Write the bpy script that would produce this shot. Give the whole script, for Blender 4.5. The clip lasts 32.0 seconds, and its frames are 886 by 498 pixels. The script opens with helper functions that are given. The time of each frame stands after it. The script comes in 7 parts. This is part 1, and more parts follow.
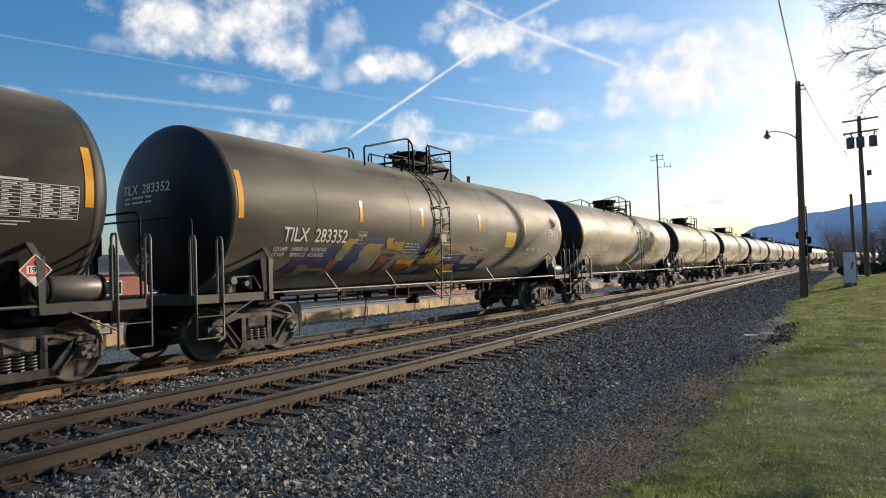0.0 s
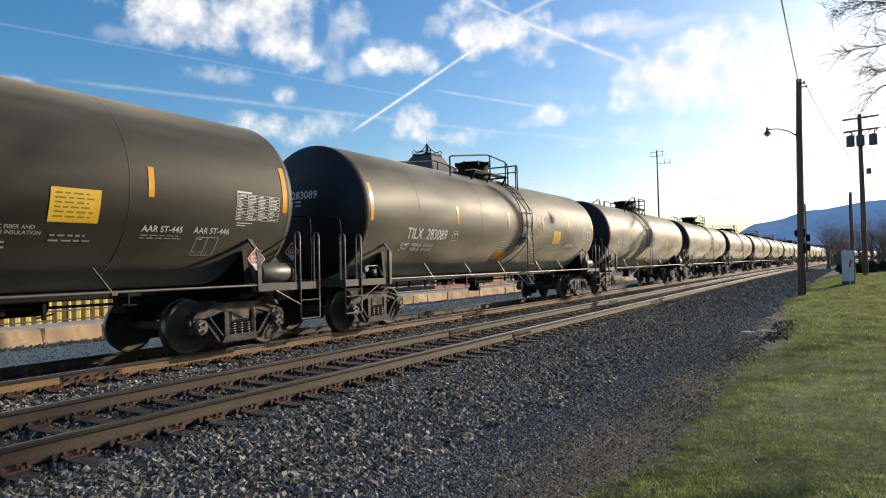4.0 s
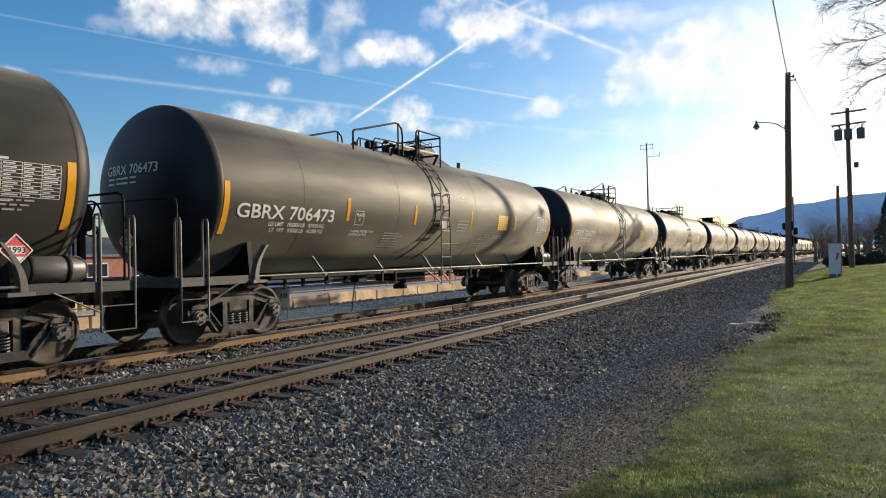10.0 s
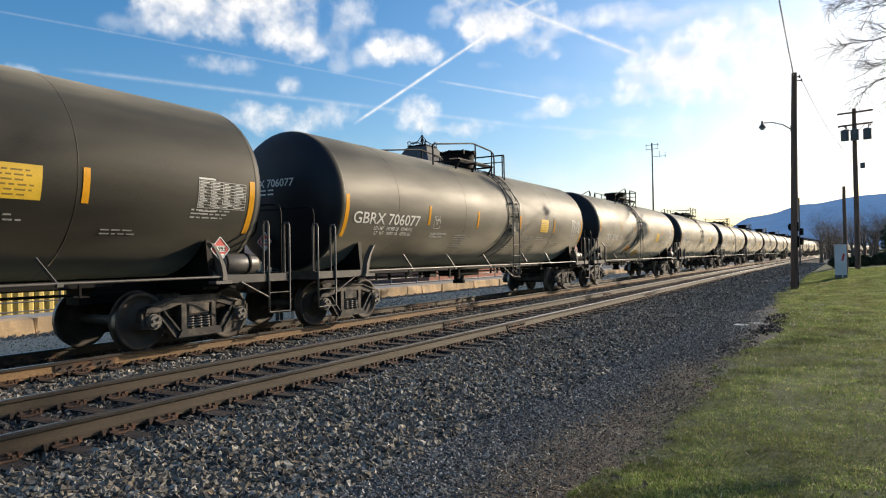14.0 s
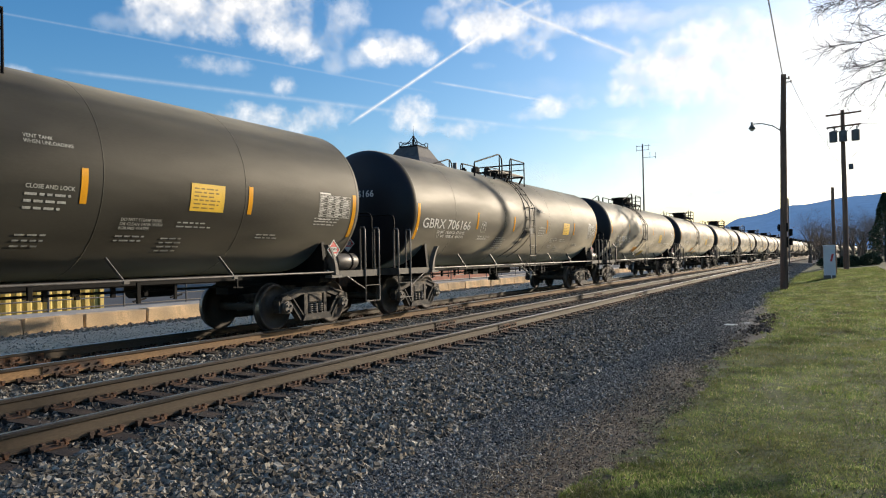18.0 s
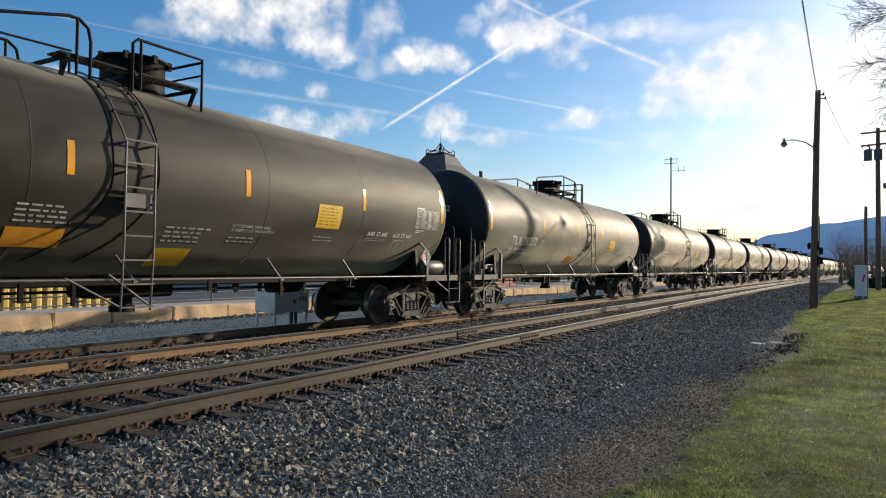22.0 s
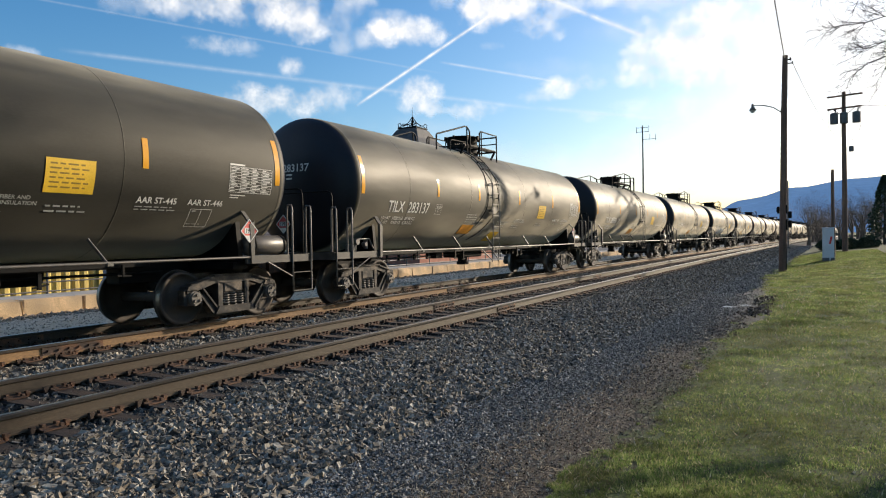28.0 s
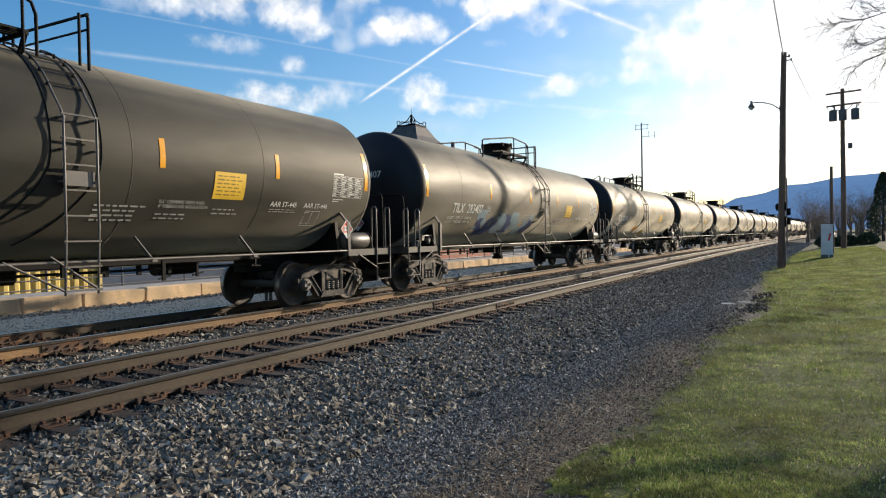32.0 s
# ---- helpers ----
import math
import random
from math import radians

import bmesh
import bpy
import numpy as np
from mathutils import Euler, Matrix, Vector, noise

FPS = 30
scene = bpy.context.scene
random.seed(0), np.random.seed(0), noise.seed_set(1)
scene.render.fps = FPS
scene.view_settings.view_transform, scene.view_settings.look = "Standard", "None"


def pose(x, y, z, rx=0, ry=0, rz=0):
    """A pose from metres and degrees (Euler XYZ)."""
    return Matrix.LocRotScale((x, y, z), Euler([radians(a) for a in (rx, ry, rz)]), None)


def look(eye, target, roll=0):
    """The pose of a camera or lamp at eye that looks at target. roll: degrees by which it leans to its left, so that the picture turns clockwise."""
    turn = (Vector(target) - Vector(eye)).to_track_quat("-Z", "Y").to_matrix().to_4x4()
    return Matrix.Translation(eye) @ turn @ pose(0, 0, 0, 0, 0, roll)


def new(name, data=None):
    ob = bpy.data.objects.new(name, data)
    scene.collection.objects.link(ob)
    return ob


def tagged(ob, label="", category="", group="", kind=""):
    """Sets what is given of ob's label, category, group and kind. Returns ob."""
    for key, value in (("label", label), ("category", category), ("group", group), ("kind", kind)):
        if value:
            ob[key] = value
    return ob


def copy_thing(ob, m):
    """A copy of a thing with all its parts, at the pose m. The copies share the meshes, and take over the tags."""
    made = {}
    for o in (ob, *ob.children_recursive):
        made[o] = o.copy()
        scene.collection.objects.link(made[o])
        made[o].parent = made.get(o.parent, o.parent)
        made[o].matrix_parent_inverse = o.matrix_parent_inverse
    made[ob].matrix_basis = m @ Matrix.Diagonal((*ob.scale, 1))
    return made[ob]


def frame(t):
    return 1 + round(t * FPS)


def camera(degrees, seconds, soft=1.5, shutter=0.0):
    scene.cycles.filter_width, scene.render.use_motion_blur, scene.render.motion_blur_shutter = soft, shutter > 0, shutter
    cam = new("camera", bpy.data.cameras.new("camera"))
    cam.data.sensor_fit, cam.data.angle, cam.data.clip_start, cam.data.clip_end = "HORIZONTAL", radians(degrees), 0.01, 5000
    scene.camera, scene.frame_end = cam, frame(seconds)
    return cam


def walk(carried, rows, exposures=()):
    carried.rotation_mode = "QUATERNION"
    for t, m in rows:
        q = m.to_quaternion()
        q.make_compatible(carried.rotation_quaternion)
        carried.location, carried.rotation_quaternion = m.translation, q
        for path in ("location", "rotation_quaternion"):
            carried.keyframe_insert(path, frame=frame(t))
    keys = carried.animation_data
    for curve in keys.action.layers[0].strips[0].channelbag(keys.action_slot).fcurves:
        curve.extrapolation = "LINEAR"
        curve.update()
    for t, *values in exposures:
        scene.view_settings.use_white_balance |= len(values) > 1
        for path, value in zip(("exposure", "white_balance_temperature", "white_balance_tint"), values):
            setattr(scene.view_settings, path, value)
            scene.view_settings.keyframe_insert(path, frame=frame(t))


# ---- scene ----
EXPOSURE, SKY_POWER, SUN_POWER, CLOUD_POWER = 0.2, 0.15, 5.0, 1.1
LENS = 66.0
cam = camera(LENS, 32.0, soft=1.1)

# seconds, camera x, y, z, heading, tilt, lean
PATH = (
    (0.0, 0.008, -0.007, 1.387, 30.022, 1.918, 1.930), (0.5, 0.006, -0.013, 1.381, 29.898, 1.966, 1.676),
    (1.0, 0.004, -0.007, 1.384, 30.035, 1.922, 1.773), (1.5, -0.002, -0.007, 1.384, 30.026, 1.979, 1.745),
    (2.0, 0.001, -0.014, 1.387, 30.046, 1.835, 1.674), (2.5, 0.003, -0.017, 1.385, 30.027, 1.727, 1.678),
    (3.0, -0.000, -0.009, 1.386, 30.009, 1.624, 1.497), (3.5, -0.000, -0.003, 1.376, 29.994, 1.583, 1.423),
    (4.0, 0.006, -0.021, 1.382, 29.935, 1.420, 1.346), (4.5, 0.005, -0.013, 1.376, 29.610, 0.966, 1.143),
    (6.5, 0.008, 0.003, 1.386, 29.281, 0.794, 1.226), (7.0, 0.002, 0.003, 1.381, 29.299, 0.628, 1.038),
    (7.5, -0.003, 0.005, 1.377, 29.264, 0.607, 1.202), (8.0, -0.003, 0.012, 1.379, 29.378, 0.670, 1.338),
    (8.5, 0.007, 0.001, 1.379, 29.545, 0.739, 1.474), (9.0, 0.000, -0.000, 1.380, 29.595, 0.659, 1.465),
    (9.5, -0.006, 0.000, 1.375, 29.466, 0.666, 1.245), (10.0, -0.012, 0.010, 1.370, 29.112, 0.758, 1.233),
    (10.5, -0.011, 0.009, 1.373, 29.072, 0.754, 1.064), (11.0, -0.007, 0.004, 1.377, 29.057, 0.748, 0.965),
    (11.5, -0.009, 0.004, 1.373, 28.998, 0.669, 0.995), (12.0, -0.012, 0.012, 1.374, 28.920, 0.678, 0.878),
    (12.5, -0.014, 0.012, 1.372, 28.929, 0.824, 1.038), (13.0, -0.004, 0.001, 1.385, 29.208, 0.837, 0.800),
    (13.5, 0.004, -0.008, 1.380, 29.413, 0.798, 0.888), (15.5, -0.006, 0.008, 1.374, 29.516, 0.435, 1.205),
    (16.0, 0.002, 0.009, 1.376, 29.653, 0.398, 1.094), (16.5, -0.002, 0.010, 1.373, 29.514, 0.469, 1.258),
    (17.0, -0.004, 0.009, 1.370, 29.425, 0.535, 1.252), (17.5, -0.006, 0.005, 1.370, 29.243, 0.662, 1.304),
    (18.0, -0.011, 0.016, 1.368, 28.776, 0.763, 1.044), (18.5, -0.011, 0.011, 1.368, 28.883, 1.062, 0.518),
    (19.0, -0.029, 0.026, 1.367, 28.987, 1.395, 0.105), (19.5, -0.040, 0.031, 1.371, 28.666, 2.020, -0.437),
    (20.0, -0.016, 0.015, 1.374, 29.650, 1.900, -0.496), (20.5, -0.020, 0.007, 1.375, 29.939, 1.561, -0.552),
    (21.0, -0.024, 0.008, 1.377, 30.169, 1.391, -0.496), (21.5, -0.033, 0.016, 1.373, 30.520, 1.427, -0.546),
    (22.0, -0.032, 0.001, 1.378, 30.742, 1.400, -0.750), (22.5, -0.033, -0.000, 1.370, 30.771, 1.491, -0.695),
    (23.0, -0.024, -0.012, 1.361, 30.440, 1.641, -0.883), (23.5, -0.011, -0.017, 1.360, 30.107, 1.105, -0.889),
    (24.0, -0.012, -0.013, 1.358, 29.616, 0.704, -0.569), (24.5, -0.021, 0.003, 1.361, 29.201, 0.659, -0.014),
    (25.0, -0.019, 0.005, 1.355, 28.751, 0.564, -0.081), (25.5, -0.019, 0.012, 1.363, 28.460, 0.148, 0.418),
    (27.5, -0.024, 0.029, 1.365, 28.453, -0.746, 1.112), (28.0, -0.021, 0.031, 1.367, 28.716, -0.758, 0.965),
    (28.5, -0.025, 0.023, 1.362, 28.774, -0.773, 0.978), (29.0, -0.019, 0.021, 1.358, 28.721, -0.774, 0.891),
    (29.5, -0.019, 0.024, 1.366, 28.768, -0.824, 0.870), (30.0, -0.015, 0.020, 1.365, 28.794, -0.788, 1.019),
    (30.5, -0.020, 0.017, 1.361, 28.742, -0.745, 0.793), (31.0, -0.024, 0.023, 1.356, 28.671, -0.671, 0.967),
    (31.5, -0.010, 0.016, 1.364, 28.715, -0.780, 0.781), (32.0, -0.013, 0.019, 1.358, 28.650, -0.951, 1.069),
)


def eye_pose(x, y, z, yaw, tilt, lean):
    a, b = radians(yaw), radians(tilt)
    way = Vector((-math.sin(a) * math.cos(b), math.cos(a) * math.cos(b), math.sin(b)))
    e = Vector((x, y, z))
    return look(e, e + way * 10, -lean)


walk(cam, [(r[0], eye_pose(*r[1:])) for r in PATH], exposures=[(t, EXPOSURE + e, 6650, 10) for t, e in ((0.0, -0.08), (3.0, 0.0), (18.5, 0.03), (20.5, -0.05), (22.3, -0.05), (24.0, 0.03), (28.0, 0.06), (32.0, 0.12))])

# ---- light ----
SUN_AZ, SUN_EL = 25.4, 17.2      # degrees from the track's way towards the lawn side; height
world = bpy.data.worlds.new("sky")
scene.world = world
world.use_nodes = True
wn, wl = world.node_tree.nodes, world.node_tree.links
sky = wn.new("ShaderNodeTexSky")
sky.sky_type = "NISHITA"
sky.sun_disc = False
sky.sun_elevation, sky.sun_rotation = radians(SUN_EL), radians(SUN_AZ)
sky.air_density, sky.dust_density, sky.ozone_density = 1.0, 1.4, 3.0
vivid = wn.new("ShaderNodeHueSaturation")
vivid.inputs["Saturation"].default_value = 1.32
wl.new(sky.outputs[0], vivid.inputs["Color"])
wl.new(vivid.outputs[0], wn["Background"].inputs[0])
wn["Background"].inputs[1].default_value = SKY_POWER
sun = new("sun", bpy.data.lights.new("sun", "SUN"))
sun.data.energy, sun.data.angle, sun.data.color = SUN_POWER, radians(0.6), (1.0, 0.86, 0.68)
sun.matrix_world = look((math.sin(radians(SUN_AZ)) * 40, math.cos(radians(SUN_AZ)) * 40, 40 * math.tan(radians(SUN_EL))), (0, 0, 0))

# ---- plan ----
BEND = 2.5e-4                    # the track's bend to the right, per metre
RAIL = -5.87                     # near rail of the empty track
GAUGE = 1.505
NEAR_TRACK = RAIL - GAUGE / 2
FAR_TRACK = NEAR_TRACK - 3.63
CAR = 17.94                      # between coupler lines


def bend(y):
    return BEND * y * abs(y) / 2 if y > 0 else 0.0


def on_track(centre, y, z=0.0):
    return Matrix.Translation((centre + bend(y), y, z)) @ pose(0, 0, 0, 0, 0, -math.degrees(math.atan(BEND * max(y, 0))))


# ---- mesh helpers ----
class Build:
    """Collects vertices and faces for one mesh."""

    def __init__(self):
        self.v, self.f, self.s = [], [], []

    def add(self, vs, fs, smooth=False):
        o = len(self.v)
        self.v += [tuple(p) for p in vs]
        self.f += [tuple(i + o for i in q) for q in fs]
        self.s += [smooth] * len(fs)
        return self

    def box(self, c, size, m=None, bevel=0.0):
        hx, hy, hz = (s / 2 for s in size)
        if bevel:
            pts, fs = bevel_box(hx, hy, hz, bevel)
        else:
            pts = [(x, y, z) for x in (-hx, hx) for y in (-hy, hy) for z in (-hz, hz)]
            fs = [(0, 1, 3, 2), (4, 6, 7, 5), (0, 4, 5, 1), (2, 3, 7, 6), (0, 2, 6, 4), (1, 5, 7, 3)]
        pts = [Vector(p) for p in pts]
        if m is not None:
            pts = [m @ p for p in pts]
        return self.add([p + Vector(c) for p in pts], fs)

    def bar(self, a, b, w, h=None, up=(0, 0, 1)):
        """A square bar from a to b."""
        a, b = Vector(a), Vector(b)
        d = (b - a).normalized()
        u = Vector(up)
        if abs(d.dot(u)) > 0.98:
            u = Vector((1, 0, 0))
        r = d.cross(u).normalized() * w / 2
        t = r.cross(d).normalized() * (h or w) / 2
        return self.add([p + i * r + j * t for p in (a, b) for i, j in ((-1, -1), (1, -1), (1, 1), (-1, 1))],
                        [(3, 2, 1, 0), (4, 5, 6, 7), (0, 1, 5, 4), (1, 2, 6, 5), (2, 3, 7, 6), (3, 0, 4, 7)])

    def tube(self, pts, r, n=8, caps=True, radii=None):
        pts = [Vector(p) for p in pts]
        rows, u = [], None
        for i, p in enumerate(pts):
            d = (pts[min(i + 1, len(pts) - 1)] - pts[max(i - 1, 0)]).normalized()
            if u is None:
                u = d.orthogonal().normalized()
            u = (u - d * u.dot(d)).normalized()
            w = d.cross(u)
            rr = radii[i] if radii else r
            rows.append([p + (u * math.cos(2 * math.pi * k / n) + w * math.sin(2 * math.pi * k / n)) * rr for k in range(n)])
        vs = [q for row in rows for q in row]
        fs = [(i * n + k, i * n + (k + 1) % n, (i + 1) * n + (k + 1) % n, (i + 1) * n + k) for i in range(len(pts) - 1) for k in range(n)]
        self.add(vs, fs, True)
        if caps:
            self.add(rows[0], [tuple(range(n))[::-1]])
            self.add(rows[-1], [tuple(range(n))])
        return self

    def cyl(self, a, b, r, n=12, r1=None):
        return self.tube([a, b], r, n, True, [r, r if r1 is None else r1])

    def lathe(self, profile, axis="y", centre=(0, 0, 0), n=24, smooth=True, a0=0.0, a1=360.0):
        """Turns (radius, along) pairs round an axis."""
        full = a1 - a0 >= 359.9
        m = n if full else n + 1
        vs = []
        for r, t in profile:
            for k in range(m):
                a = radians(a0 + (a1 - a0) * k / n)
                c, s = r * math.cos(a), r * math.sin(a)
                p = {"y": (c, t, s), "x": (t, c, s), "z": (c, s, t)}[axis]
                vs.append(Vector(p) + Vector(centre))
        fs = []
        for i in range(len(profile) - 1):
            for k in range(n):
                k1 = (k + 1) % m
                fs.append((i * m + k, i * m + k1, (i + 1) * m + k1, (i + 1) * m + k))
        return self.add(vs, fs, smooth)

    def prism(self, poly, axis, d0, d1):
        """Extrudes a flat outline (pairs) along an axis."""
        def at(p, d):
            return {"x": (d, p[0], p[1]), "y": (p[0], d, p[1]), "z": (p[0], p[1], d)}[axis]
        n = len(poly)
        return self.add([at(p, d0) for p in poly] + [at(p, d1) for p in poly],
                        [tuple(range(n))[::-1], tuple(range(n, 2 * n))] + [(i, (i + 1) % n, n + (i + 1) % n, n + i) for i in range(n)])

    def mesh(self, name, mat):
        me = bpy.data.meshes.new(name)
        me.from_pydata(self.v, [], self.f)
        me.polygons.foreach_set("use_smooth", self.s)
        if mat:
            me.materials.append(mat)
        bm = bmesh.new()
        bm.from_mesh(me)
        bmesh.ops.recalc_face_normals(bm, faces=bm.faces)
        bm.to_mesh(me)
        bm.free()
        me.update()
        return me


def bevel_box(hx, hy, hz, b):
    bm = bmesh.new()
    bmesh.ops.create_cube(bm, size=1.0)
    for v in bm.verts:
        v.co = (v.co.x * 2 * hx, v.co.y * 2 * hy, v.co.z * 2 * hz)
    bmesh.ops.bevel(bm, geom=list(bm.edges), offset=b, segments=1, affect="EDGES")
    bm.verts.index_update()
    out = [tuple(v.co) for v in bm.verts], [tuple(v.index for v in q.verts) for q in bm.faces]
    bm.free()
    return out


def part(name, b, material, parent=None, label="", m=None):
    """Links a Build (or a ready mesh) as one mesh object."""
    ob = new(name, b.mesh(name, material) if isinstance(b, Build) else b)
    if parent is not None:
        ob.parent = parent
    if m is not None:
        ob.matrix_basis = m
    if label:
        ob["label"] = label
    return ob


def thing(name, label, category, group="", kind="", m=None):
    ob = tagged(new(name), label, category, group, kind)
    ob.empty_display_size = 0.2
    if m is not None:
        ob.matrix_basis = m
    return ob


# ---- materials ----
def material(name, base, rough=0.6, metal=0.0, var=0.25, scale=3.0, fine=40.0, bump=0.1, tint=None, tint_scale=0.7, tint_amount=0.0,
             rough_var=0.12, stretch=(1, 1, 1), bump_dist=0.01, spec=0.5, coords="Object", rand=0.0, tint_low=0.45, tint_high=0.65, wave=0.0, dusty=0.0):
    """Base colour varied at two scales, with a second colour in patches, relief and uneven gloss."""
    mat = bpy.data.materials.new(name)
    mat.use_nodes = True
    n, l = mat.node_tree.nodes, mat.node_tree.links
    b = n["Principled BSDF"]
    co = n.new("ShaderNodeTexCoord")
    mp = n.new("ShaderNodeMapping")
    mp.inputs["Scale"].default_value = stretch
    l.new(co.outputs[coords], mp.inputs[0])

    def nz(sc, det=6.0):
        t = n.new("ShaderNodeTexNoise")
        t.inputs["Scale"].default_value, t.inputs["Detail"].default_value = sc, det
        l.new(mp.outputs[0], t.inputs["Vector"])
        return t.outputs[0]

    def mixc(fac, a, c, mode="MIX"):
        x = n.new("ShaderNodeMix")
        x.data_type, x.blend_type = "RGBA", mode
        if isinstance(fac, float):
            x.inputs[0].default_value = fac
        else:
            l.new(fac, x.inputs[0])
        for sock, val in ((x.inputs[6], a), (x.inputs[7], c)):
            if isinstance(val, tuple):
                sock.default_value = (*val, 1)
            else:
                l.new(val, sock)
        return x.outputs[2]

    def ramp(fac, lo, hi):
        r = n.new("ShaderNodeMapRange")
        r.inputs[1].default_value, r.inputs[2].default_value = lo, hi
        l.new(fac, r.inputs[0])
        return r.outputs[0]

    coarse, grain = nz(scale), nz(fine)
    dark = tuple(c * (1 - var) for c in base)
    light = tuple(min(1, c * (1 + var)) for c in base)
    col = mixc(ramp(coarse, 0.3, 0.7), dark, light)
    g = mixc(ramp(grain, 0.3, 0.7), tuple(0.5 - var * 0.5 for _ in range(3)), tuple(0.5 + var * 0.5 for _ in range(3)))
    col = mixc(1.0, col, mixc(1.0, g, (2.0, 2.0, 2.0), "MULTIPLY"), "MULTIPLY")
    if tint:
        m2 = n.new("ShaderNodeMath")
        m2.operation = "MULTIPLY"
        m2.inputs[1].default_value = tint_amount
        l.new(ramp(nz(tint_scale, 8.0), tint_low, tint_high), m2.inputs[0])
        col = mixc(m2.outputs[0], col, tint)
    if rand:
        oi = n.new("ShaderNodeObjectInfo")
        rr = n.new("ShaderNodeMapRange")
        rr.inputs[3].default_value, rr.inputs[4].default_value = 1 - rand, 1 + rand
        l.new(oi.outputs["Random"], rr.inputs[0])
        cv = n.new("ShaderNodeCombineColor")
        for i in range(3):
            l.new(rr.outputs[0], cv.inputs[i])
        col = mixc(1.0, col, cv.outputs[0], "MULTIPLY")
    l.new(col, b.inputs["Base Color"])
    rv = n.new("ShaderNodeMapRange")
    rv.inputs[3].default_value, rv.inputs[4].default_value = max(0.02, rough - rough_var), min(1, rough + rough_var)
    l.new(coarse, rv.inputs[0])
    l.new(rv.outputs[0], b.inputs["Roughness"])
    b.inputs["Metallic"].default_value = metal
    b.inputs["Specular IOR Level"].default_value = spec
    if dusty:
        b.inputs["Sheen Weight"].default_value, b.inputs["Sheen Roughness"].default_value, b.inputs["Sheen Tint"].default_value = dusty, 0.42, (0.98, 0.9, 0.71, 1)
        b.inputs["Specular Tint"].default_value = (1.0, 0.95, 0.84, 1)
        # dust lies in uneven, drawn-out clouds
        dv = n.new("ShaderNodeMapRange")
        dv.inputs[1].default_value, dv.inputs[2].default_value, dv.inputs[3].default_value, dv.inputs[4].default_value = 0.34, 0.68, dusty * 0.55, dusty * 1.45
        l.new(nz(0.75, 5.0), dv.inputs[0])
        l.new(dv.outputs[0], b.inputs["Sheen Weight"])
    if bump:
        bp = n.new("ShaderNodeBump")
        bp.inputs["Strength"].default_value, bp.inputs["Distance"].default_value = bump, bump_dist
        l.new(grain, bp.inputs["Height"])
        l.new(bp.outputs[0], b.inputs["Normal"])
        if wave:
            wv = n.new("ShaderNodeBump")
            wv.inputs["Strength"].default_value, wv.inputs["Distance"].default_value = 1.0, wave
            l.new(nz(1.3, 2.0), wv.inputs["Height"])
            l.new(wv.outputs[0], bp.inputs["Normal"])
    return mat


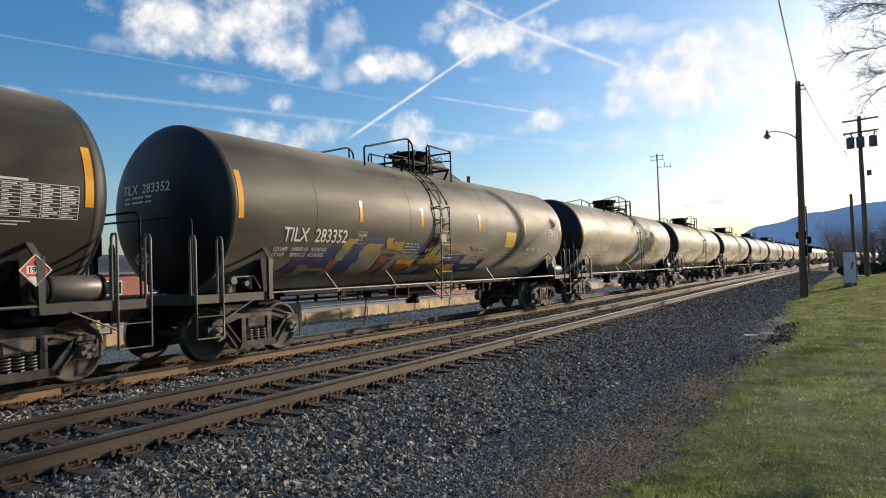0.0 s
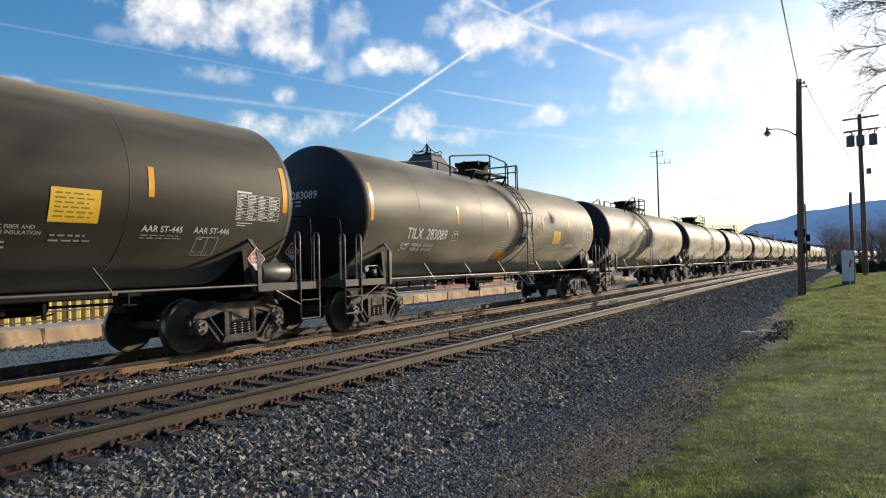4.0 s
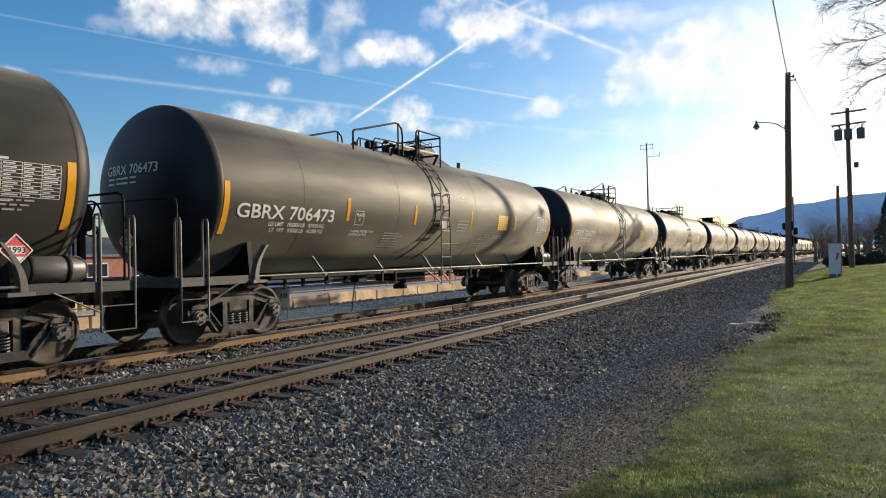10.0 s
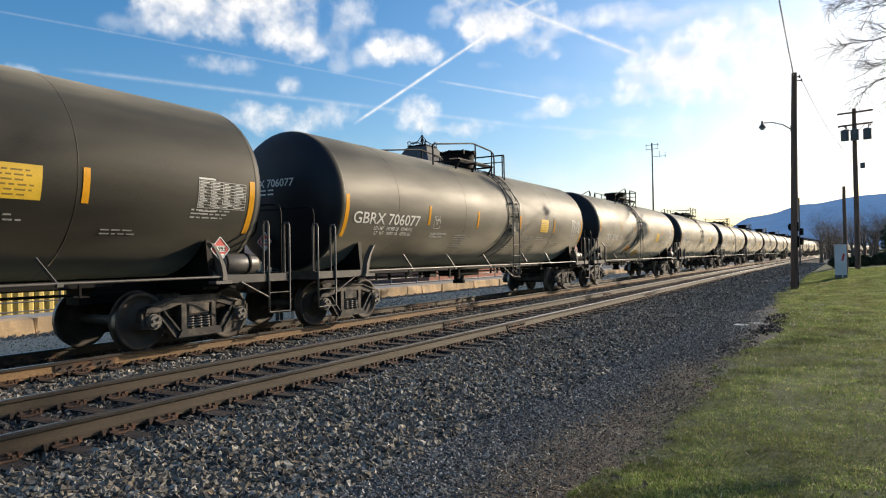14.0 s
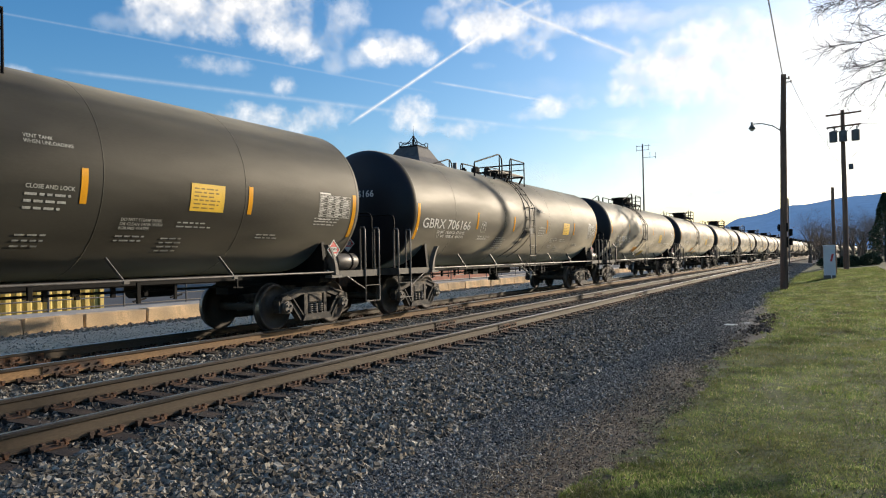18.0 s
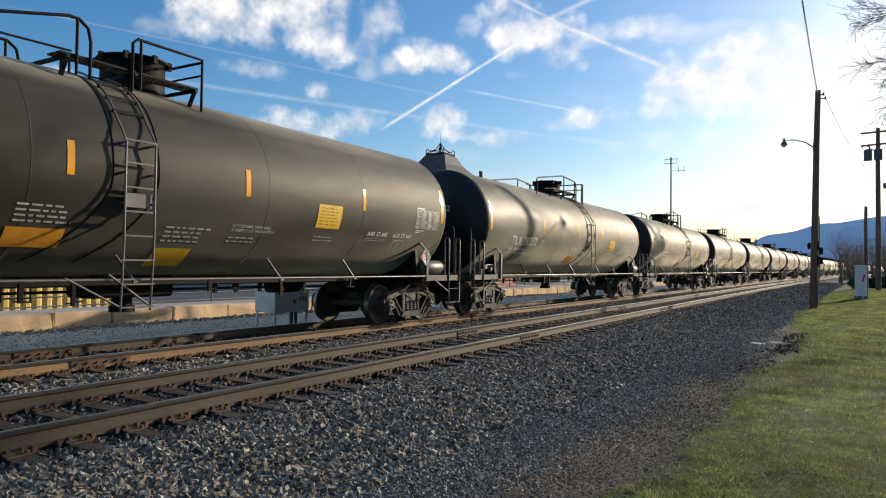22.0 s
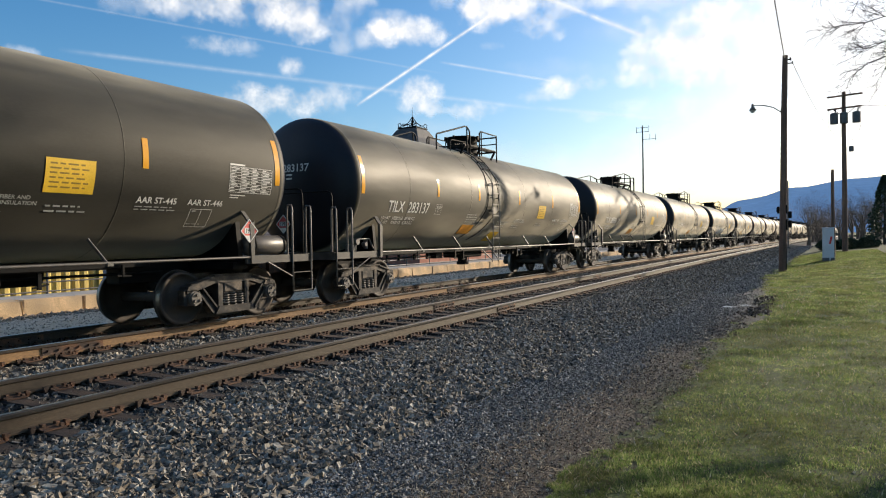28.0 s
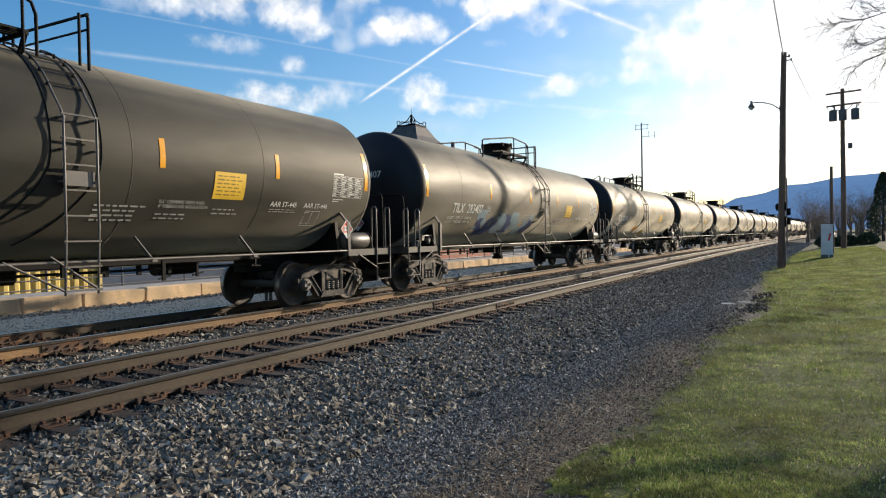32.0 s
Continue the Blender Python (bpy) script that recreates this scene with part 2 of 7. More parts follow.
M = dict(
    tank=material("tank_paint", (0.0045, 0.0058, 0.0052), 0.57, 0, 0.5, 0.9, 30, 0.06, (0.0155, 0.017, 0.0148), 0.7, 0.95, rough_var=0.16, stretch=(1, 0.45, 1.7), wave=0.013, spec=0.27, tint_low=0.38, tint_high=0.68, dusty=0.52),
    black=material("black_steel", (0.005, 0.005, 0.005), 0.6, 0, 0.35, 3, 40, 0.15, (0.012, 0.01, 0.008), 1.5, 0.5, spec=0.12),
    head=material("tank_head_paint", (0.006, 0.0075, 0.012), 0.5, 0, 0.2, 0.8, 25, 0.03, (0.018, 0.018, 0.018), 0.6, 0.4, spec=0.3),
    grey_steel=material("dusty_steel", (0.105, 0.096, 0.084), 0.45, 0, 0.3, 3, 60, 0.2, (0.09, 0.07, 0.055), 3, 0.6),
    dark_steel=material("dark_dusty_steel", (0.021, 0.019, 0.016), 0.55, 0, 0.35, 3, 50, 0.2, (0.09, 0.078, 0.062), 2.5, 0.5),
    truck=material("truck_casting", (0.12, 0.095, 0.07), 0.75, 0, 0.45, 6, 60, 0.5, (0.01, 0.009, 0.008), 3.4, 0.95, tint_low=0.36, tint_high=0.54),
    wheel=material("wheel_steel", (0.055, 0.04, 0.028), 0.75, 0.0, 0.25, 5, 60, 0.1, (0.03, 0.025, 0.02), 3, 0.5),
    tread=material("worn_steel", (0.22, 0.2, 0.18), 0.4, 1.0, 0.15, 8, 80, 0.05),
    rail=material("rusty_rail", (0.2, 0.117, 0.05), 0.8, 0.0, 0.3, 4, 70, 0.3, (0.1, 0.066, 0.043), 2, 0.6, stretch=(1, 0.3, 1)),
    rail_dark=material("oiled_shaded_rail", (0.034, 0.022, 0.013), 0.7, 0.0, 0.35, 4, 70, 0.3, (0.024, 0.018, 0.012), 2, 0.6, stretch=(1, 0.3, 1), dusty=0.08),
    railside=material("worn_rail_side", (0.03, 0.026, 0.022), 0.5, 0.3, 0.3, 3, 60, 0.1, (0.06, 0.042, 0.03), 2, 0.4, stretch=(1, 0.1, 1)),
    railtop=material("polished_rail_head", (0.62, 0.6, 0.58), 0.34, 1.0, 0.12, 3, 60, 0.03, stretch=(1, 0.05, 1)),
    tie=material("creosoted_tie", (0.017, 0.013, 0.011), 0.88, 0, 0.45, 5, 50, 0.6, (0.07, 0.041, 0.025), 3.0, 0.6, stretch=(0.25, 2, 1), rand=0.3),
    rust=material("rusty_iron", (0.05, 0.03, 0.02), 0.8, 0.1, 0.4, 8, 90, 0.4, (0.2, 0.085, 0.034), 4, 0.6),
    yellow=material("yellow_tape", (0.72, 0.33, 0.02), 0.2, 0, 0.08, 5, 60, 0.02),
    yellow_sign=material("yellow_panel_paint", (0.68, 0.42, 0.02), 0.5, 0, 0.1, 5, 60, 0.02),
    orange=material("orange_panel_paint", (0.66, 0.28, 0.025), 0.5, 0, 0.15, 5, 60, 0.02),
    print=material("print_black", (0.22, 0.13, 0.01), 0.6, 0, 0.1),
    white=material("white_lettering", (0.6, 0.59, 0.55), 0.6, 0, 0.15, 4, 50, 0.02),
    print_white=material("small_white_print", (0.36, 0.36, 0.33), 0.6, 0, 0.3, 6, 60, 0.02),
    red=material("red_placard", (0.55, 0.04, 0.03), 0.5, 0, 0.12, 5, 60, 0.02),
    wood=material("pole_wood", (0.17, 0.095, 0.062), 0.85, 0, 0.35, 4, 60, 0.5, (0.03, 0.022, 0.017), 1.2, 0.6, stretch=(4, 4, 0.25)),
    cable=material("cable_black", (0.02, 0.02, 0.02), 0.6, 0, 0.2),
    grey_paint=material("grey_cabinet_paint", (0.7, 0.68, 0.64), 0.5, 0.1, 0.12, 3, 40, 0.05, (0.25, 0.22, 0.18), 1.2, 0.35),
    slate=material("slate_roof", (0.05, 0.05, 0.052), 0.7, 0, 0.3, 3, 30, 0.3, (0.1, 0.095, 0.085), 2, 0.4),
    stone=material("sandstone_kerb", (0.6, 0.43, 0.25), 0.85, 0, 0.25, 3, 40, 0.5, (0.26, 0.21, 0.15), 1.5, 0.6, rand=0.15),
    grey_dark=material("dark_grey_paint", (0.09, 0.092, 0.095), 0.55, 0.2, 0.25, 3, 40, 0.1),
    pale_paint=material("pale_grey_paint", (0.62, 0.63, 0.63), 0.5, 0, 0.08, 2, 40, 0.03, (0.4, 0.38, 0.34), 1.2, 0.25),
    frosted=material("lamp_glass", (0.6, 0.6, 0.56), 0.2, 0, 0.05),
    bark=material("bark", (0.035, 0.028, 0.024), 0.9, 0, 0.35, 4, 50, 0.5),
    brown_twig=material("brown_twigs", (0.17, 0.12, 0.085), 0.9, 0, 0.3, 2, 30, 0.1),
    needles=material("needles", (0.03, 0.05, 0.02), 0.7, 0, 0.4, 2, 20, 0.0),
    hill=material("haze_tinted_wooded_hill", (0.06, 0.1, 0.17), 1.0, 0, 0.25, 0.006, 0.05, 0.0, (0.055, 0.09, 0.15), 0.02, 0.6, spec=0.0),
    brown_hill=material("hazy_bare_woods", (0.2, 0.175, 0.16), 1.0, 0, 0.2, 0.006, 0.05, 0.0, (0.16, 0.15, 0.15), 0.02, 0.6, spec=0.0),
    concrete=material("platform_concrete", (0.32, 0.3, 0.27), 0.85, 0, 0.2, 1.2, 20, 0.2),
    asphalt=material("asphalt", (0.045, 0.046, 0.05), 0.8, 0, 0.25, 0.5, 25, 0.2),
    trailer=material("yellow_trailer_paint", (0.62, 0.47, 0.13), 0.5, 0, 0.12, 1.5, 30, 0.05, (0.35, 0.22, 0.05), 0.8, 0.4),
    brick=material("red_brick", (0.3, 0.12, 0.08), 0.85, 0, 0.2, 2, 12, 0.2),
    pale_wall=material("pale_render", (0.6, 0.57, 0.52), 0.85, 0, 0.1, 1, 12, 0.1),
    glass_dark=material("window_glass", (0.02, 0.025, 0.03), 0.08, 0, 0.1),
    spray_dark=material("spray_dark", (0.015, 0.015, 0.02), 0.6, 0, 0.2),
    spray_yellow=material("spray_yellow", (0.28, 0.19, 0.025), 0.6, 0, 0.2),
    spray_white=material("spray_white", (0.2, 0.175, 0.13), 0.6, 0, 0.25),
    spray_blue=material("spray_blue", (0.025, 0.042, 0.12), 0.6, 0, 0.25),
    spray_orange=material("spray_orange", (0.24, 0.085, 0.04), 0.6, 0, 0.25),
    spray_violet=material("spray_violet", (0.045, 0.045, 0.085), 0.6, 0, 0.25),
    spray_pale=material("spray_pale", (0.2, 0.27, 0.3), 0.6, 0, 0.25),
)


def island_material(name, colours, rough=0.9, spec=0.25, scale=30.0, thin=0.0):
    """Each loose piece takes its own colour between the given ones."""
    mat = bpy.data.materials.new(name)
    mat.use_nodes = True
    n, l = mat.node_tree.nodes, mat.node_tree.links
    g = n.new("ShaderNodeNewGeometry")
    r = n.new("ShaderNodeValToRGB")
    els = r.color_ramp.elements
    while len(els) < len(colours):
        els.new(0.5)
    for i, c in enumerate(colours):
        els[i].position, els[i].color = i / (len(colours) - 1), (*c, 1)
    l.new(g.outputs["Random Per Island"], r.inputs[0])
    co, ns = n.new("ShaderNodeTexCoord"), n.new("ShaderNodeTexNoise")
    ns.inputs["Scale"].default_value = scale
    l.new(co.outputs["Object"], ns.inputs["Vector"])
    mr = n.new("ShaderNodeMapRange")
    mr.inputs[1].default_value, mr.inputs[2].default_value, mr.inputs[3].default_value, mr.inputs[4].default_value = 0.3, 0.7, *((0.65, 1.3) if not thin else (0.45, 1.55))
    l.new(ns.outputs[0], mr.inputs[0])
    mx = n.new("ShaderNodeVectorMath")
    mx.operation = "SCALE"
    l.new(r.outputs[0], mx.inputs[0])
    l.new(mr.outputs[0], mx.inputs["Scale"])
    b = n["Principled BSDF"]
    l.new(mx.outputs[0], b.inputs["Base Color"])
    b.inputs["Roughness"].default_value, b.inputs["Specular IOR Level"].default_value = rough, spec
    if thin:
        # tufts a hand wide, and dry patches a step wide
        for sc, lo, hi, dry in ((9.0, 0.55, 1.5, None), (0.55, 0.47, 0.68, (0.17, 0.135, 0.06))):
            t2 = n.new("ShaderNodeTexNoise")
            t2.inputs["Scale"].default_value, t2.inputs["Detail"].default_value = sc, 4.0
            l.new(co.outputs["Object"], t2.inputs["Vector"])
            m2 = n.new("ShaderNodeMapRange")
            l.new(t2.outputs[0], m2.inputs[0])
            last = mx.outputs[0]
            if dry:
                m2.inputs[1].default_value, m2.inputs[2].default_value, m2.inputs[4].default_value = lo, hi, 0.4
                mx = n.new("ShaderNodeMix")
                mx.data_type = "RGBA"
                l.new(m2.outputs[0], mx.inputs[0])
                l.new(last, mx.inputs[6])
                mx.inputs[7].default_value = (*dry, 1)
                l.new(mx.outputs[2], b.inputs["Base Color"])
                tuft_colour = mx.outputs[2]
            else:
                m2.inputs[1].default_value, m2.inputs[2].default_value, m2.inputs[3].default_value, m2.inputs[4].default_value = 0.3, 0.7, lo, hi
                mx = n.new("ShaderNodeVectorMath")
                mx.operation = "SCALE"
                l.new(last, mx.inputs[0])
                l.new(m2.outputs[0], mx.inputs["Scale"])
        # light shines through thin blades
        tl, ms = n.new("ShaderNodeBsdfTranslucent"), n.new("ShaderNodeMixShader")
        ms.inputs[0].default_value = thin
        l.new(tuft_colour, tl.inputs[0])
        l.new(b.outputs[0], ms.inputs[1])
        l.new(tl.outputs[0], ms.inputs[2])
        l.new(ms.outputs[0], n["Material Output"].inputs[0])
    return mat


M["ballast"] = island_material("ballast_stone", ((0.034, 0.031, 0.026), (0.1, 0.091, 0.078), (0.168, 0.155, 0.132), (0.2, 0.157, 0.105), (0.24, 0.222, 0.188), (0.4, 0.37, 0.31)))
M["ballast_dark"] = island_material("cinder_stone", ((0.05, 0.048, 0.044), (0.11, 0.106, 0.097), (0.16, 0.154, 0.14), (0.23, 0.22, 0.2), (0.46, 0.44, 0.39)))
M["chip"] = island_material("soil_chip", ((0.03, 0.024, 0.018), (0.07, 0.055, 0.04), (0.12, 0.1, 0.075), (0.22, 0.19, 0.15), (0.42, 0.38, 0.3)))
M["clod"] = island_material("wet_soil_clod", ((0.02, 0.016, 0.012), (0.05, 0.039, 0.029), (0.09, 0.07, 0.05)), 0.7, 0.3)
M["ballast_oily_shade"] = island_material("oily_shaded_stone", ((0.025, 0.023, 0.02), (0.06, 0.055, 0.048), (0.09, 0.083, 0.072), (0.17, 0.158, 0.138)))
M["rubble"] = island_material("rubble", ((0.2, 0.16, 0.12), (0.35, 0.29, 0.21), (0.28, 0.26, 0.23)))
M["blade"] = island_material("grass_blade", ((0.06, 0.1, 0.022), (0.115, 0.175, 0.037), (0.15, 0.215, 0.052), (0.2, 0.225, 0.075), (0.45, 0.4, 0.22)), 0.6, 0.3, 1.6, 0.55)
M["straw"] = island_material("dry_straw", ((0.07, 0.042, 0.024), (0.2, 0.13, 0.075), (0.5, 0.41, 0.26), (0.74, 0.65, 0.47)), 0.8)
# distance haze put into the ridge: blue base colour plus a faint blue glow
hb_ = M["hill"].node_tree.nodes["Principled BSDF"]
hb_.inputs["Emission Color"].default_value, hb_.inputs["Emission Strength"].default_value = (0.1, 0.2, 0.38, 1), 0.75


# ---- writing on the cars, as flat meshes one unit high ----
NUMBERS = {-1: "283418", 0: "283352", 1: "283467", 2: "283216", 3: "283089", 4: "283301", 5: "283127", 6: "706573", 7: "706473", 8: "706625", 9: "706045", 10: "706077",
           11: "283442", 12: "706602", 13: "706166", 14: "283279", 15: "283173", 16: "283272", 17: "283250", 18: "283155", 19: "283212", 20: "283137", 21: "283336",
           22: "283349", 23: "283407", 24: "283188", 25: "283264"}
LOW = {6, 7, 8, 9, 10, 12, 13}
MARKS, TEXTS = {}, {}
for k, number in NUMBERS.items():
    rr = random.Random(k)
    load, tare = rr.randrange(1918, 1934) * 100, rr.randrange(926, 942) * 100
    kilos = (int(load * 0.04536) * 10, int(tare * 0.04536) * 10)
    MARKS[k] = (("GBRX " if k in LOW else "TILX  ") + number,
                ("LD LMT   %d LB   %d KG\n  LT  WT   %d LB   %d KG" if k in LOW else "LD LMT   %d LB   %d KG\nLT WT     %d LB   %d KG") % (load, kilos[0], tare, kilos[1]))
for text in dict.fromkeys(["1993", "AAR ST-445", "AAR ST-446", "0.5\" CERAMIC FIBER AND\n4\" FIBERGLASS INSULATION", "PLATE\n   C", "THERMAL PROTECTION\nSYSTEM EQUIPPED", "VENT TANK\nWHEN UNLOADING", "DO NOT STEAM TANK\nOR CLEAN TANK WITH\nBOILING WATER", "CLOSE AND LOCK"] + [w for pair in MARKS.values() for w in pair]):
    cu = bpy.data.curves.new("text", "FONT")
    cu.body, cu.size, cu.resolution_u, cu.offset = text, 1.0, 3, 0.012
    TEXTS[text] = new("text", cu)
graph = bpy.context.evaluated_depsgraph_get()
for text, ob in list(TEXTS.items()):
    TEXTS[text] = bpy.data.meshes.new_from_object(ob.evaluated_get(graph))
    bpy.data.objects.remove(ob)


# ---- ground ----
def smooth_step(a, b, x):
    t = min(1, max(0, (x - a) / (b - a)))
    return t * t * (3 - 2 * t)


PROFILE = ((-900, 2.0), (-120, -0.1), (-60, -0.32), (-12.9, -0.34), (-12.1, -0.24), (-9.0, -0.24), (-8.85, -0.19), (-8.0, -0.19), (-7.85, -0.226), (-5.25, -0.226), (-3.5, -0.40), (-2.2, -0.43), (-1.5, -0.39),
           (1.5, -0.34), (8, 0.1), (20, 0.9), (60, 3.0), (400, 9.0), (900, 12.0))


def ground_z(x, y):
    """Height of the ground, by the distance from the track."""
    u = x - bend(min(y, 400))
    for (a, za), (b, zb) in zip(PROFILE, PROFILE[1:]):
        if u <= b:
            t = max(0.0, (u - a) / (b - a))
            z = za + (zb - za) * t
            break
    else:
        z = PROFILE[-1][1]
    if u > -3.4:
        k = smooth_step(-3.4, -1.0, u)
        z += k * 0.035 * noise.noise((x * 0.5, y * 0.4, 0)) + 0.012 * noise.noise((x * 2.1, y * 2.1, 3)) * k
        z += smooth_step(24, 60, y) * smooth_step(-2.5, 1.0, u) * 0.35
    elif u > -5:
        z += 0.02 * noise.noise((x * 1.4, y * 1.4, 1))
    return z


def lawn_edge(y):
    """Where the lawn begins, measured from the track's bend."""
    return float(np.interp(y, (5, 13.5, 18.3, 21.8, 30), (-1.5, -1.48, -1.0, -1.52, -2.0)))


def axis_steps(stops):
    out = []
    for a, b, d in stops:
        n = max(1, round((b - a) / d))
        out += [a + (b - a) * i / n for i in range(n)]
    return out + [stops[-1][1]]


def make_ground():
    xs = axis_steps(((-900, -200, 140), (-200, -40, 20), (-40, -14, 3), (-14, -5, 0.6), (-5, 3, 0.2), (3, 12, 0.8), (12, 60, 6), (60, 200, 35), (200, 900, 140)))
    ys = axis_steps(((-300, -20, 40), (-20, 0, 2), (0, 14, 0.25), (14, 40, 0.6), (40, 90, 2), (90, 300, 10), (300, 1000, 70), (1000, 2600, 400)))
    b = Build()
    n = len(xs)
    b.add([(x + bend(min(y, 400)) if -40 < x < 12 else x, y, 0) for y in ys for x in xs],
          [(j * n + i, j * n + i + 1, (j + 1) * n + i + 1, (j + 1) * n + i) for j in range(len(ys) - 1) for i in range(n - 1)], True)
    b.v = [(x, y, ground_z(x, y)) for x, y, _ in b.v]
    return tagged(part("ground", b, ground_material()), "gravel trackside with a cinder path and mown lawn", "ground", kind="structure")


def ground_material():
    mat = bpy.data.materials.new("ground_mix")
    mat.use_nodes = True
    n, l = mat.node_tree.nodes, mat.node_tree.links
    bsdf = n["Principled BSDF"]
    co = n.new("ShaderNodeTexCoord")
    sep = n.new("ShaderNodeSeparateXYZ")
    l.new(co.outputs["Object"], sep.inputs[0])

    def math_(op, a, b=None):
        x = n.new("ShaderNodeMath")
        x.operation = op
        for s, v in zip(x.inputs, (a, b)):
            if v is None:
                continue
            if isinstance(v, (int, float)):
                s.default_value = v
            else:
                l.new(v, s)
        return x.outputs[0]

    def nz(scale, detail=6.0, rough=0.55):
        t = n.new("ShaderNodeTexNoise")
        t.inputs["Scale"].default_value, t.inputs["Detail"].default_value, t.inputs["Roughness"].default_value = scale, detail, rough
        l.new(co.outputs["Object"], t.inputs["Vector"])
        return t.outputs[0]

    def rng(v, a, b, c=0.0, d=1.0):
        r = n.new("ShaderNodeMapRange")
        for s, q in zip(r.inputs[1:5], (a, b, c, d)):
            s.default_value = q
        l.new(v, r.inputs[0])
        return r.outputs[0]

    def mix(f, a, b, mode="MIX"):
        x = n.new("ShaderNodeMix")
        x.data_type, x.blend_type = "RGBA", mode
        if isinstance(f, float):
            x.inputs[0].default_value = f
        else:
            l.new(f, x.inputs[0])
        for s, v in ((x.inputs[6], a), (x.inputs[7], b)):
            if isinstance(v, tuple):
                s.default_value = (*v, 1)
            else:
                l.new(v, s)
        return x.outputs[2]

    x, y = sep.outputs[0], sep.outputs[1]
    yc = math_("MINIMUM", math_("MAXIMUM", y, 0.0), 400.0)
    u = math_("SUBTRACT", x, math_("MULTIPLY", math_("MULTIPLY", yc, yc), BEND / 2))
    big, mid, fine, vfine = nz(0.35), nz(2.2), nz(14.0), nz(70.0)
    vor = n.new("ShaderNodeTexVoronoi")
    vor.inputs["Scale"].default_value = 26.0
    l.new(co.outputs["Object"], vor.inputs["Vector"])
    # gravel: stones told apart by their cells
    stone = mix(rng(vor.outputs["Color"], 0.0, 1.0), (0.04, 0.038, 0.034), (0.13, 0.122, 0.108))
    stone = mix(rng(vor.outputs["Distance"], 0.25, 0.6), stone, (0.015, 0.0145, 0.014))
    cinder = mix(rng(fine, 0.35, 0.7), (0.05, 0.048, 0.044), (0.1, 0.096, 0.088))
    cinder = mix(rng(vfine, 0.45, 0.75), cinder, (0.16, 0.154, 0.14))
    dirt = mix(rng(mid, 0.3, 0.7), (0.042, 0.031, 0.022), (0.085, 0.064, 0.045))
    dirt = mix(rng(vfine, 0.45, 0.75), dirt, (0.22, 0.175, 0.125))
    grass = mix(rng(mid, 0.3, 0.7), (0.035, 0.055, 0.012), (0.07, 0.1, 0.02))
    grass = mix(rng(big, 0.55, 0.8, 0.0, 0.5), grass, (0.085, 0.078, 0.032))
    grass = mix(rng(vfine, 0.35, 0.7), mix(1.0, grass, (0.5, 0.5, 0.5), "MULTIPLY"), grass)
    grass = mix(rng(nz(26.0, 3.0), 0.4, 0.62), mix(1.0, grass, (0.45, 0.5, 0.45), "MULTIPLY"), mix(1.0, grass, (1.5, 1.45, 1.3), "MULTIPLY"))
    dust = mix(rng(mid, 0.3, 0.7), (0.58, 0.455, 0.31), (0.74, 0.59, 0.42))
    dust = mix(rng(fine, 0.35, 0.75), dust, (0.42, 0.335, 0.24))
    wob = math_("ADD", u, rng(mid, 0.2, 0.8, -0.3, 0.3))
    wob = math_("ADD", wob, rng(fine, 0.3, 0.7, -0.14, 0.14))
    wob = math_("ADD", wob, rng(big, 0.3, 0.7, -0.2, 0.2))
    # the lawn draws back beside the puddle and comes forward again beyond it
    edge_u = math_("SUBTRACT", wob, math_("ADD", math_("ADD", rng(y, 13.5, 18.2, -1.48, -1.0), rng(y, 18.6, 21.8, 0.0, -0.52)), rng(y, 21.8, 30.0, 0.0, -0.48)))
    col = mix(rng(wob, -3.75, -3.25), stone, cinder)
    # the train's shade, with oil, put into the ground colour between its rails
    oily_shade = math_("MULTIPLY", rng(wob, FAR_TRACK - 1.3, FAR_TRACK - 0.9), rng(wob, FAR_TRACK + 0.9, FAR_TRACK + 0.6))
    col = mix(oily_shade, col, (0.012, 0.011, 0.01))
    # bare soil by the lawn's edge, giving way to the cinders further on
    near = rng(y, 12.0, 17.0, 1.0, 0.0)
    soil = math_("ADD", rng(y, 5.0, 12.0, -2.6, -2.2), rng(y, 12.0, 16.0, 0.0, 0.4))
    col = mix(math_("MULTIPLY", rng(math_("SUBTRACT", wob, soil), -0.15, 0.25), near), col, dirt)
    col = mix(rng(edge_u, -0.22, 0.16), col, grass)
    col = mix(rng(wob, -12.6, -13.4), col, dust)
    col = mix(rng(wob, -60.0, -75.0), col, (0.07, 0.075, 0.04))
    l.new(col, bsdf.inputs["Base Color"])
    # wet ground round the two puddles on the path
    def pool(cx_, cy_, kx, ky):
        dx_, dy_ = math_("SUBTRACT", u, cx_), math_("SUBTRACT", y, cy_)
        return math_("ADD", math_("MULTIPLY", math_("MULTIPLY", dx_, dx_), kx), math_("MULTIPLY", math_("MULTIPLY", dy_, dy_), ky))
    rad = math_("MINIMUM", pool(-1.95, 18.2, 0.9, 0.055), pool(-2.5, 32.0, 1.2, 0.04))
    rad = math_("ADD", rad, rng(mid, 0.25, 0.75, -0.45, 0.45))
    damp = math_("MULTIPLY", rng(rad, 2.4, 0.5), rng(edge_u, -0.1, 0.1, 1.0, 0.0))
    wet = math_("MULTIPLY", damp, 0.12)
    l.new(mix(damp, col, mix(1.0, col, (0.4, 0.4, 0.42), "MULTIPLY")), bsdf.inputs["Base Color"])
    ro = n.new("ShaderNodeMix")
    ro.inputs[2].default_value, ro.inputs[3].default_value = 0.92, 0.06
    l.new(wet, ro.inputs[0])
    l.new(ro.outputs[0], bsdf.inputs["Roughness"])
    bsdf.inputs["Specular IOR Level"].default_value = 0.3
    bp = n.new("ShaderNodeBump")
    bp.inputs["Distance"].default_value = 0.03
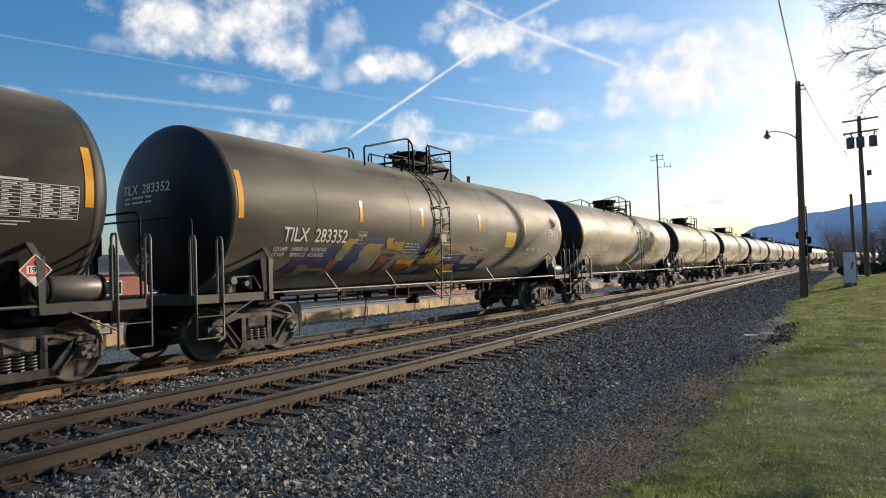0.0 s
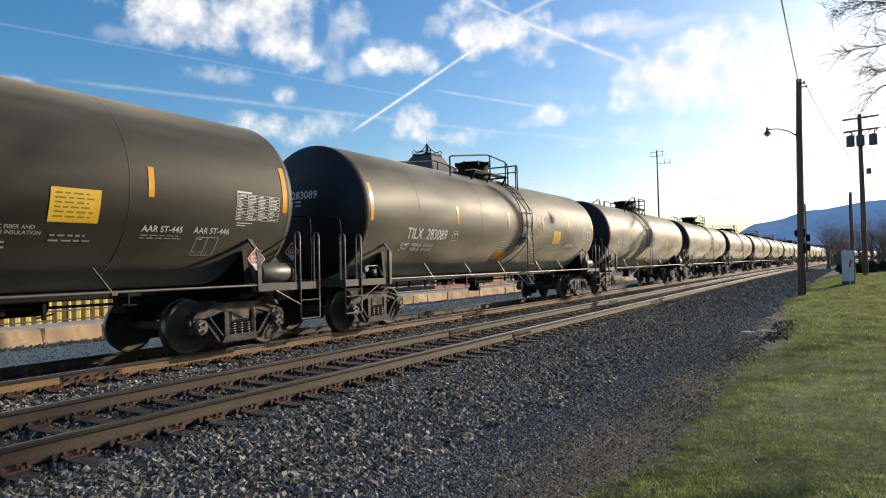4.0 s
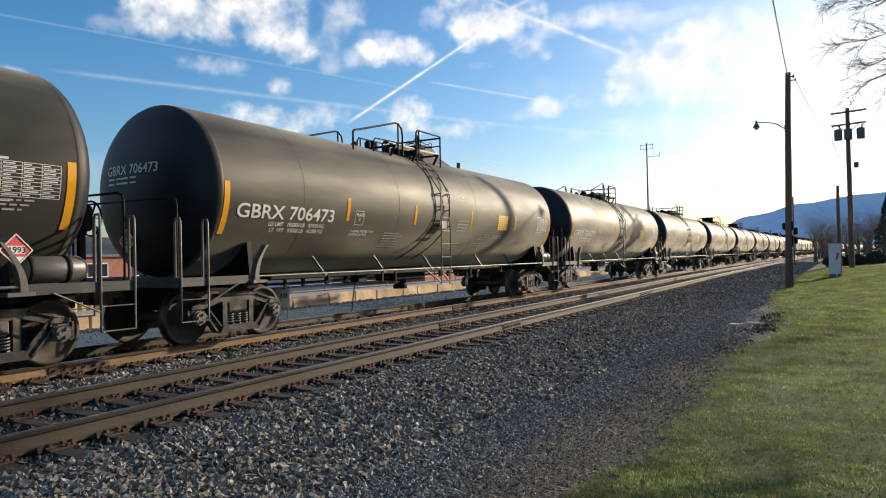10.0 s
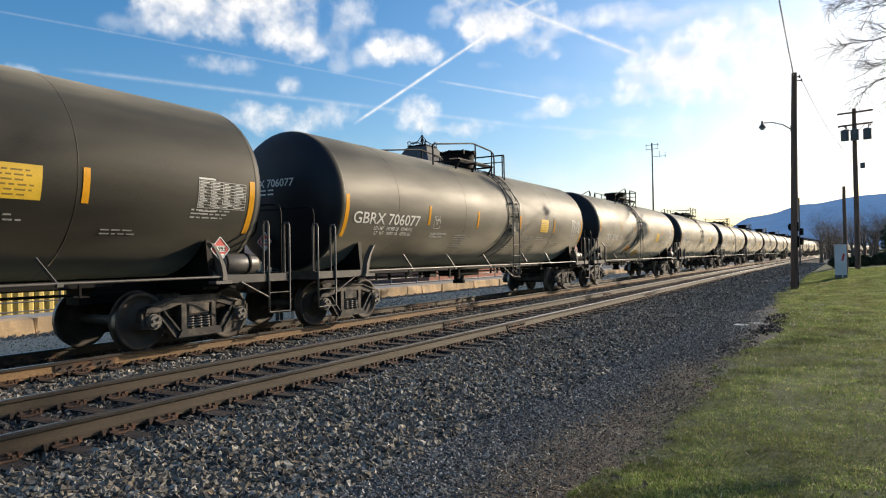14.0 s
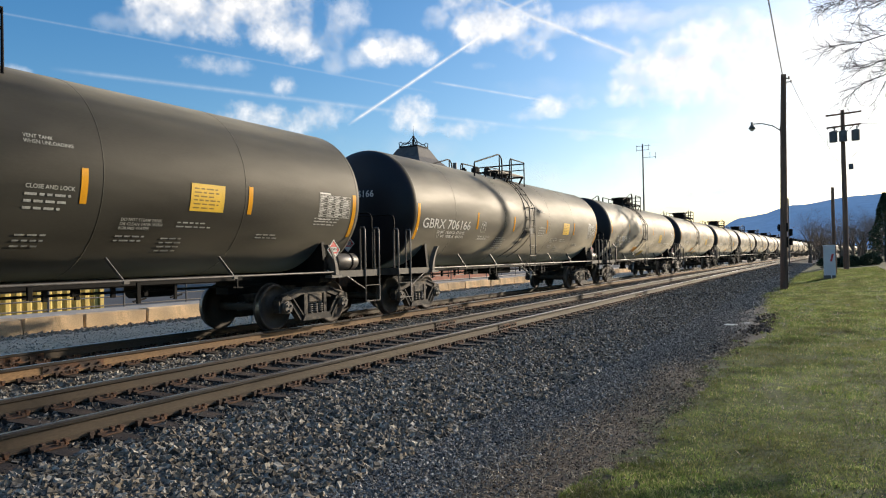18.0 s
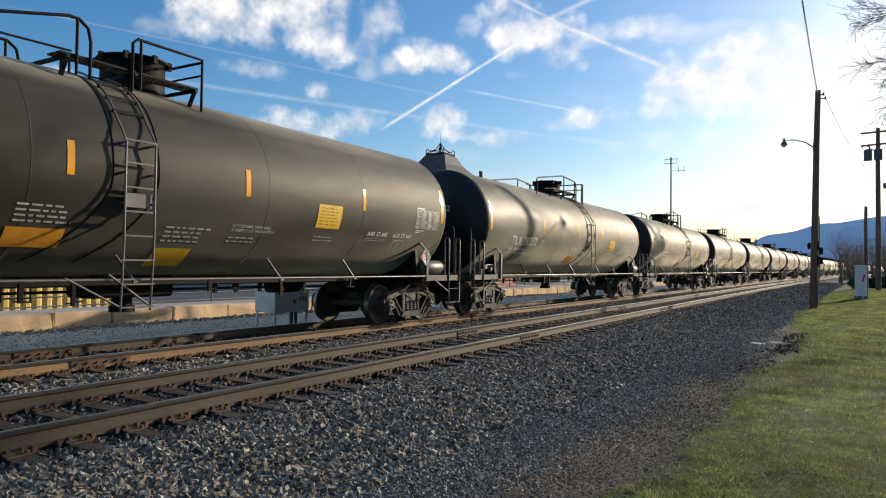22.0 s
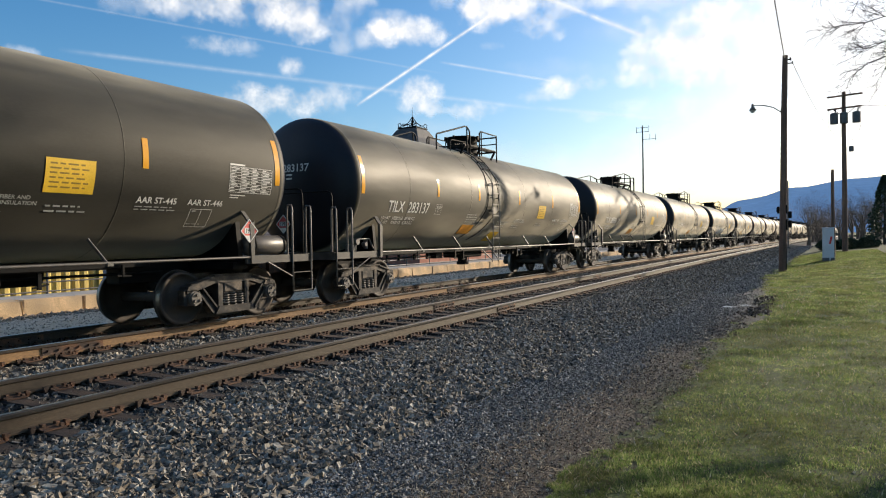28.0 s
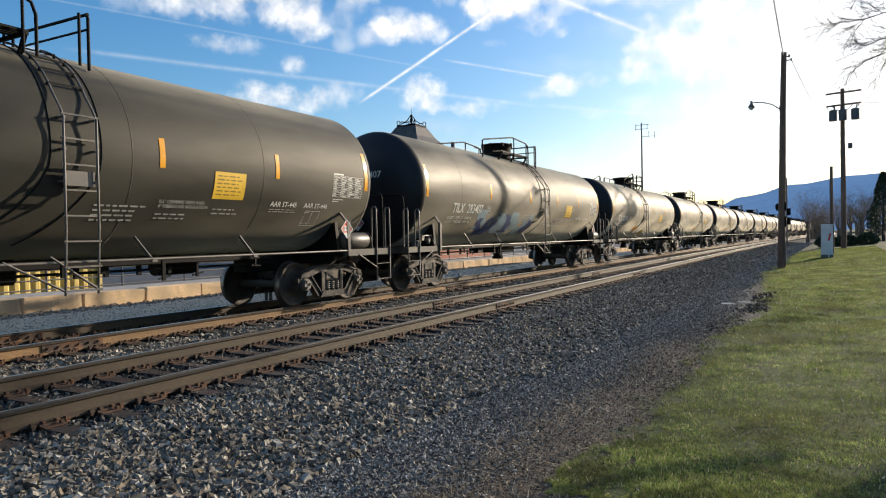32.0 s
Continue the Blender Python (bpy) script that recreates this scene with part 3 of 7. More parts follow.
    l.new(math_("MULTIPLY", math_("SUBTRACT", 1.0, wet), rng(edge_u, -0.2, 0.2, 0.7, 0.25)), bp.inputs["Strength"])
    l.new(math_("ADD", math_("MULTIPLY", vor.outputs["Distance"], rng(edge_u, -0.2, 0.1, -0.8, 0.0)), math_("ADD", fine, math_("MULTIPLY", vfine, rng(edge_u, -0.2, 0.1, 0.0, 1.0)))), bp.inputs["Height"])
    l.new(bp.outputs[0], bsdf.inputs["Normal"])
    return mat


make_ground()

# ---- tracks ----
RAIL_SHAPE = ((-0.075, -0.172), (0.075, -0.172), (0.075, -0.16), (0.012, -0.14), (0.0085, -0.05), (0.034, -0.036), (0.036, -0.008), (0.028, 0.0),
              (-0.028, 0.0), (-0.036, -0.008), (-0.034, -0.036), (-0.0085, -0.05), (-0.012, -0.14), (-0.075, -0.16))


def sweep(b, shape, x, ys, closed=True, smooth=False):
    n = len(shape)
    vs = [(x + bend(y) + p[0], y, p[1]) for y in ys for p in shape]
    m = n if closed else n - 1
    return b.add(vs, [(j * n + i, j * n + (i + 1) % n, (j + 1) * n + (i + 1) % n, (j + 1) * n + i) for j in range(len(ys) - 1) for i in range(m)], smooth)


def fastening_mesh(mat, anchor):
    """A tie plate with its spikes, and the anchor gripping the rail's foot."""
    b = Build()
    b.box((0, 0, -0.179), (0.36, 0.2, 0.014))
    for sx in (-1, 1):
        b.box((sx * 0.098, 0, -0.166), (0.03, 0.2, 0.014))
        for y in (-0.06, 0.06):
            b.box((sx * 0.09, y * sx, -0.145), (0.05, 0.03, 0.022))
            b.box((sx * 0.098, y * sx, -0.16), (0.018, 0.018, 0.03))
        b.box((sx * 0.15, 0.07 * sx, -0.162), (0.032, 0.032, 0.03))
    if anchor:
        for y in (-0.15, 0.15):
            b.box((0.085, y, -0.165), (0.05, 0.03, 0.05))
            b.box((0.1, y, -0.15), (0.03, 0.045, 0.03))
            b.box((0, y, -0.19), (0.18, 0.028, 0.022))
    return b.mesh("tie_plate", mat)


def make_track(name, centre, label, body, joints):
    track = thing(name, label, "railway track", kind="structure")
    ys = axis_steps(((-60, 0, 10), (0, 60, 2), (60, 400, 10), (400, 700, 50)))
    for side in (1, -1):
        # far-side rail is darker: under the train this puts its shade into the colour
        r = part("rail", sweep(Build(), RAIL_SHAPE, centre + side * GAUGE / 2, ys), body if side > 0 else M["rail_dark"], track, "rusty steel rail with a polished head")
        part("running_surface", sweep(Build(), ((-0.022, 0.002), (0.026, 0.002)), centre + side * GAUGE / 2, ys, False), M["railtop"], r)
        for face in (-1, 1):
            part("head_side", sweep(Build(), ((face * 0.0362, -0.037), (face * 0.0382, -0.009), (face * 0.029, 0.0012)), centre + side * GAUGE / 2, ys, False), M["railside"], r)
        for jy in joints:
            b = Build()
            for face in (1, -1):
                b.prism([(face * 0.012, -0.045), (face * 0.03, -0.05), (face * 0.026, -0.09), (face * 0.03, -0.135), (face * 0.05, -0.155), (face * 0.014, -0.142)], "y", -0.46, 0.46)
                for k in range(6):
                    b.cyl((face * 0.026, -0.38 + k * 0.152, -0.095), (face * 0.058, -0.38 + k * 0.152, -0.095), 0.017, 6)
            part("joint_bar", b, M["rust"], r, m=on_track(centre + side * GAUGE / 2, jy))
    return track


near_track = make_track("track", NEAR_TRACK, "empty railway track, rusty rails on dark wooden ties", M["rail_dark"], (13.4, 25.3))
far_track = make_track("track", FAR_TRACK, "railway track with orange rusty rails, under the train", M["rail"], (6.1, 17.9))
TIE_MESH = []
for i in range(4):
    rr = random.Random(i)
    tb = Build().box((0, 0, -0.28), (2.59, 0.225, 0.18), None, 0.012)
    tb.v = [(x + rr.uniform(-0.02, 0.02), y + rr.uniform(-0.008, 0.008), z + rr.uniform(-0.006, 0.004)) for x, y, z in tb.v]
    TIE_MESH.append(tb.mesh("tie", M["tie"]))


# ---- tank cars ----
HALF = CAR / 2
AXIS, RAD = 2.66, 1.53
SHELL = 7.72                     # from the middle to the head's knuckle


def bezier_head(sign):
    out = []
    for k in range(11):
        a = radians(90 - k * 9)
        out.append((RAD * math.cos(radians(k * 9)) if k < 10 else 0.0, sign * (SHELL + 0.56 * math.sin(radians(k * 9)))))
    return out


def spring_mesh():
    b = Build()
    for y in (-0.165, 0, 0.165):
        pts = [(0.068 * math.cos(a), y + 0.068 * math.sin(a), 0.29 + 0.21 * i / 50) for i in range(51) for a in (2 * math.pi * 5 * i / 50,)]
        b.tube(pts, 0.015, 5)
    return b.mesh("spring_nest", M["grey_steel"])


def side_frame_mesh():
    b = Build()
    x0, x1 = -0.07, 0.07
    b.prism([(-1.06, 0.60), (-0.92, 0.70), (-0.45, 0.80), (0.45, 0.80), (0.92, 0.70), (1.06, 0.60), (1.06, 0.53), (0.72, 0.60), (0.42, 0.685), (-0.42, 0.685), (-0.72, 0.60), (-1.06, 0.53)], "x", x0, x1)
    for s in (-1, 1):
        b.prism([(s * 0.71, 0.62), (s * 0.79, 0.57), (s * 0.47, 0.17), (s * 0.37, 0.21)], "x", x0, x1)
        for (ya, za), (yb, zb) in (((s * 0.70, 0.61), (s * 0.36, 0.22)), ((s * 0.8, 0.56), (s * 0.48, 0.17)), ((s * 0.46, 0.79), (s * 1.02, 0.64))):
            b.bar((x1 + 0.015, ya, za), (x1 + 0.015, yb, zb), 0.035, 0.03)
        b.prism([(s * 0.26, 0.28), (s * 0.36, 0.28), (s * 0.36, 0.70), (s * 0.26, 0.70)], "x", x0 - 0.012, x1 + 0.012)
        b.prism([(s * 1.02, 0.34), (s * 1.09, 0.36), (s * 1.09, 0.60), (s * 1.02, 0.60)], "x", x0, x1)
        b.prism([(s * 0.74, 0.60), (s * 1.04, 0.60), (s * 1.0, 0.665), (s * 0.78, 0.665)], "x", x0 - 0.03, x1 + 0.03)
        b.prism([(s * 0.70, 0.34), (s * 0.75, 0.36), (s * 0.75, 0.60), (s * 0.70, 0.60)], "x", x0, x1)
    b.prism([(-0.46, 0.16), (0.46, 0.16), (0.38, 0.285), (-0.38, 0.285)], "x", x0 - 0.03, x1 + 0.06)
    # ribs along the casting's edge
    b.prism([(-0.45, 0.795), (0.45, 0.795), (0.45, 0.83), (-0.45, 0.83)], "x", x0 - 0.02, x1 + 0.03)
    return b.mesh("side_frame", M["truck"])


def wheelset_mesh():
    b = Build()
    for s in (-1, 1):
        i = s * 0.685
        prof = [(0.08, i - s * 0.02), (0.13, i - s * 0.015), (0.16, i + s * 0.02), (0.36, i + s * 0.045), (0.40, i), (0.472, i), (0.487, i + s * 0.012), (0.483, i + s * 0.026),
                (0.462, i + s * 0.036), (0.454, i + s * 0.13), (0.40, i + s * 0.136), (0.385, i + s * 0.085), (0.17, i + s * 0.09), (0.14, i + s * 0.14), (0.082, i + s * 0.14)]
        b.lathe(prof, "x", (0, 0, 0), 36)
    b.cyl((-1.0, 0, 0), (1.0, 0, 0), 0.078, 14)
    return b.mesh("wheelset", M["wheel"])


def tread_mesh(s):
    i = s * 0.685
    return Build().lathe([(0.4655, i + s * 0.034), (0.4575, i + s * 0.128)], "x", (0, 0, 0), 36).mesh("tread", M["tread"])


def bearing_mesh(s):
    b = Build()
    b.cyl((s * 0.93, 0, 0), (s * 1.13, 0, 0), 0.125, 18)
    b.cyl((s * 1.13, 0, 0), (s * 1.17, 0, 0), 0.105, 18)
    for k in range(3):
        a = 2 * math.pi * k / 3
        b.cyl((s * 1.16, 0.062 * math.cos(a), 0.062 * math.sin(a)), (s * 1.2, 0.062 * math.cos(a), 0.062 * math.sin(a)), 0.026, 6)
    return b.mesh("bearing", M["grey_steel"])


SHARED = dict(spring=spring_mesh(), frame=side_frame_mesh(), wheelset=wheelset_mesh(), tread_r=tread_mesh(1), tread_l=tread_mesh(-1), bearing_r=bearing_mesh(1), bearing_l=bearing_mesh(-1))


def skin(b, y0, y1, z0, z1, side=1, lift=0.006, n=8):
    """A patch lying on the tank's side between two heights."""
    a0, a1 = math.asin((z0 - AXIS) / RAD), math.asin((z1 - AXIS) / RAD)
    vs, r = [], RAD + lift
    for k in range(n + 1):
        a = a0 + (a1 - a0) * k / n
        for y in (y0, y1):
            vs.append((side * r * math.cos(a), y, AXIS + r * math.sin(a)))
    return b.add(vs, [(2 * k, 2 * k + 1, 2 * k + 3, 2 * k + 2) for k in range(n)], True)


def lettering(text, height, y0, z0, mat, side=1, lift=0.008, spread=1.0, name="lettering", space=1.0):
    """Text wrapped on the tank's side; it starts at y0 and its foot is at z0."""
    me = TEXTS[text].copy()
    for v in me.vertices:
        v.co = v.co * height / 0.7
    bm = bmesh.new()
    bm.from_mesh(me)
    lines = text.count("\n") + 1
    low = -(lines - 1) * height * 1.45
    for k in range(1, int(4 * lines) + 1):
        bmesh.ops.bisect_plane(bm, geom=bm.verts[:] + bm.edges[:] + bm.faces[:], plane_co=(0, low + (height - low) * k / (4 * lines + 1), 0), plane_no=(0, 1, 0))
    a0 = math.asin(max(-0.99, (z0 - AXIS) / RAD))
    for v in bm.verts:
        a = a0 + v.co.y / RAD
        r = RAD + lift
        v.co = (side * r * math.cos(a), y0 + v.co.x * spread, AXIS + r * math.sin(a))
    bm.to_mesh(me)
    bm.free()
    me.name = name
    me.materials.clear()
    me.materials.append(mat)
    return me


def bars(b, y0, z0, rows, width, height, gap, side=1, seed=0, words=True):
    """Lines of writing too small to read, as bars on the tank's side."""
    rr = random.Random(seed)
    for k in range(rows):
        y = y0
        end = y0 + width * rr.uniform(0.75, 1.0)
        while y < end - 0.02:
            w = rr.uniform(0.06, 0.16) if words else width
            skin(b, y, min(end, y + w), z0 - k * gap, z0 - k * gap + height, side, 0.007, 2)
            y += w + 0.035
    return b


def arc_x(a, r):
    return (r * math.cos(radians(a)), AXIS + r * math.sin(radians(a)))


def tank_car(kind):
    """One tank car; its middle stands over the origin, the rail's top at z = 0."""
    car = thing("tank_car", "black tank car with yellow stripes on a freight train", "tank car", "tank cars of the train")
    curved = kind in ("low", "mixed")      # the fleet with curved end brackets and low stripes
    if kind == "mixed":
        kind = "mid"
    # shell with its heads
    rings = [-SHELL + 2 * SHELL * k / 24 for k in range(25)]
    shell = part("shell", Build().lathe([(RAD, y) for y in rings], "y", (0, 0, AXIS), 64), M["tank"], car, "dusty black tank jacket")
    for s in (-1, 1):
        part("tank_head", Build().lathe(bezier_head(s), "y", (0, 0, AXIS), 48), M["head"], car, "black dished tank end")
        part("jacket_rim", Build().lathe([(RAD + 0.0005, s * (SHELL - 0.03)), (RAD + 0.003, s * (SHELL - 0.02)), (RAD + 0.003, s * SHELL), (RAD - 0.002, s * (SHELL + 0.035)), (RAD - 0.016, s * (SHELL + 0.075))], "y", (0, 0, AXIS), 64), M["tank"], shell)
    for y in (-5.65, -2.3, 1.75, 4.45):
        part("jacket_seam", Build().lathe([(RAD - 0.002, y - 0.009), (RAD + 0.0025, y - 0.006), (RAD + 0.0025, y + 0.006), (RAD - 0.002, y + 0.009)], "y", (0, 0, AXIS), 64), M["tank"], shell)
    # stub sills, couplers, bolsters and saddles
    for s in (-1, 1):
        part("stub_sill", Build().box((0, s * 6.9, 0.93), (0.36, 3.2, 0.42), None, 0.02), M["black"], car)
        b = Build().box((0, s * 8.66, 0.88), (0.16, 0.5, 0.16), None, 0.03)
        b.prism([(-0.14, s * 8.82), (0.17, s * 8.80), (0.18, s * 9.0), (0.02, s * 9.03), (-0.02, s * 8.93), (-0.14, s * 8.97)], "z", 0.74, 1.02)
        part("coupler", b, M["rust"], car)
        b = Build().prism([(-1.32, 1.02), (-1.25, 1.75), (-0.9, 1.44), (0, 1.2), (0.9, 1.44), (1.25, 1.75), (1.32, 1.02)], "y", s * 6.87 - 0.05, s * 6.87 + 0.05)
        b.box((0, s * 6.87, 0.98), (2.6, 0.34, 0.12))
        part("saddle", b, M["black"], car)
        # end platform with its edge channel
        b = Build().box((0, s * 7.75, 1.115), (2.9, 1.62, 0.03))
        for x in (-1.46, 1.46):
            b.box((x, s * 7.72, 1.075), (0.05, 1.75, 0.14))
        b.box((0, s * 8.56, 1.07), (2.9, 0.05, 0.16))
        part("end_platform", b, M["dark_steel"], car, "dusty steel end platform")
        for x in (-1.5, 1.5):
            # grab posts above the step and the step below
            b = Build()
            for y in (8.02, 8.56):
                b.tube([(x, s * y, 1.0), (x, s * y, 2.02), (x * 0.985, s * y, 2.08), (x * 0.93, s * y, 2.08), (x * 0.915, s * y, 2.02), (x * 0.915, s * y, 1.12)], 0.02, 8)
            part("grab_post", b, M["grey_steel"], car)
            b = Build()
            b.tube([(x, s * 8.02, 1.1), (x, s * 8.02, 0.45), (x, s * 8.56, 0.45), (x, s * 8.56, 1.1)], 0.018, 6)
            b.bar((x, s * 8.02, 0.45), (x, s * 8.56, 0.45), 0.05, 0.012)
            b.bar((x, s * 8.02, 0.8), (x, s * 8.56, 0.8), 0.035, 0.012)
            b.tube([(x, s * 8.02, 0.72), (x, s * 7.35, 1.02)], 0.014, 6)
            part("sill_step", b, M["grey_steel"], car)
            # handrail brackets
            if curved:
                arc = [(s * (7.02 - 0.3 * f ** 2), 1.06 + 0.62 * f) for f in (0, 0.2, 0.4, 0.6, 0.8, 1.0)]
                b = Build().prism(arc + [(p - s * (0.1 - 0.05 * f), z) for (p, z), f in zip(arc[::-1], (1, 0.8, 0.6, 0.4, 0.2, 0))], "x", x - 0.08, x + 0.04)
                b.box((x - math.copysign(0.02, x), s * 6.92, 1.03), (0.18, 0.34, 0.05))
            else:
                b = Build().prism([(s * 6.92, 1.02), (s * 7.0, 1.02), (s * 7.0, 1.76), (s * 6.88, 1.7), (s * 6.9, 1.6)], "x", x - 0.03, x + 0.03)
                b.bar((x, s * 6.93, 1.72), (x * 0.88, s * 6.9, 1.95), 0.1, 0.03)
            part("handrail_bracket", b, M["grey_steel"] if curved else M["dark_steel"], car)
        # crossover rail over the end
        b = Build().tube([(-1.35, s * 8.5, 1.12), (-1.35, s * 8.5, 2.3), (-1.32, s * 8.5, 2.39), (-1.22, s * 8.5, 2.43), (1.22, s * 8.5, 2.43), (1.32, s * 8.5, 2.39), (1.35, s * 8.5, 2.3), (1.35, s * 8.5, 1.12)], 0.018, 8)
        part("end_handrail", b, M["black"], car)
    # side handrail with slanting braces
    for x in (-1.5, 1.5):
        b = Build().tube([(x, -6.95, 1.12), (x, 6.95, 1.12)], 0.021, 8)
        part("side_rail", b, M["grey_steel"], car, "pale steel side rail")
        for y in (-5.2, -3.1, -0.95, 1.95, 4.05):
            bb = Build().bar((x * 0.9, y - 0.08, 1.46), (x, y + 0.12, 1.1), 0.05, 0.014, (0, 1, 0))
            bb.box((x, y + 0.14, 1.1), (0.055, 0.09, 0.05))
            part("rail_brace", bb, M["grey_steel"], car)
    # trucks
    for ty in (-7.0, 6.8) if curved else (-6.9, 6.9):
        for s in (-1, 1):
            part("side_frame", SHARED["frame"], None, car, m=pose(s * 1.02, ty, 0))
            part("spring_nest", SHARED["spring"], None, car, m=pose(s * 1.05, ty, 0))
        b = Build().box((0, ty, 0.60), (2.2, 0.46, 0.2), None, 0.03)
        b.box((0, ty, 0.76), (0.7, 0.5, 0.16))
        part("bolster", b, M["truck"], car)
        for a in (-0.889, 0.889):
            ws = part("wheelset", SHARED["wheelset"], None, car, "brown steel wheels on an axle", m=pose(0, ty + a, 0.457))
            for key in ("tread_r", "tread_l", "bearing_r", "bearing_l"):
                part(key[:-2], SHARED[key], None, ws)
            part("brake_beam", Build().box((0, ty + a * 0.42, 0.38), (1.5, 0.08, 0.1)), M["black"], car)
    # belly: skid, outlet valve, brake gear and pipes
    b = Build().box((0, 0, 0.98), (0.7, 1.5, 0.36), None, 0.05)
    b.cyl((0, 0, 0.62), (0, 0, 0.95), 0.16, 14)
    b.cyl((0, 0, 0.56), (0, 0, 0.66), 0.2, 14)
    part("outlet_valve", b, M["black"], car)
    part("bottom_skid", Build().box((0, 0, 1.06), (1.1, 11.2, 0.13), None, 0.02), M["black"], car)
    rr = random.Random(3)
    for y in (-5.0, -3.9, -2.9, -2.0, -1.2, 1.2, 2.0, 2.9, 3.8, 4.9):
        x, h = rr.uniform(0.2, 0.9), rr.uniform(0.08, 0.26)
        b = Build().box((x, y, 1.02 - h / 2), (0.04, rr.uniform(0.04, 0.09), h + 0.1), None, 0.008)
        b.bar((x, y - 0.1, 1.0 - h), (x, y + 0.14, 1.0 - h + rr.uniform(-0.03, 0.05)), 0.025)
        part("pipe_hanger", b, M["black"], car)
    b = Build()
    b.tube([(0.35, -6.0, 0.9), (0.35, -1.5, 0.92), (0.35, 1.5, 0.92), (0.35, 6.0, 0.9)], 0.022, 6)
    for y in (-4.4, -3.6, -2.9, 1.6, 2.1, 2.7, 3.3):
        b.box((0.35, y, 0.98), (0.05, 0.07, 0.3))
    b.cyl((0.1, 3.2, 0.95), (0.1, 4.0, 0.95), 0.17, 12)
    b.box((0.3, -2.3, 0.92), (0.24, 0.36, 0.18))
    part("brake_gear", b, M["black"], car)
    # air reservoir and valves
    b = Build().lathe([(0, 7.0), (0.13, 7.02), (0.18, 7.08), (0.18, 7.82), (0.13, 7.9), (0, 7.92)], "y", (1.28, 0, 1.33), 18)
    tank_ = part("air_reservoir", b, M["grey_steel"], car, "grey air tank")
    for y in ((7.12, 7.62) if curved else (7.12, 7.86)):
        part("strap", Build().lathe([(0.182, y - 0.03), (0.19, y - 0.03), (0.19, y + 0.03), (0.182, y + 0.03)], "y", (1.28, 0, 1.33), 18), M["black"], tank_, "black strap round the air tank")
    b = Build().box((1.15, -7.6, 1.22), (0.2, 0.2, 0.16), None, 0.02)
    b.cyl((1.36, -7.7, 1.36), (1.42, -7.7, 1.36), 0.07, 10)
    b.cyl((1.36, -7.45, 1.3), (1.46, -7.45, 1.3), 0.05, 10)
    b.cyl((1.3, -7.25, 1.2), (1.3, -7.25, 1.42), 0.05, 10)
    b.tube([(1.36, -7.8, 1.2), (1.36, -7.6, 1.42), (1.36, -7.2, 1.42), (1.36, -7.05, 1.2)], 0.02, 6)
    if not curved:
        part("brake_valve", b, M["grey_steel"], car)
    # brake wheel at one end
    bx, by, bz = (0.3, 8.68, 2.1) if curved else (-1.2, -8.68, 2.05)
    d_ = math.copysign(1.0, by)
    ring = [(bx + 0.27 * math.cos(2 * math.pi * k / 24), by, bz + 0.27 * math.sin(2 * math.pi * k / 24)) for k in range(25)]
    b = Build().tube(ring, 0.016, 6, False)
    for k in range(6):
        a = 2 * math.pi * k / 6
        b.bar((bx, by, bz), (bx + 0.27 * math.cos(a), by, bz + 0.27 * math.sin(a)), 0.028, 0.014)
    b.box((bx, by - d_ * 0.14, bz), (0.3, 0.2, 0.4), None, 0.04)
    b.cyl((bx, by - d_ * 0.05, bz), (bx, by + d_ * 0.02, bz), 0.05, 10)
    b.box((bx, by - d_ * 0.16, (bz + 1.1) / 2), (0.09, 0.09, bz - 1.1))
    part("brake_wheel", b, M["black"], car)
    # ladder on each side over the shell, with a backing plate and bands beside it
    lad = {"tall": -1.08, "mid": 0.66, "low": -0.48}[kind]
    for s in (-1, 1):
        b = Build()
        for y in (lad, lad + 0.47):
            pts = [(s * p[0], y, p[1]) for a in range(76, 25, -6) for p in (arc_x(a, RAD + 0.04),)] + [(s * 1.53, y, 3.2), (s * 1.62, y, 3.05), (s * 1.62, y, 1.6), (s * 1.57, y, 0.68)]
            b.tube(pts, 0.017, 6)
        if s < 0:
            for z in (0.74, 1.06, 1.4, 1.74, 2.08, 2.42, 2.76, 3.08):
                b.bar((s * 1.61, lad - 0.03, z), (s * 1.61, lad + 0.5, z), 0.03, 0.022)
            part("ladder", b, M["grey_steel"], car, "dusty steel ladder")
            continue
        for z in (2.2, 2.62, 3.04):
            b.bar((s * 1.4, lad + 0.02, z), (s * 1.62, lad + 0.02, z), 0.03)
            b.bar((s * 1.4, lad + 0.45, z), (s * 1.62, lad + 0.45, z), 0.03)
        part("ladder_rail", b, M["grey_steel"], car, "dusty steel ladder rails")
        for z in (0.74, 1.06, 1.4, 1.74, 2.08, 2.42, 2.76, 3.08):
            part("ladder_rung", Build().bar((s * 1.61, lad - 0.03, z), (s * 1.61, lad + 0.5, z), 0.03, 0.022), M["grey_steel"], car)
        for a in (33, 43, 53, 63):
            p, q = arc_x(a, RAD + 0.05), arc_x(a, RAD)
            b = Build().bar((s * p[0], lad, p[1]), (s * p[0], lad + 0.47, p[1]), 0.025, 0.02)
            for y in (lad, lad + 0.47):
                b.bar((s * q[0], y, q[1]), (s * p[0], y, p[1]), 0.03)
            part("ladder_rung", b, M["black"], car)
        b = Build()
        b.box((s * 1.575, lad + 0.235, 2.24), (0.012, 0.44, 0.2))
        part("ladder_plate", b, M["grey_steel"], car, "dusty plate behind the ladder")
        b = Build().tube([(s * 1.5, lad - 0.75, 1.15), (s * 1.57, lad, 0.74)], 0.018, 6)
        b.tube([(s * 1.5, lad - 0.15, 1.2), (s * 1.57, lad + 0.47, 0.74)], 0.018, 6)
        part("ladder_brace", b, M["grey_steel"], car)
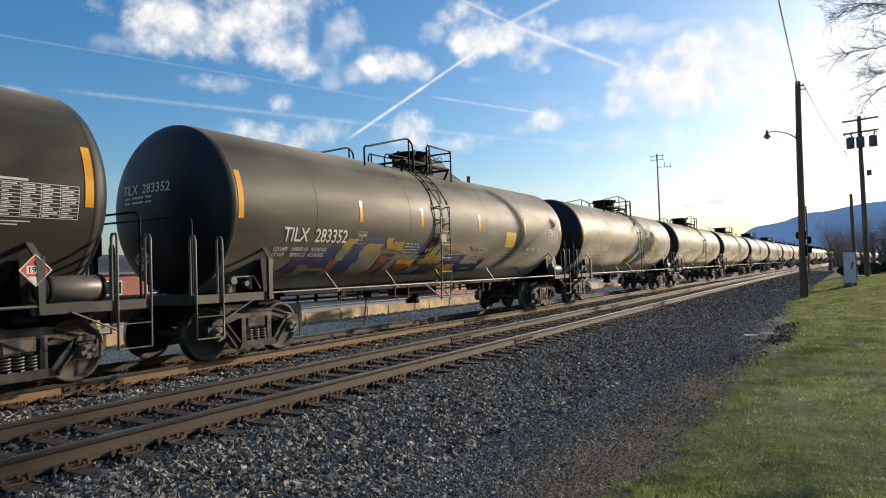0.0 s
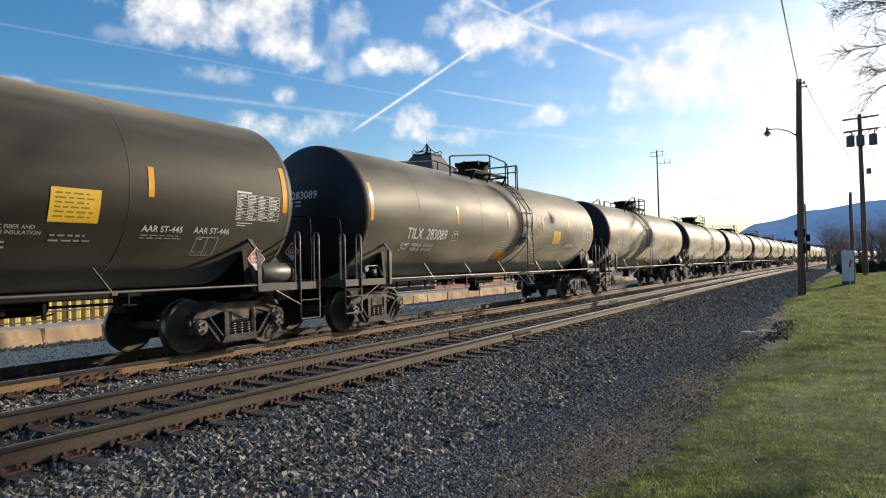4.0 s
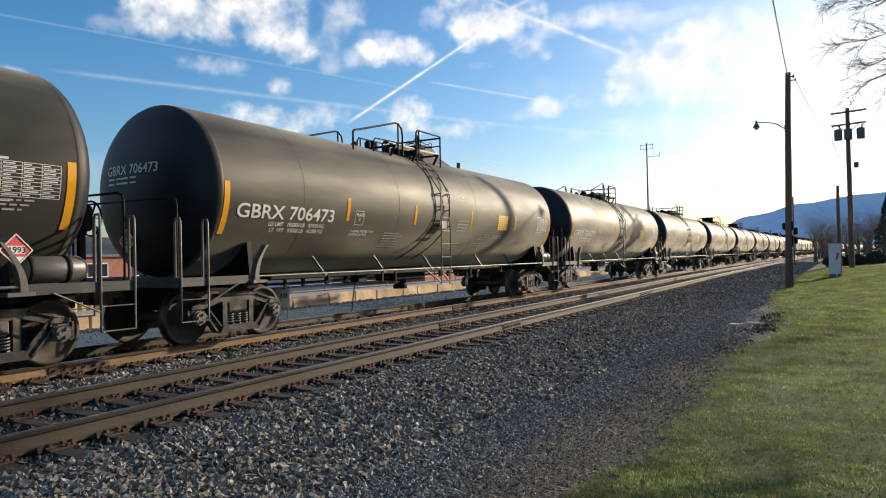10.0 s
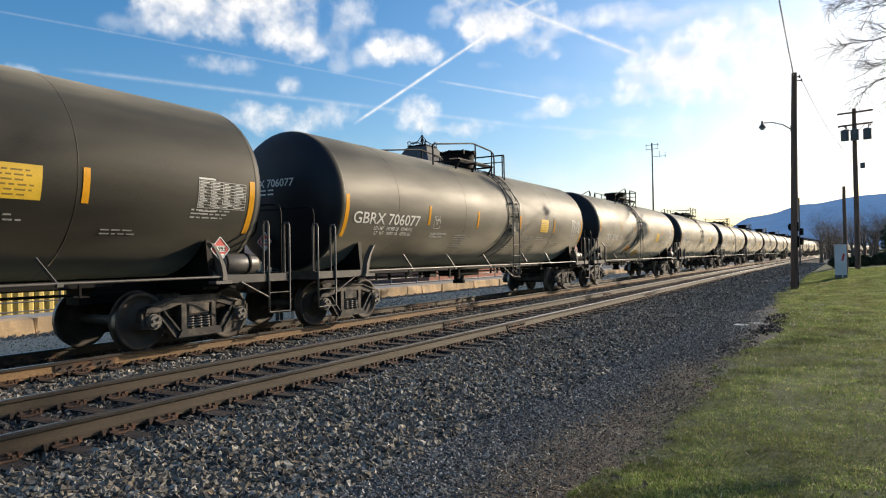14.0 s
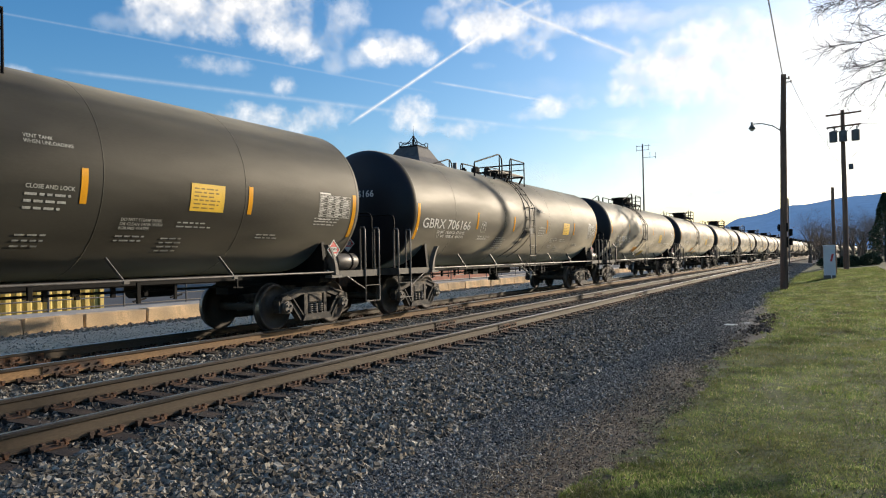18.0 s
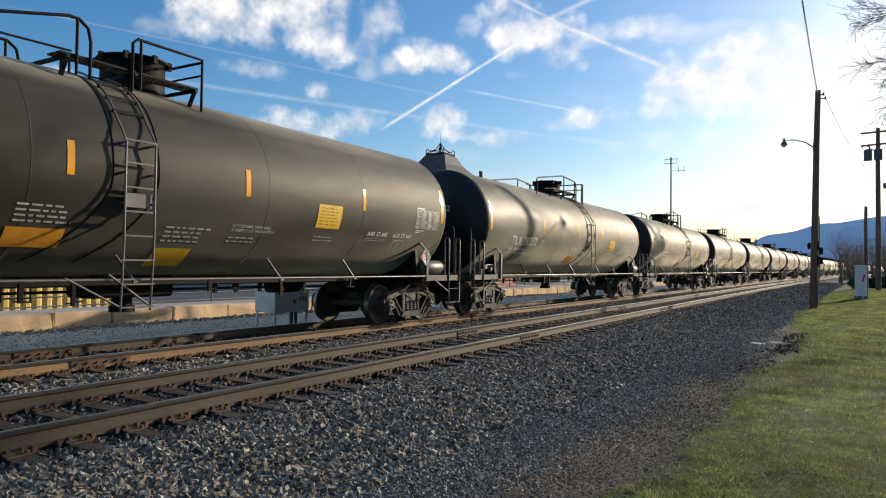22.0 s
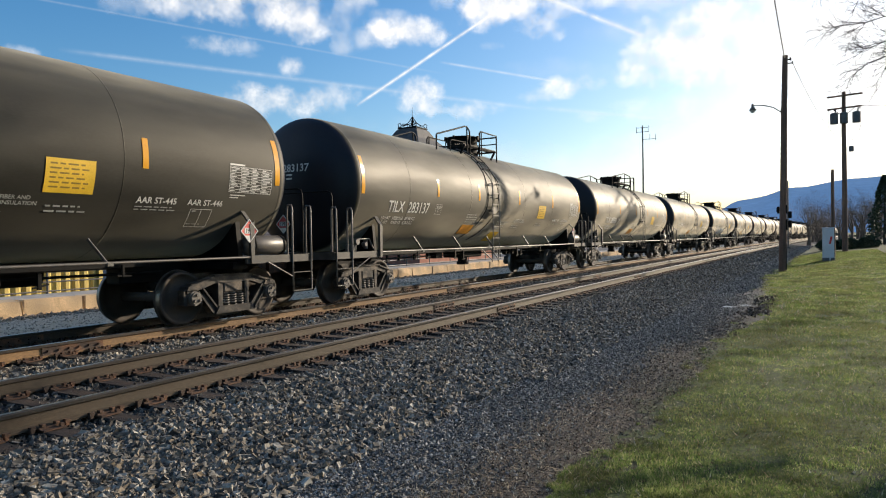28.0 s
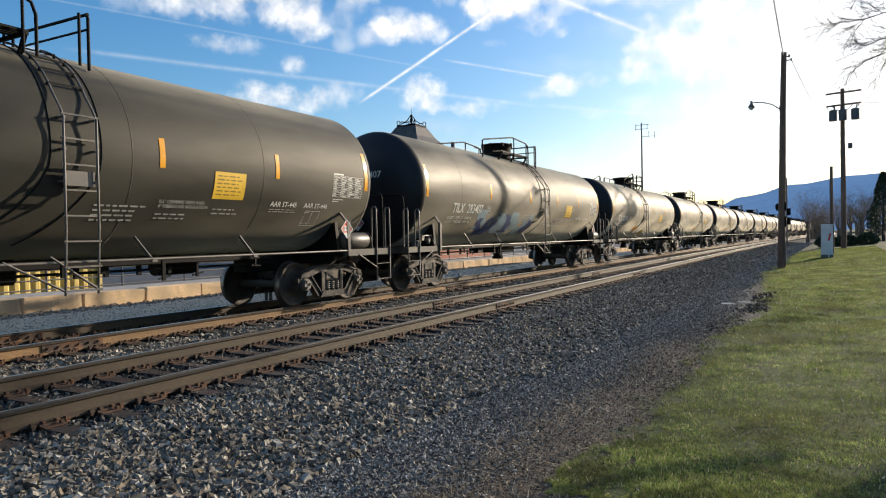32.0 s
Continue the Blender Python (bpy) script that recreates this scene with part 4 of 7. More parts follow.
        for y, d in ((lad - 0.12, -1), (lad + 0.6, 1)):
            b = Build().tube([(s * p[0], y + (d * 0.0 if a > -8 else -0.9 * ((-8 - a) / 52) ** 1.3), p[1]) for a in range(80, -61, -6) for p in (arc_x(a, RAD + 0.006),)], 0.008, 6)
            part("band", b, M["black"], car)
    # top walkway, rails and fittings
    top = AXIS + RAD
    for x0 in (-0.95, 0.62):
        b = Build()
        for k in range(5):
            b.box((x0 + 0.07 * k + 0.02, -0.5, top + 0.06), (0.035, 2.3, 0.03))
        part("walkway_grating", b, M["grey_steel"] if x0 > 0 and kind == "low" else M["black"], car)
    for y in (-1.55, -0.5, 0.6):
        part("walkway_bearer", Build().box((0, y, top + 0.02), (1.94, 0.05, 0.05)).bar((-0.92, y, top), (-0.75, y, top - 0.3), 0.05).bar((0.92, y, top), (0.75, y, top - 0.3), 0.05), M["black"], car)
    for x in (-0.95, 0.95):
        if kind == "mid":
            b = Build().tube([(x, -3.1, top - 0.3), (x, -3.1, top + 0.1), (x, -3.12, top + 0.22), (x, -3.0, top + 0.28), (x, -0.88, top + 0.58), (x, -0.7, top + 0.6), (x, 0.5, top + 0.53),
                              (x, 0.68, top + 0.46), (x, 0.74, top + 0.3), (x, 0.74, top - 0.25)], 0.024, 8)
            b.tube([(x, -0.57, top - 0.2), (x, -0.57, top + 0.6)], 0.022, 8).tube([(x, 0.56, top - 0.25), (x, 0.56, top + 0.52)], 0.022, 8)
        else:
            b = Build().tube([(x, -3.3, top - 0.3), (x, -3.3, top + 0.02), (x, -3.3, top + 0.1), (x, -3.25, top + 0.15), (x, -3.1, top + 0.18), (x, -1.55, top + 0.58), (x, -1.4, top + 0.58),
                              (x, -1.26, top + 0.48), (x, -1.22, top + 0.3), (x, -1.22, top - 0.2)], 0.024, 8)
            b.tube([(x, -1.42, top - 0.2), (x, -1.42, top + 0.57)], 0.022, 8)
        part("top_handrail", b, M["black"], car, "black tubular top handrail")
        if kind == "mid":
            b = Build().tube([(x, 1.5, top - 0.3), (x, 1.5, top + 0.46), (x * 0.97, 1.5, top + 0.52)], 0.024, 8).tube([(x, 1.36, top - 0.25), (x, 1.36, top + 0.5)], 0.022, 8)
            if x < 0:
                b.tube([(x, 0.2, top + 0.5), (x, 1.5, top + 0.52)], 0.022, 8)
        else:
            bl = Build().tube([(x, -2.5, top - 0.25), (x, -2.5, top), (x, -2.42, top + 0.08), (x, -1.5, top + 0.1)], 0.018, 6)
            part("low_handrail", bl, M["black"], car)
            b = Build().tube([(x, -0.56, top - 0.25), (x, -0.56, top + 0.48), (x, -0.48, top + 0.56), (x, 0.72, top + 0.56), (x, 0.72, top - 0.3)], 0.024, 8)
            b.tube([(x, -0.42, top - 0.2), (x, -0.42, top + 0.56)], 0.022, 8)
        part("top_handrail", b, M["black"], car, "black tubular top handrail")
    ye = 1.5 if kind == "mid" else 0.72
    b = Build().tube([(-0.95, ye, top + 0.52), (0.95, ye, top + 0.52)], 0.024, 8).tube([(-0.95, ye, top + 0.3), (0.95, ye, top + 0.3)], 0.018, 8)
    part("end_handrail", b, M["black"], car)
    dome_y = 0.1
    if kind != "low":
        b = Build().lathe([(0, top + 0.52), (0.5, top + 0.52), (0.56, top + 0.5), (0.56, top + 0.47), (0.52, top + 0.46), (0.5, top + 0.42), (0.5, top - 0.15)], "z", (0, dome_y, 0), 32)
        for k in range(8):
            a = 2 * math.pi * k / 8
            b.box((0.56 * math.cos(a), dome_y + 0.56 * math.sin(a), top + 0.46), (0.07, 0.07, 0.13))
        part("fittings_dome", b, M["black"], car, "tall black fittings housing")
    else:
        b = Build().lathe([(0, top + 0.3), (0.5, top + 0.28), (0.52, top + 0.25), (0.5, top + 0.2), (0.36, top + 0.16), (0.36, top - 0.15)], "z", (0, 0.5, 0), 32)
        for k in range(6):
            a = 2 * math.pi * k / 6
            b.box((0.5 * math.cos(a), 0.5 + 0.5 * math.sin(a), top + 0.2), (0.06, 0.06, 0.14))
        part("fittings_dome", b, M["black"], car, "low black manway with a wide lid")
    for x, y, r, h in () if kind != "low" else ((0.3, -1.0, 0.12, 0.22), (-0.2, -0.9, 0.15, 0.28), (0.1, -1.55, 0.08, 0.18), (-0.35, -1.5, 0.1, 0.2)):
        b = Build().cyl((x, y, top - 0.12), (x, y, top + h), r, 12).cyl((x, y, top + h), (x, y, top + h + 0.05), r * 0.6, 10)
        part("valve", b, M["black"], car)
    # markings on the side
    for s in (1,):
        def strip(y0, y1, z0, z1, mat, name, label="", lift=0.006):
            a, c = (y0, y1) if s > 0 else (-y1, -y0)
            return part(name, skin(Build(), a, c, z0, z1, s, lift), mat, car, label)

        def ink(spec, mat=None, name="small_print", lift=0.007):
            b = Build()
            for y0, z0, rows, width, h, gap, seed in spec:
                bars(b, y0 if s > 0 else -y0 - width, z0, rows, width, h * 0.62, gap * 0.9, s, seed)
            return tagged(part(name, b, mat or M["print_white"], car), kind="stuff")
        if not curved:
            for y in (-SHELL + 0.05, SHELL - 0.17):
                strip(y, y + 0.12, 2.42, 3.25, M["yellow"], "yellow_stripe")
            for y in ((-4.3, -1.85, 1.2, 4.4) if kind == "tall" else (-3.8, -0.55, 2.22, 4.75)):
                strip(y, y + 0.1, 2.5, 2.95, M["yellow"], "yellow_stripe")
            o = 0.0 if kind == "tall" else 1.45
            strip(-2.45 + o, -1.7 + o, 1.55, 1.8, M["orange"], "orange_panel", "orange painted panel")
            if kind == "tall":
                strip(-0.2, 0.45, 1.32, 1.6, M["yellow_sign"], "yellow_panel", "yellow painted panel")
            q = 3.05 if kind == "tall" else 3.31
            strip(q, q + 0.7, 2.08, 2.53, M["yellow_sign"], "yellow_panel", "yellow panel with small print")
            ink([(q + 0.06, 2.45, 6, 0.62, 0.035, 0.068, 9)], M["print"], lift=0.011)
            ink([(-2.4 + o, 2.07, 4, 0.75, 0.04, 0.075, 1)])
            ink([(-0.2 + o, 1.9, 4, 0.85, 0.04, 0.075, 2)])
            ink([(1.05 if kind == "tall" else 2.3, 1.8, 2, 0.75, 0.035, 0.07, 3)])
            ink([(3.1 + o * 0.2, 1.9, 2, 0.6, 0.035, 0.075, 4)])
        else:
            for y in (-SHELL + 0.05, SHELL - 0.17):
                strip(y, y + 0.12, 1.86, 2.75, M["yellow"], "yellow_stripe")
            for y in (-4.3, -1.6, 1.42, 4.52):
                strip(y, y + 0.1, 2.2, 2.68, M["yellow"], "yellow_stripe")
            strip(3.27, 3.97, 2.2, 2.64, M["yellow_sign"], "yellow_panel", "yellow panel with small print")
            ink([(3.33, 2.55, 6, 0.58, 0.035, 0.068, 9)], M["print"], lift=0.011)
            ink([(-2.75, 1.97, 6, 0.85, 0.035, 0.068, 1)])
            ink([(0.68, 2.27, 3, 0.62, 0.052, 0.098, 2), (0.68, 1.76, 3, 0.5, 0.035, 0.08, 13)])
            ink([(2.1, 1.77, 2, 0.6, 0.035, 0.07, 3)])
            part("lettering", lettering("DO NOT STEAM TANK\nOR CLEAN TANK WITH\nBOILING WATER", 0.048, 2.1, 2.0, M["print_white"], 1), None, car, "white lettering")
            part("lettering", lettering("VENT TANK\nWHEN UNLOADING", 0.05, 0.66, 3.0, M["print_white"], 1), None, car, "white lettering")
            part("lettering", lettering("CLOSE AND LOCK", 0.055, 0.68, 2.36, M["print_white"], 1), None, car, "white lettering")
            ink([(3.1, 2.0, 2, 0.7, 0.035, 0.07, 4), (2.9, 1.75, 4, 0.5, 0.035, 0.07, 14)])
            ink([(4.9, 1.85, 2, 0.6, 0.03, 0.06, 5)])
            ink([(6.35, 2.2, 3, 0.8, 0.035, 0.065, 15)])
        # the table of tests near one end
        def lined(y0, y1, z0, z1, rows, cols, name):
            b = Build()
            w = 0.007
            for k in range(rows + 1):
                z = z0 + (z1 - z0) * k / rows
                skin(b, *((y0, y1) if s > 0 else (-y1, -y0)), z - w / 2, z + w / 2, s, 0.007, 1)
            for k in range(cols + 1):
                y = y0 + (y1 - y0) * k / cols
                y = y if s > 0 else -y
                skin(b, y - w / 2, y + w / 2, z0, z1, s, 0.0075, 6)
            return b
        b = lined(6.46, 7.46, 2.25, 2.68, 9, 4, "table")
        rr = random.Random(8)
        for k in range(9):
            for c in range(4):
                y, w = 6.48 + 0.25 * c, rr.uniform(0.08, 0.2)
                skin(b, y, y + w, 2.266 + k * 0.0478, 2.282 + k * 0.0478, s, 0.007, 1)
        skin(b, 6.46, 6.8, 2.7, 2.73, s, 0.007, 1)
        skin(b, 6.5, 6.85, 2.19, 2.205, s, 0.007, 1)
        skin(b, 6.5, 6.7, 2.15, 2.165, s, 0.007, 1)
        tagged(part("test_table", b, M["white"], car, "white lined table of small print"), kind="stuff")
        if not curved:
            part("frame_mark", lined(5.76, 6.2, 1.66, 1.94, 1, 2, "rect"), M["white"], car)
            ink([(5.8, 1.9, 1, 0.1, 0.03, 0.06, 31), (5.78, 1.7, 1, 0.36, 0.02, 0.06, 32)])
            part("lettering", lettering("AAR ST-445", 0.1, 4.72, 2.0, M["white"], s), None, car, "white lettering")
            part("lettering", lettering("AAR ST-446", 0.1, 5.66, 2.0, M["white"], s), None, car, "white lettering")
            ink([(4.72, 1.94, 2, 0.75, 0.022, 0.045, 33)])
            part("lettering", lettering("0.5\" CERAMIC FIBER AND\n4\" FIBERGLASS INSULATION", 0.055, 1.05 if kind == "tall" else 2.3, 1.98, M["print_white"], s), None, car, "white lettering")
            q = 0.0 if kind == "tall" else 0.35
            part("plate_mark", lined(-4.3 + q, -4.0 + q, 2.05, 2.3, 1, 1, "rect"), M["white"], car)
            part("lettering", lettering("PLATE\n   C", 0.06, -4.26 + q, 2.2, M["white"], s), None, car, "white lettering")
        else:
            part("plate_mark", lined(-3.99, -3.69, 2.13, 2.42, 1, 1, "rect"), M["white"], car)
            part("lettering", lettering("PLATE\n   C", 0.065, -3.95 if s > 0 else 3.72, 2.31, M["white"], s), None, car, "white lettering")
            part("lettering", lettering("THERMAL PROTECTION\nSYSTEM EQUIPPED", 0.055, -4.07 if s > 0 else 3.2, 1.97, M["white"], s), None, car, "white lettering")
        # hazard placard on its holder
        placard(car, pose(s * 1.52, 6.88 * s, 1.58, 0, 0, 0 if s > 0 else 180))
        placard(car, pose(-0.23, -8.24, 1.78, 0, 0, -90))
    return car


def placard(car, m):
    """A red diamond with a white foot and the readable number."""
    b = Build().prism([(0, -0.2), (0.2, 0), (0, 0.2), (-0.2, 0)], "x", -0.006, 0.0)
    p = part("placard", b, M["red"], car, "red and white hazard diamond", m)
    b = Build()
    for (y0, z0), (y1, z1) in (((0, -0.2), (0.2, 0)), ((0.2, 0), (0, 0.2)), ((0, 0.2), (-0.2, 0)), ((-0.2, 0), (0, -0.2))):
        b.bar((0.003, y0, z0), (0.003, y1, z1), 0.014)
    b.prism([(-0.11, -0.045), (0.11, -0.045), (0.11, 0.055), (-0.11, 0.055)], "x", 0, 0.003)
    b.prism([(-0.1, -0.08), (0, -0.18), (0.1, -0.08)], "x", 0, 0.003)
    part("white_field", b, M["white"], p)
    me = PLACARD_NUMBER
    part("number", me, None, p, m=Matrix(((0, 0, 1, 0.005), (1, 0, 0, -0.1), (0, 1, 0, -0.033), (0, 0, 0, 1))))
    return p


GAP_AT_START = 7.05              # where the first whole car's leading coupler line stands at 0 s


SLACK = ((0, -0.105), (1, -0.013), (2, -0.038), (3, 0.0), (4, 0.063), (7, -0.071), (8, -0.019), (9, -0.062), (10, -0.018), (11, -0.123), (12, 0.118), (13, -0.08), (16, -0.12), (17, -0.038),
         (18, 0.067), (19, 0.011), (20, -0.03), (21, 0.066), (22, -0.174), (23, 0.0), (24, -0.083), (25, -0.01), (28, -0.243), (29, -0.022), (30, -0.129), (31, -0.227), (32, 0.046))

SLACK_T, SLACK_M = (np.array(c, float) for c in zip(*SLACK))


def gone(t):
    """Metres the train has gone after t seconds; it gathers a little speed, and surges as its slack runs in and out."""
    return 12.534 * t + 0.0047 * t * t - float(np.interp(t, SLACK_T, SLACK_M))


def flat_text(text, size, mat):
    me = TEXTS[text].copy()
    for v in me.vertices:
        v.co = v.co * size / 0.7
    me.name = "lettering"
    me.materials.clear()
    me.materials.append(mat)
    return me


CARS = {}
PLACARD_NUMBER = flat_text("1993", 0.077, M["black"])
proto = {kind: tank_car(kind) for kind in ("tall", "mid", "low", "mixed")}
TALL = {0, 4, 11, 14, 15, 18, 20, 24, 27, 31, 35}
used = set()
for k in range(-1, 41):
    kind = "mixed" if k == 10 else "low" if k in LOW else "tall" if k in TALL else "mid"
    m = on_track(FAR_TRACK, GAP_AT_START + k * CAR + HALF)
    if kind in used:
        CARS[k] = copy_thing(proto[kind], m)
    else:
        used.add(kind)
        proto[kind].matrix_basis = m
        CARS[k] = proto[kind]


def head_y(x, z):
    """Just before the leading head's dished face."""
    return -SHELL - 0.56 * math.sqrt(max(0.0, 1 - (x * x + (z - AXIS) ** 2) / RAD ** 2)) - 0.007


def on_head(me):
    for v in me.vertices:
        x, z = -0.8 + v.co.x, 2.93 + v.co.y
        v.co = (x, head_y(x, z), z)
    return me


for k, number in NUMBERS.items():
    car, low = CARS[k], k in LOW
    mark, weights = MARKS[k]
    if low:
        part("lettering", lettering(mark, 0.25, -7.38, 2.16, M["white"], 1, spread=1.28), None, car, "white painted car number")
        part("lettering", lettering(weights, 0.082, -6.55, 2.03, M["white"], 1), None, car, "white painted weights")
    else:
        part("lettering", lettering(mark, 0.27, -6.53 if k in TALL else -6.12, 2.06, M["white"], 1, spread=0.87), None, car, "white painted car number")
        part("lettering", lettering(weights, 0.085, -6.68 if k in TALL else -6.27, 1.88, M["white"], 1, spread=0.9), None, car, "white painted weights")
    # the same number on the leading head
    part("lettering", on_head(flat_text(mark, 0.165, M["white"])), None, car, "white number on the tank end")
    b = Build()
    for j in range(2):
        y_ = -0.74
        for w_ in (0.2, 0.34, 0.16):
            b.add([(y_ + e * w_, head_y(y_ + e * w_, 2.86 - 0.085 * j + h_), 2.86 - 0.085 * j + h_) for h_ in (-0.016, 0.016) for e in (0, 0.5, 1)], [(0, 1, 4, 3), (1, 2, 5, 4)])
            y_ += w_ + 0.06
    tagged(part("small_print", b, M["white"], car), kind="stuff")


def motions():
    times = [float(i) for i in range(33)]
    walk(sky_group, [(t, pose(0, 0, 0, 0, 0, -0.0745 * (t - 16))) for t in (0.0, 8.0, 16.0, 24.0, 32.0)])
    for k, car in CARS.items():
        ahead = 0.1 if k in LOW else 0.0
        walk(car, [(t, on_track(FAR_TRACK, GAP_AT_START + k * CAR + HALF + ahead - gone(t))) for t in times])
        if k > 24:
            continue
        for ws in [c for c in car.children if c.name.startswith("wheelset")]:
            at = ws.location.copy()
            # turning is keyed while the wheels pass by
            s0 = GAP_AT_START + k * CAR + HALF + at.y
            on = [i / 30 for i in range(961) if -1 < s0 - gone(i / 30) < 30]
            if not on:
                continue
            rows = [(t, pose(at.x, at.y, at.z, math.degrees(gone(t) / 0.457) % 360)) for t in on]
            if on[0] > 0:
                rows.insert(0, (0.0, rows[0][1]))
            if on[-1] < 32.0:
                rows.append((32.0, rows[-1][1]))
            walk(ws, rows)


# ---- trees ----
def bare_tree(name, label, x, y, height, spread, seed, lean=(0, 0), mat=None, twigs=6, first=0.28, group="", stems=1, low=0.003, limbs_at=()):
    """A leafless tree: a tapered trunk and limbs that fork into fine twigs."""
    rr = random.Random(seed)
    tree = thing(name, label, "tree", group, m=pose(x, y, ground_z(x, y) - 0.05))
    trunk, limbs = Build(), Build()

    def grow(b, p, d, length, r, depth):
        n = 4
        pts, rad = [p], [r]
        q, dd = Vector(p), Vector(d).normalized()
        for i in range(n):
            dd = (dd + Vector((rr.gauss(0, 0.09), rr.gauss(0, 0.09), rr.gauss(0.02, 0.06)))).normalized()
            q = q + dd * length / n
            pts.append(q.copy())
            rad.append(max(low, r * (1 - 0.55 * (i + 1) / n)))
        b.tube(pts, r, 6 if depth < 2 else 4 if depth < 4 else 3, False, rad)
        if depth >= twigs:
            return
        kids = 3 if depth < 2 else rr.choice((2, 3))
        for k in range(kids):
            i = rr.choice((2, 3, 4)) if k else n
            a = Vector((rr.gauss(0, 1), rr.gauss(0, 1), rr.gauss(0.15, 0.6))).normalized()
            nd = (dd * rr.uniform(0.75, 1.1) + a * rr.uniform(0.45, 0.8) * spread).normalized()
            grow(limbs, pts[i], nd, length * rr.uniform(0.62, 0.82), max(low, rad[i] * rr.uniform(0.6, 0.75)), depth + 1)

    for s in range(stems):
        grow(trunk, Vector((0.3 * s * rr.uniform(-1, 1), 0.3 * s * rr.uniform(-1, 1), 0)), Vector((lean[0] + 0.15 * s * rr.uniform(-1, 1), lean[1], 1)), height * first, height * 0.024, 0)
    for z, d, length, r in limbs_at:
        grow(limbs, Vector((0, 0, z)), Vector(d), length, r, 2)
    part("trunk", trunk, mat or M["bark"], tree)
    part("crown", limbs, mat or M["bark"], tree, "bare branches and twigs")
    return tree


def leaf_crown(name, label, x, y, height, radius, seed, mat, cat="tree", base=0.1, clumps=2200, size=0.22, cone=True):
    """An evergreen: a trunk and a ragged crown of many small sprays."""
    rr = random.Random(seed)
    tree = thing(name, label, cat, m=pose(x, y, ground_z(x, y) - 0.05))
    part("trunk", Build().tube([(0, 0, 0), (0, 0, height * 0.95)], 0.1, 8, True, [height * 0.025, 0.02]), M["bark"], tree)
    b = Build()
    for _ in range(clumps):
        f = rr.random() ** 0.8
        z = height * (base + (1 - base) * f)
        if cone:
            rim = radius * (1 - f) ** 0.85 + 0.05
        else:
            rim = radius * math.sqrt(max(0.02, 1 - (2 * f - 0.9) ** 2 / 1.2))
        a = rr.uniform(0, 2 * math.pi)
        rim *= 0.8 + 0.35 * noise.noise((math.cos(a) * 2 + seed, math.sin(a) * 2, z * 0.9))
        r = rim * math.sqrt(rr.uniform(0.25, 1))
        c = Vector((r * math.cos(a), r * math.sin(a), z))
        for _ in range(3):
            d = Vector((math.cos(a) + rr.gauss(0, 0.6), math.sin(a) + rr.gauss(0, 0.6), rr.gauss(0, 0.5))).normalized() * size * rr.uniform(0.6, 1.3)
            w = d.cross(Vector((rr.gauss(0, 1), rr.gauss(0, 1), rr.gauss(0, 1)))).normalized() * size * 0.22
            b.add([c - w, c + d * 0.5 + w * 1.3, c + d, c + d * 0.45 - w * 1.2], [(0, 1, 2, 3)])
    part("crown", b, mat, tree)
    return tree


# ---- lawn side ----
def utility_pole(x, y, top, radius, label, group="", lean=0.0):
    z = ground_z(x, y) - 0.1
    pole = thing("utility_pole", label, "utility pole", group, m=pose(x, y, z))
    h = top - z
    part("shaft", Build().tube([(0, 0, 0), (0.01 + lean * 0.35, 0, h * 0.4), (-0.01 + lean * 0.72, 0.01, h * 0.75), (lean, 0, h)], radius, 14, True, [radius, radius * 0.9, radius * 0.78, radius * 0.68]), M["wood"], pole)
    return pole, h


lamp_pole, lh = utility_pole(-1.43, 35.6, 9.66, 0.17, "tall dark wooden utility pole with a street lamp arm", lean=0.2)
b = Build().tube([(0.03, 0, lh - 2.62), (-0.3, 0, lh - 2.36), (-0.75, 0, lh - 2.2), (-1.18, 0, lh - 2.18)], 0.025, 8)
b.box((0.02, 0, lh - 2.6), (0.06, 0.1, 0.3))
part("lamp_arm", b, M["black"], lamp_pole)
b = Build().lathe([(0.0, 0.2), (0.05, 0.2), (0.06, 0.05), (0.09, 0.02), (0.17, -0.12), (0.16, -0.13), (0.0, -0.05)], "z", (-1.2, 0, lh - 2.28), 16)
part("lamp_head", b, M["grey_steel"], lamp_pole, "grey lamp head with a flared shade")
part("lamp_glass", Build().lathe([(0, -0.24), (0.08, -0.22), (0.12, -0.13), (0.11, -0.1)], "z", (-1.2, 0, lh - 2.28), 14), M["frosted"], lamp_pole)
b = Build().box((0.34, 0, lh - 0.2), (0.14, 0.05, 0.05)).cyl((0.42, 0, lh - 0.26), (0.42, 0, lh - 0.12), 0.035, 8).box((0.4, 0, lh - 0.38), (0.2, 0.04, 0.04)).cyl((0.5, 0, lh - 0.44), (0.5, 0, lh - 0.3), 0.03, 8)
part("insulator", b, M["black"], lamp_pole)
part("conduit", Build().tube([(0.16, -0.05, 0.2), (0.16, -0.05, 3.1)], 0.03, 8).box((0.2, -0.05, 2.3), (0.08, 0.14, 0.5)).box((0.2, -0.05, 3.0), (0.08, 0.14, 0.4)), M["black"], lamp_pole)

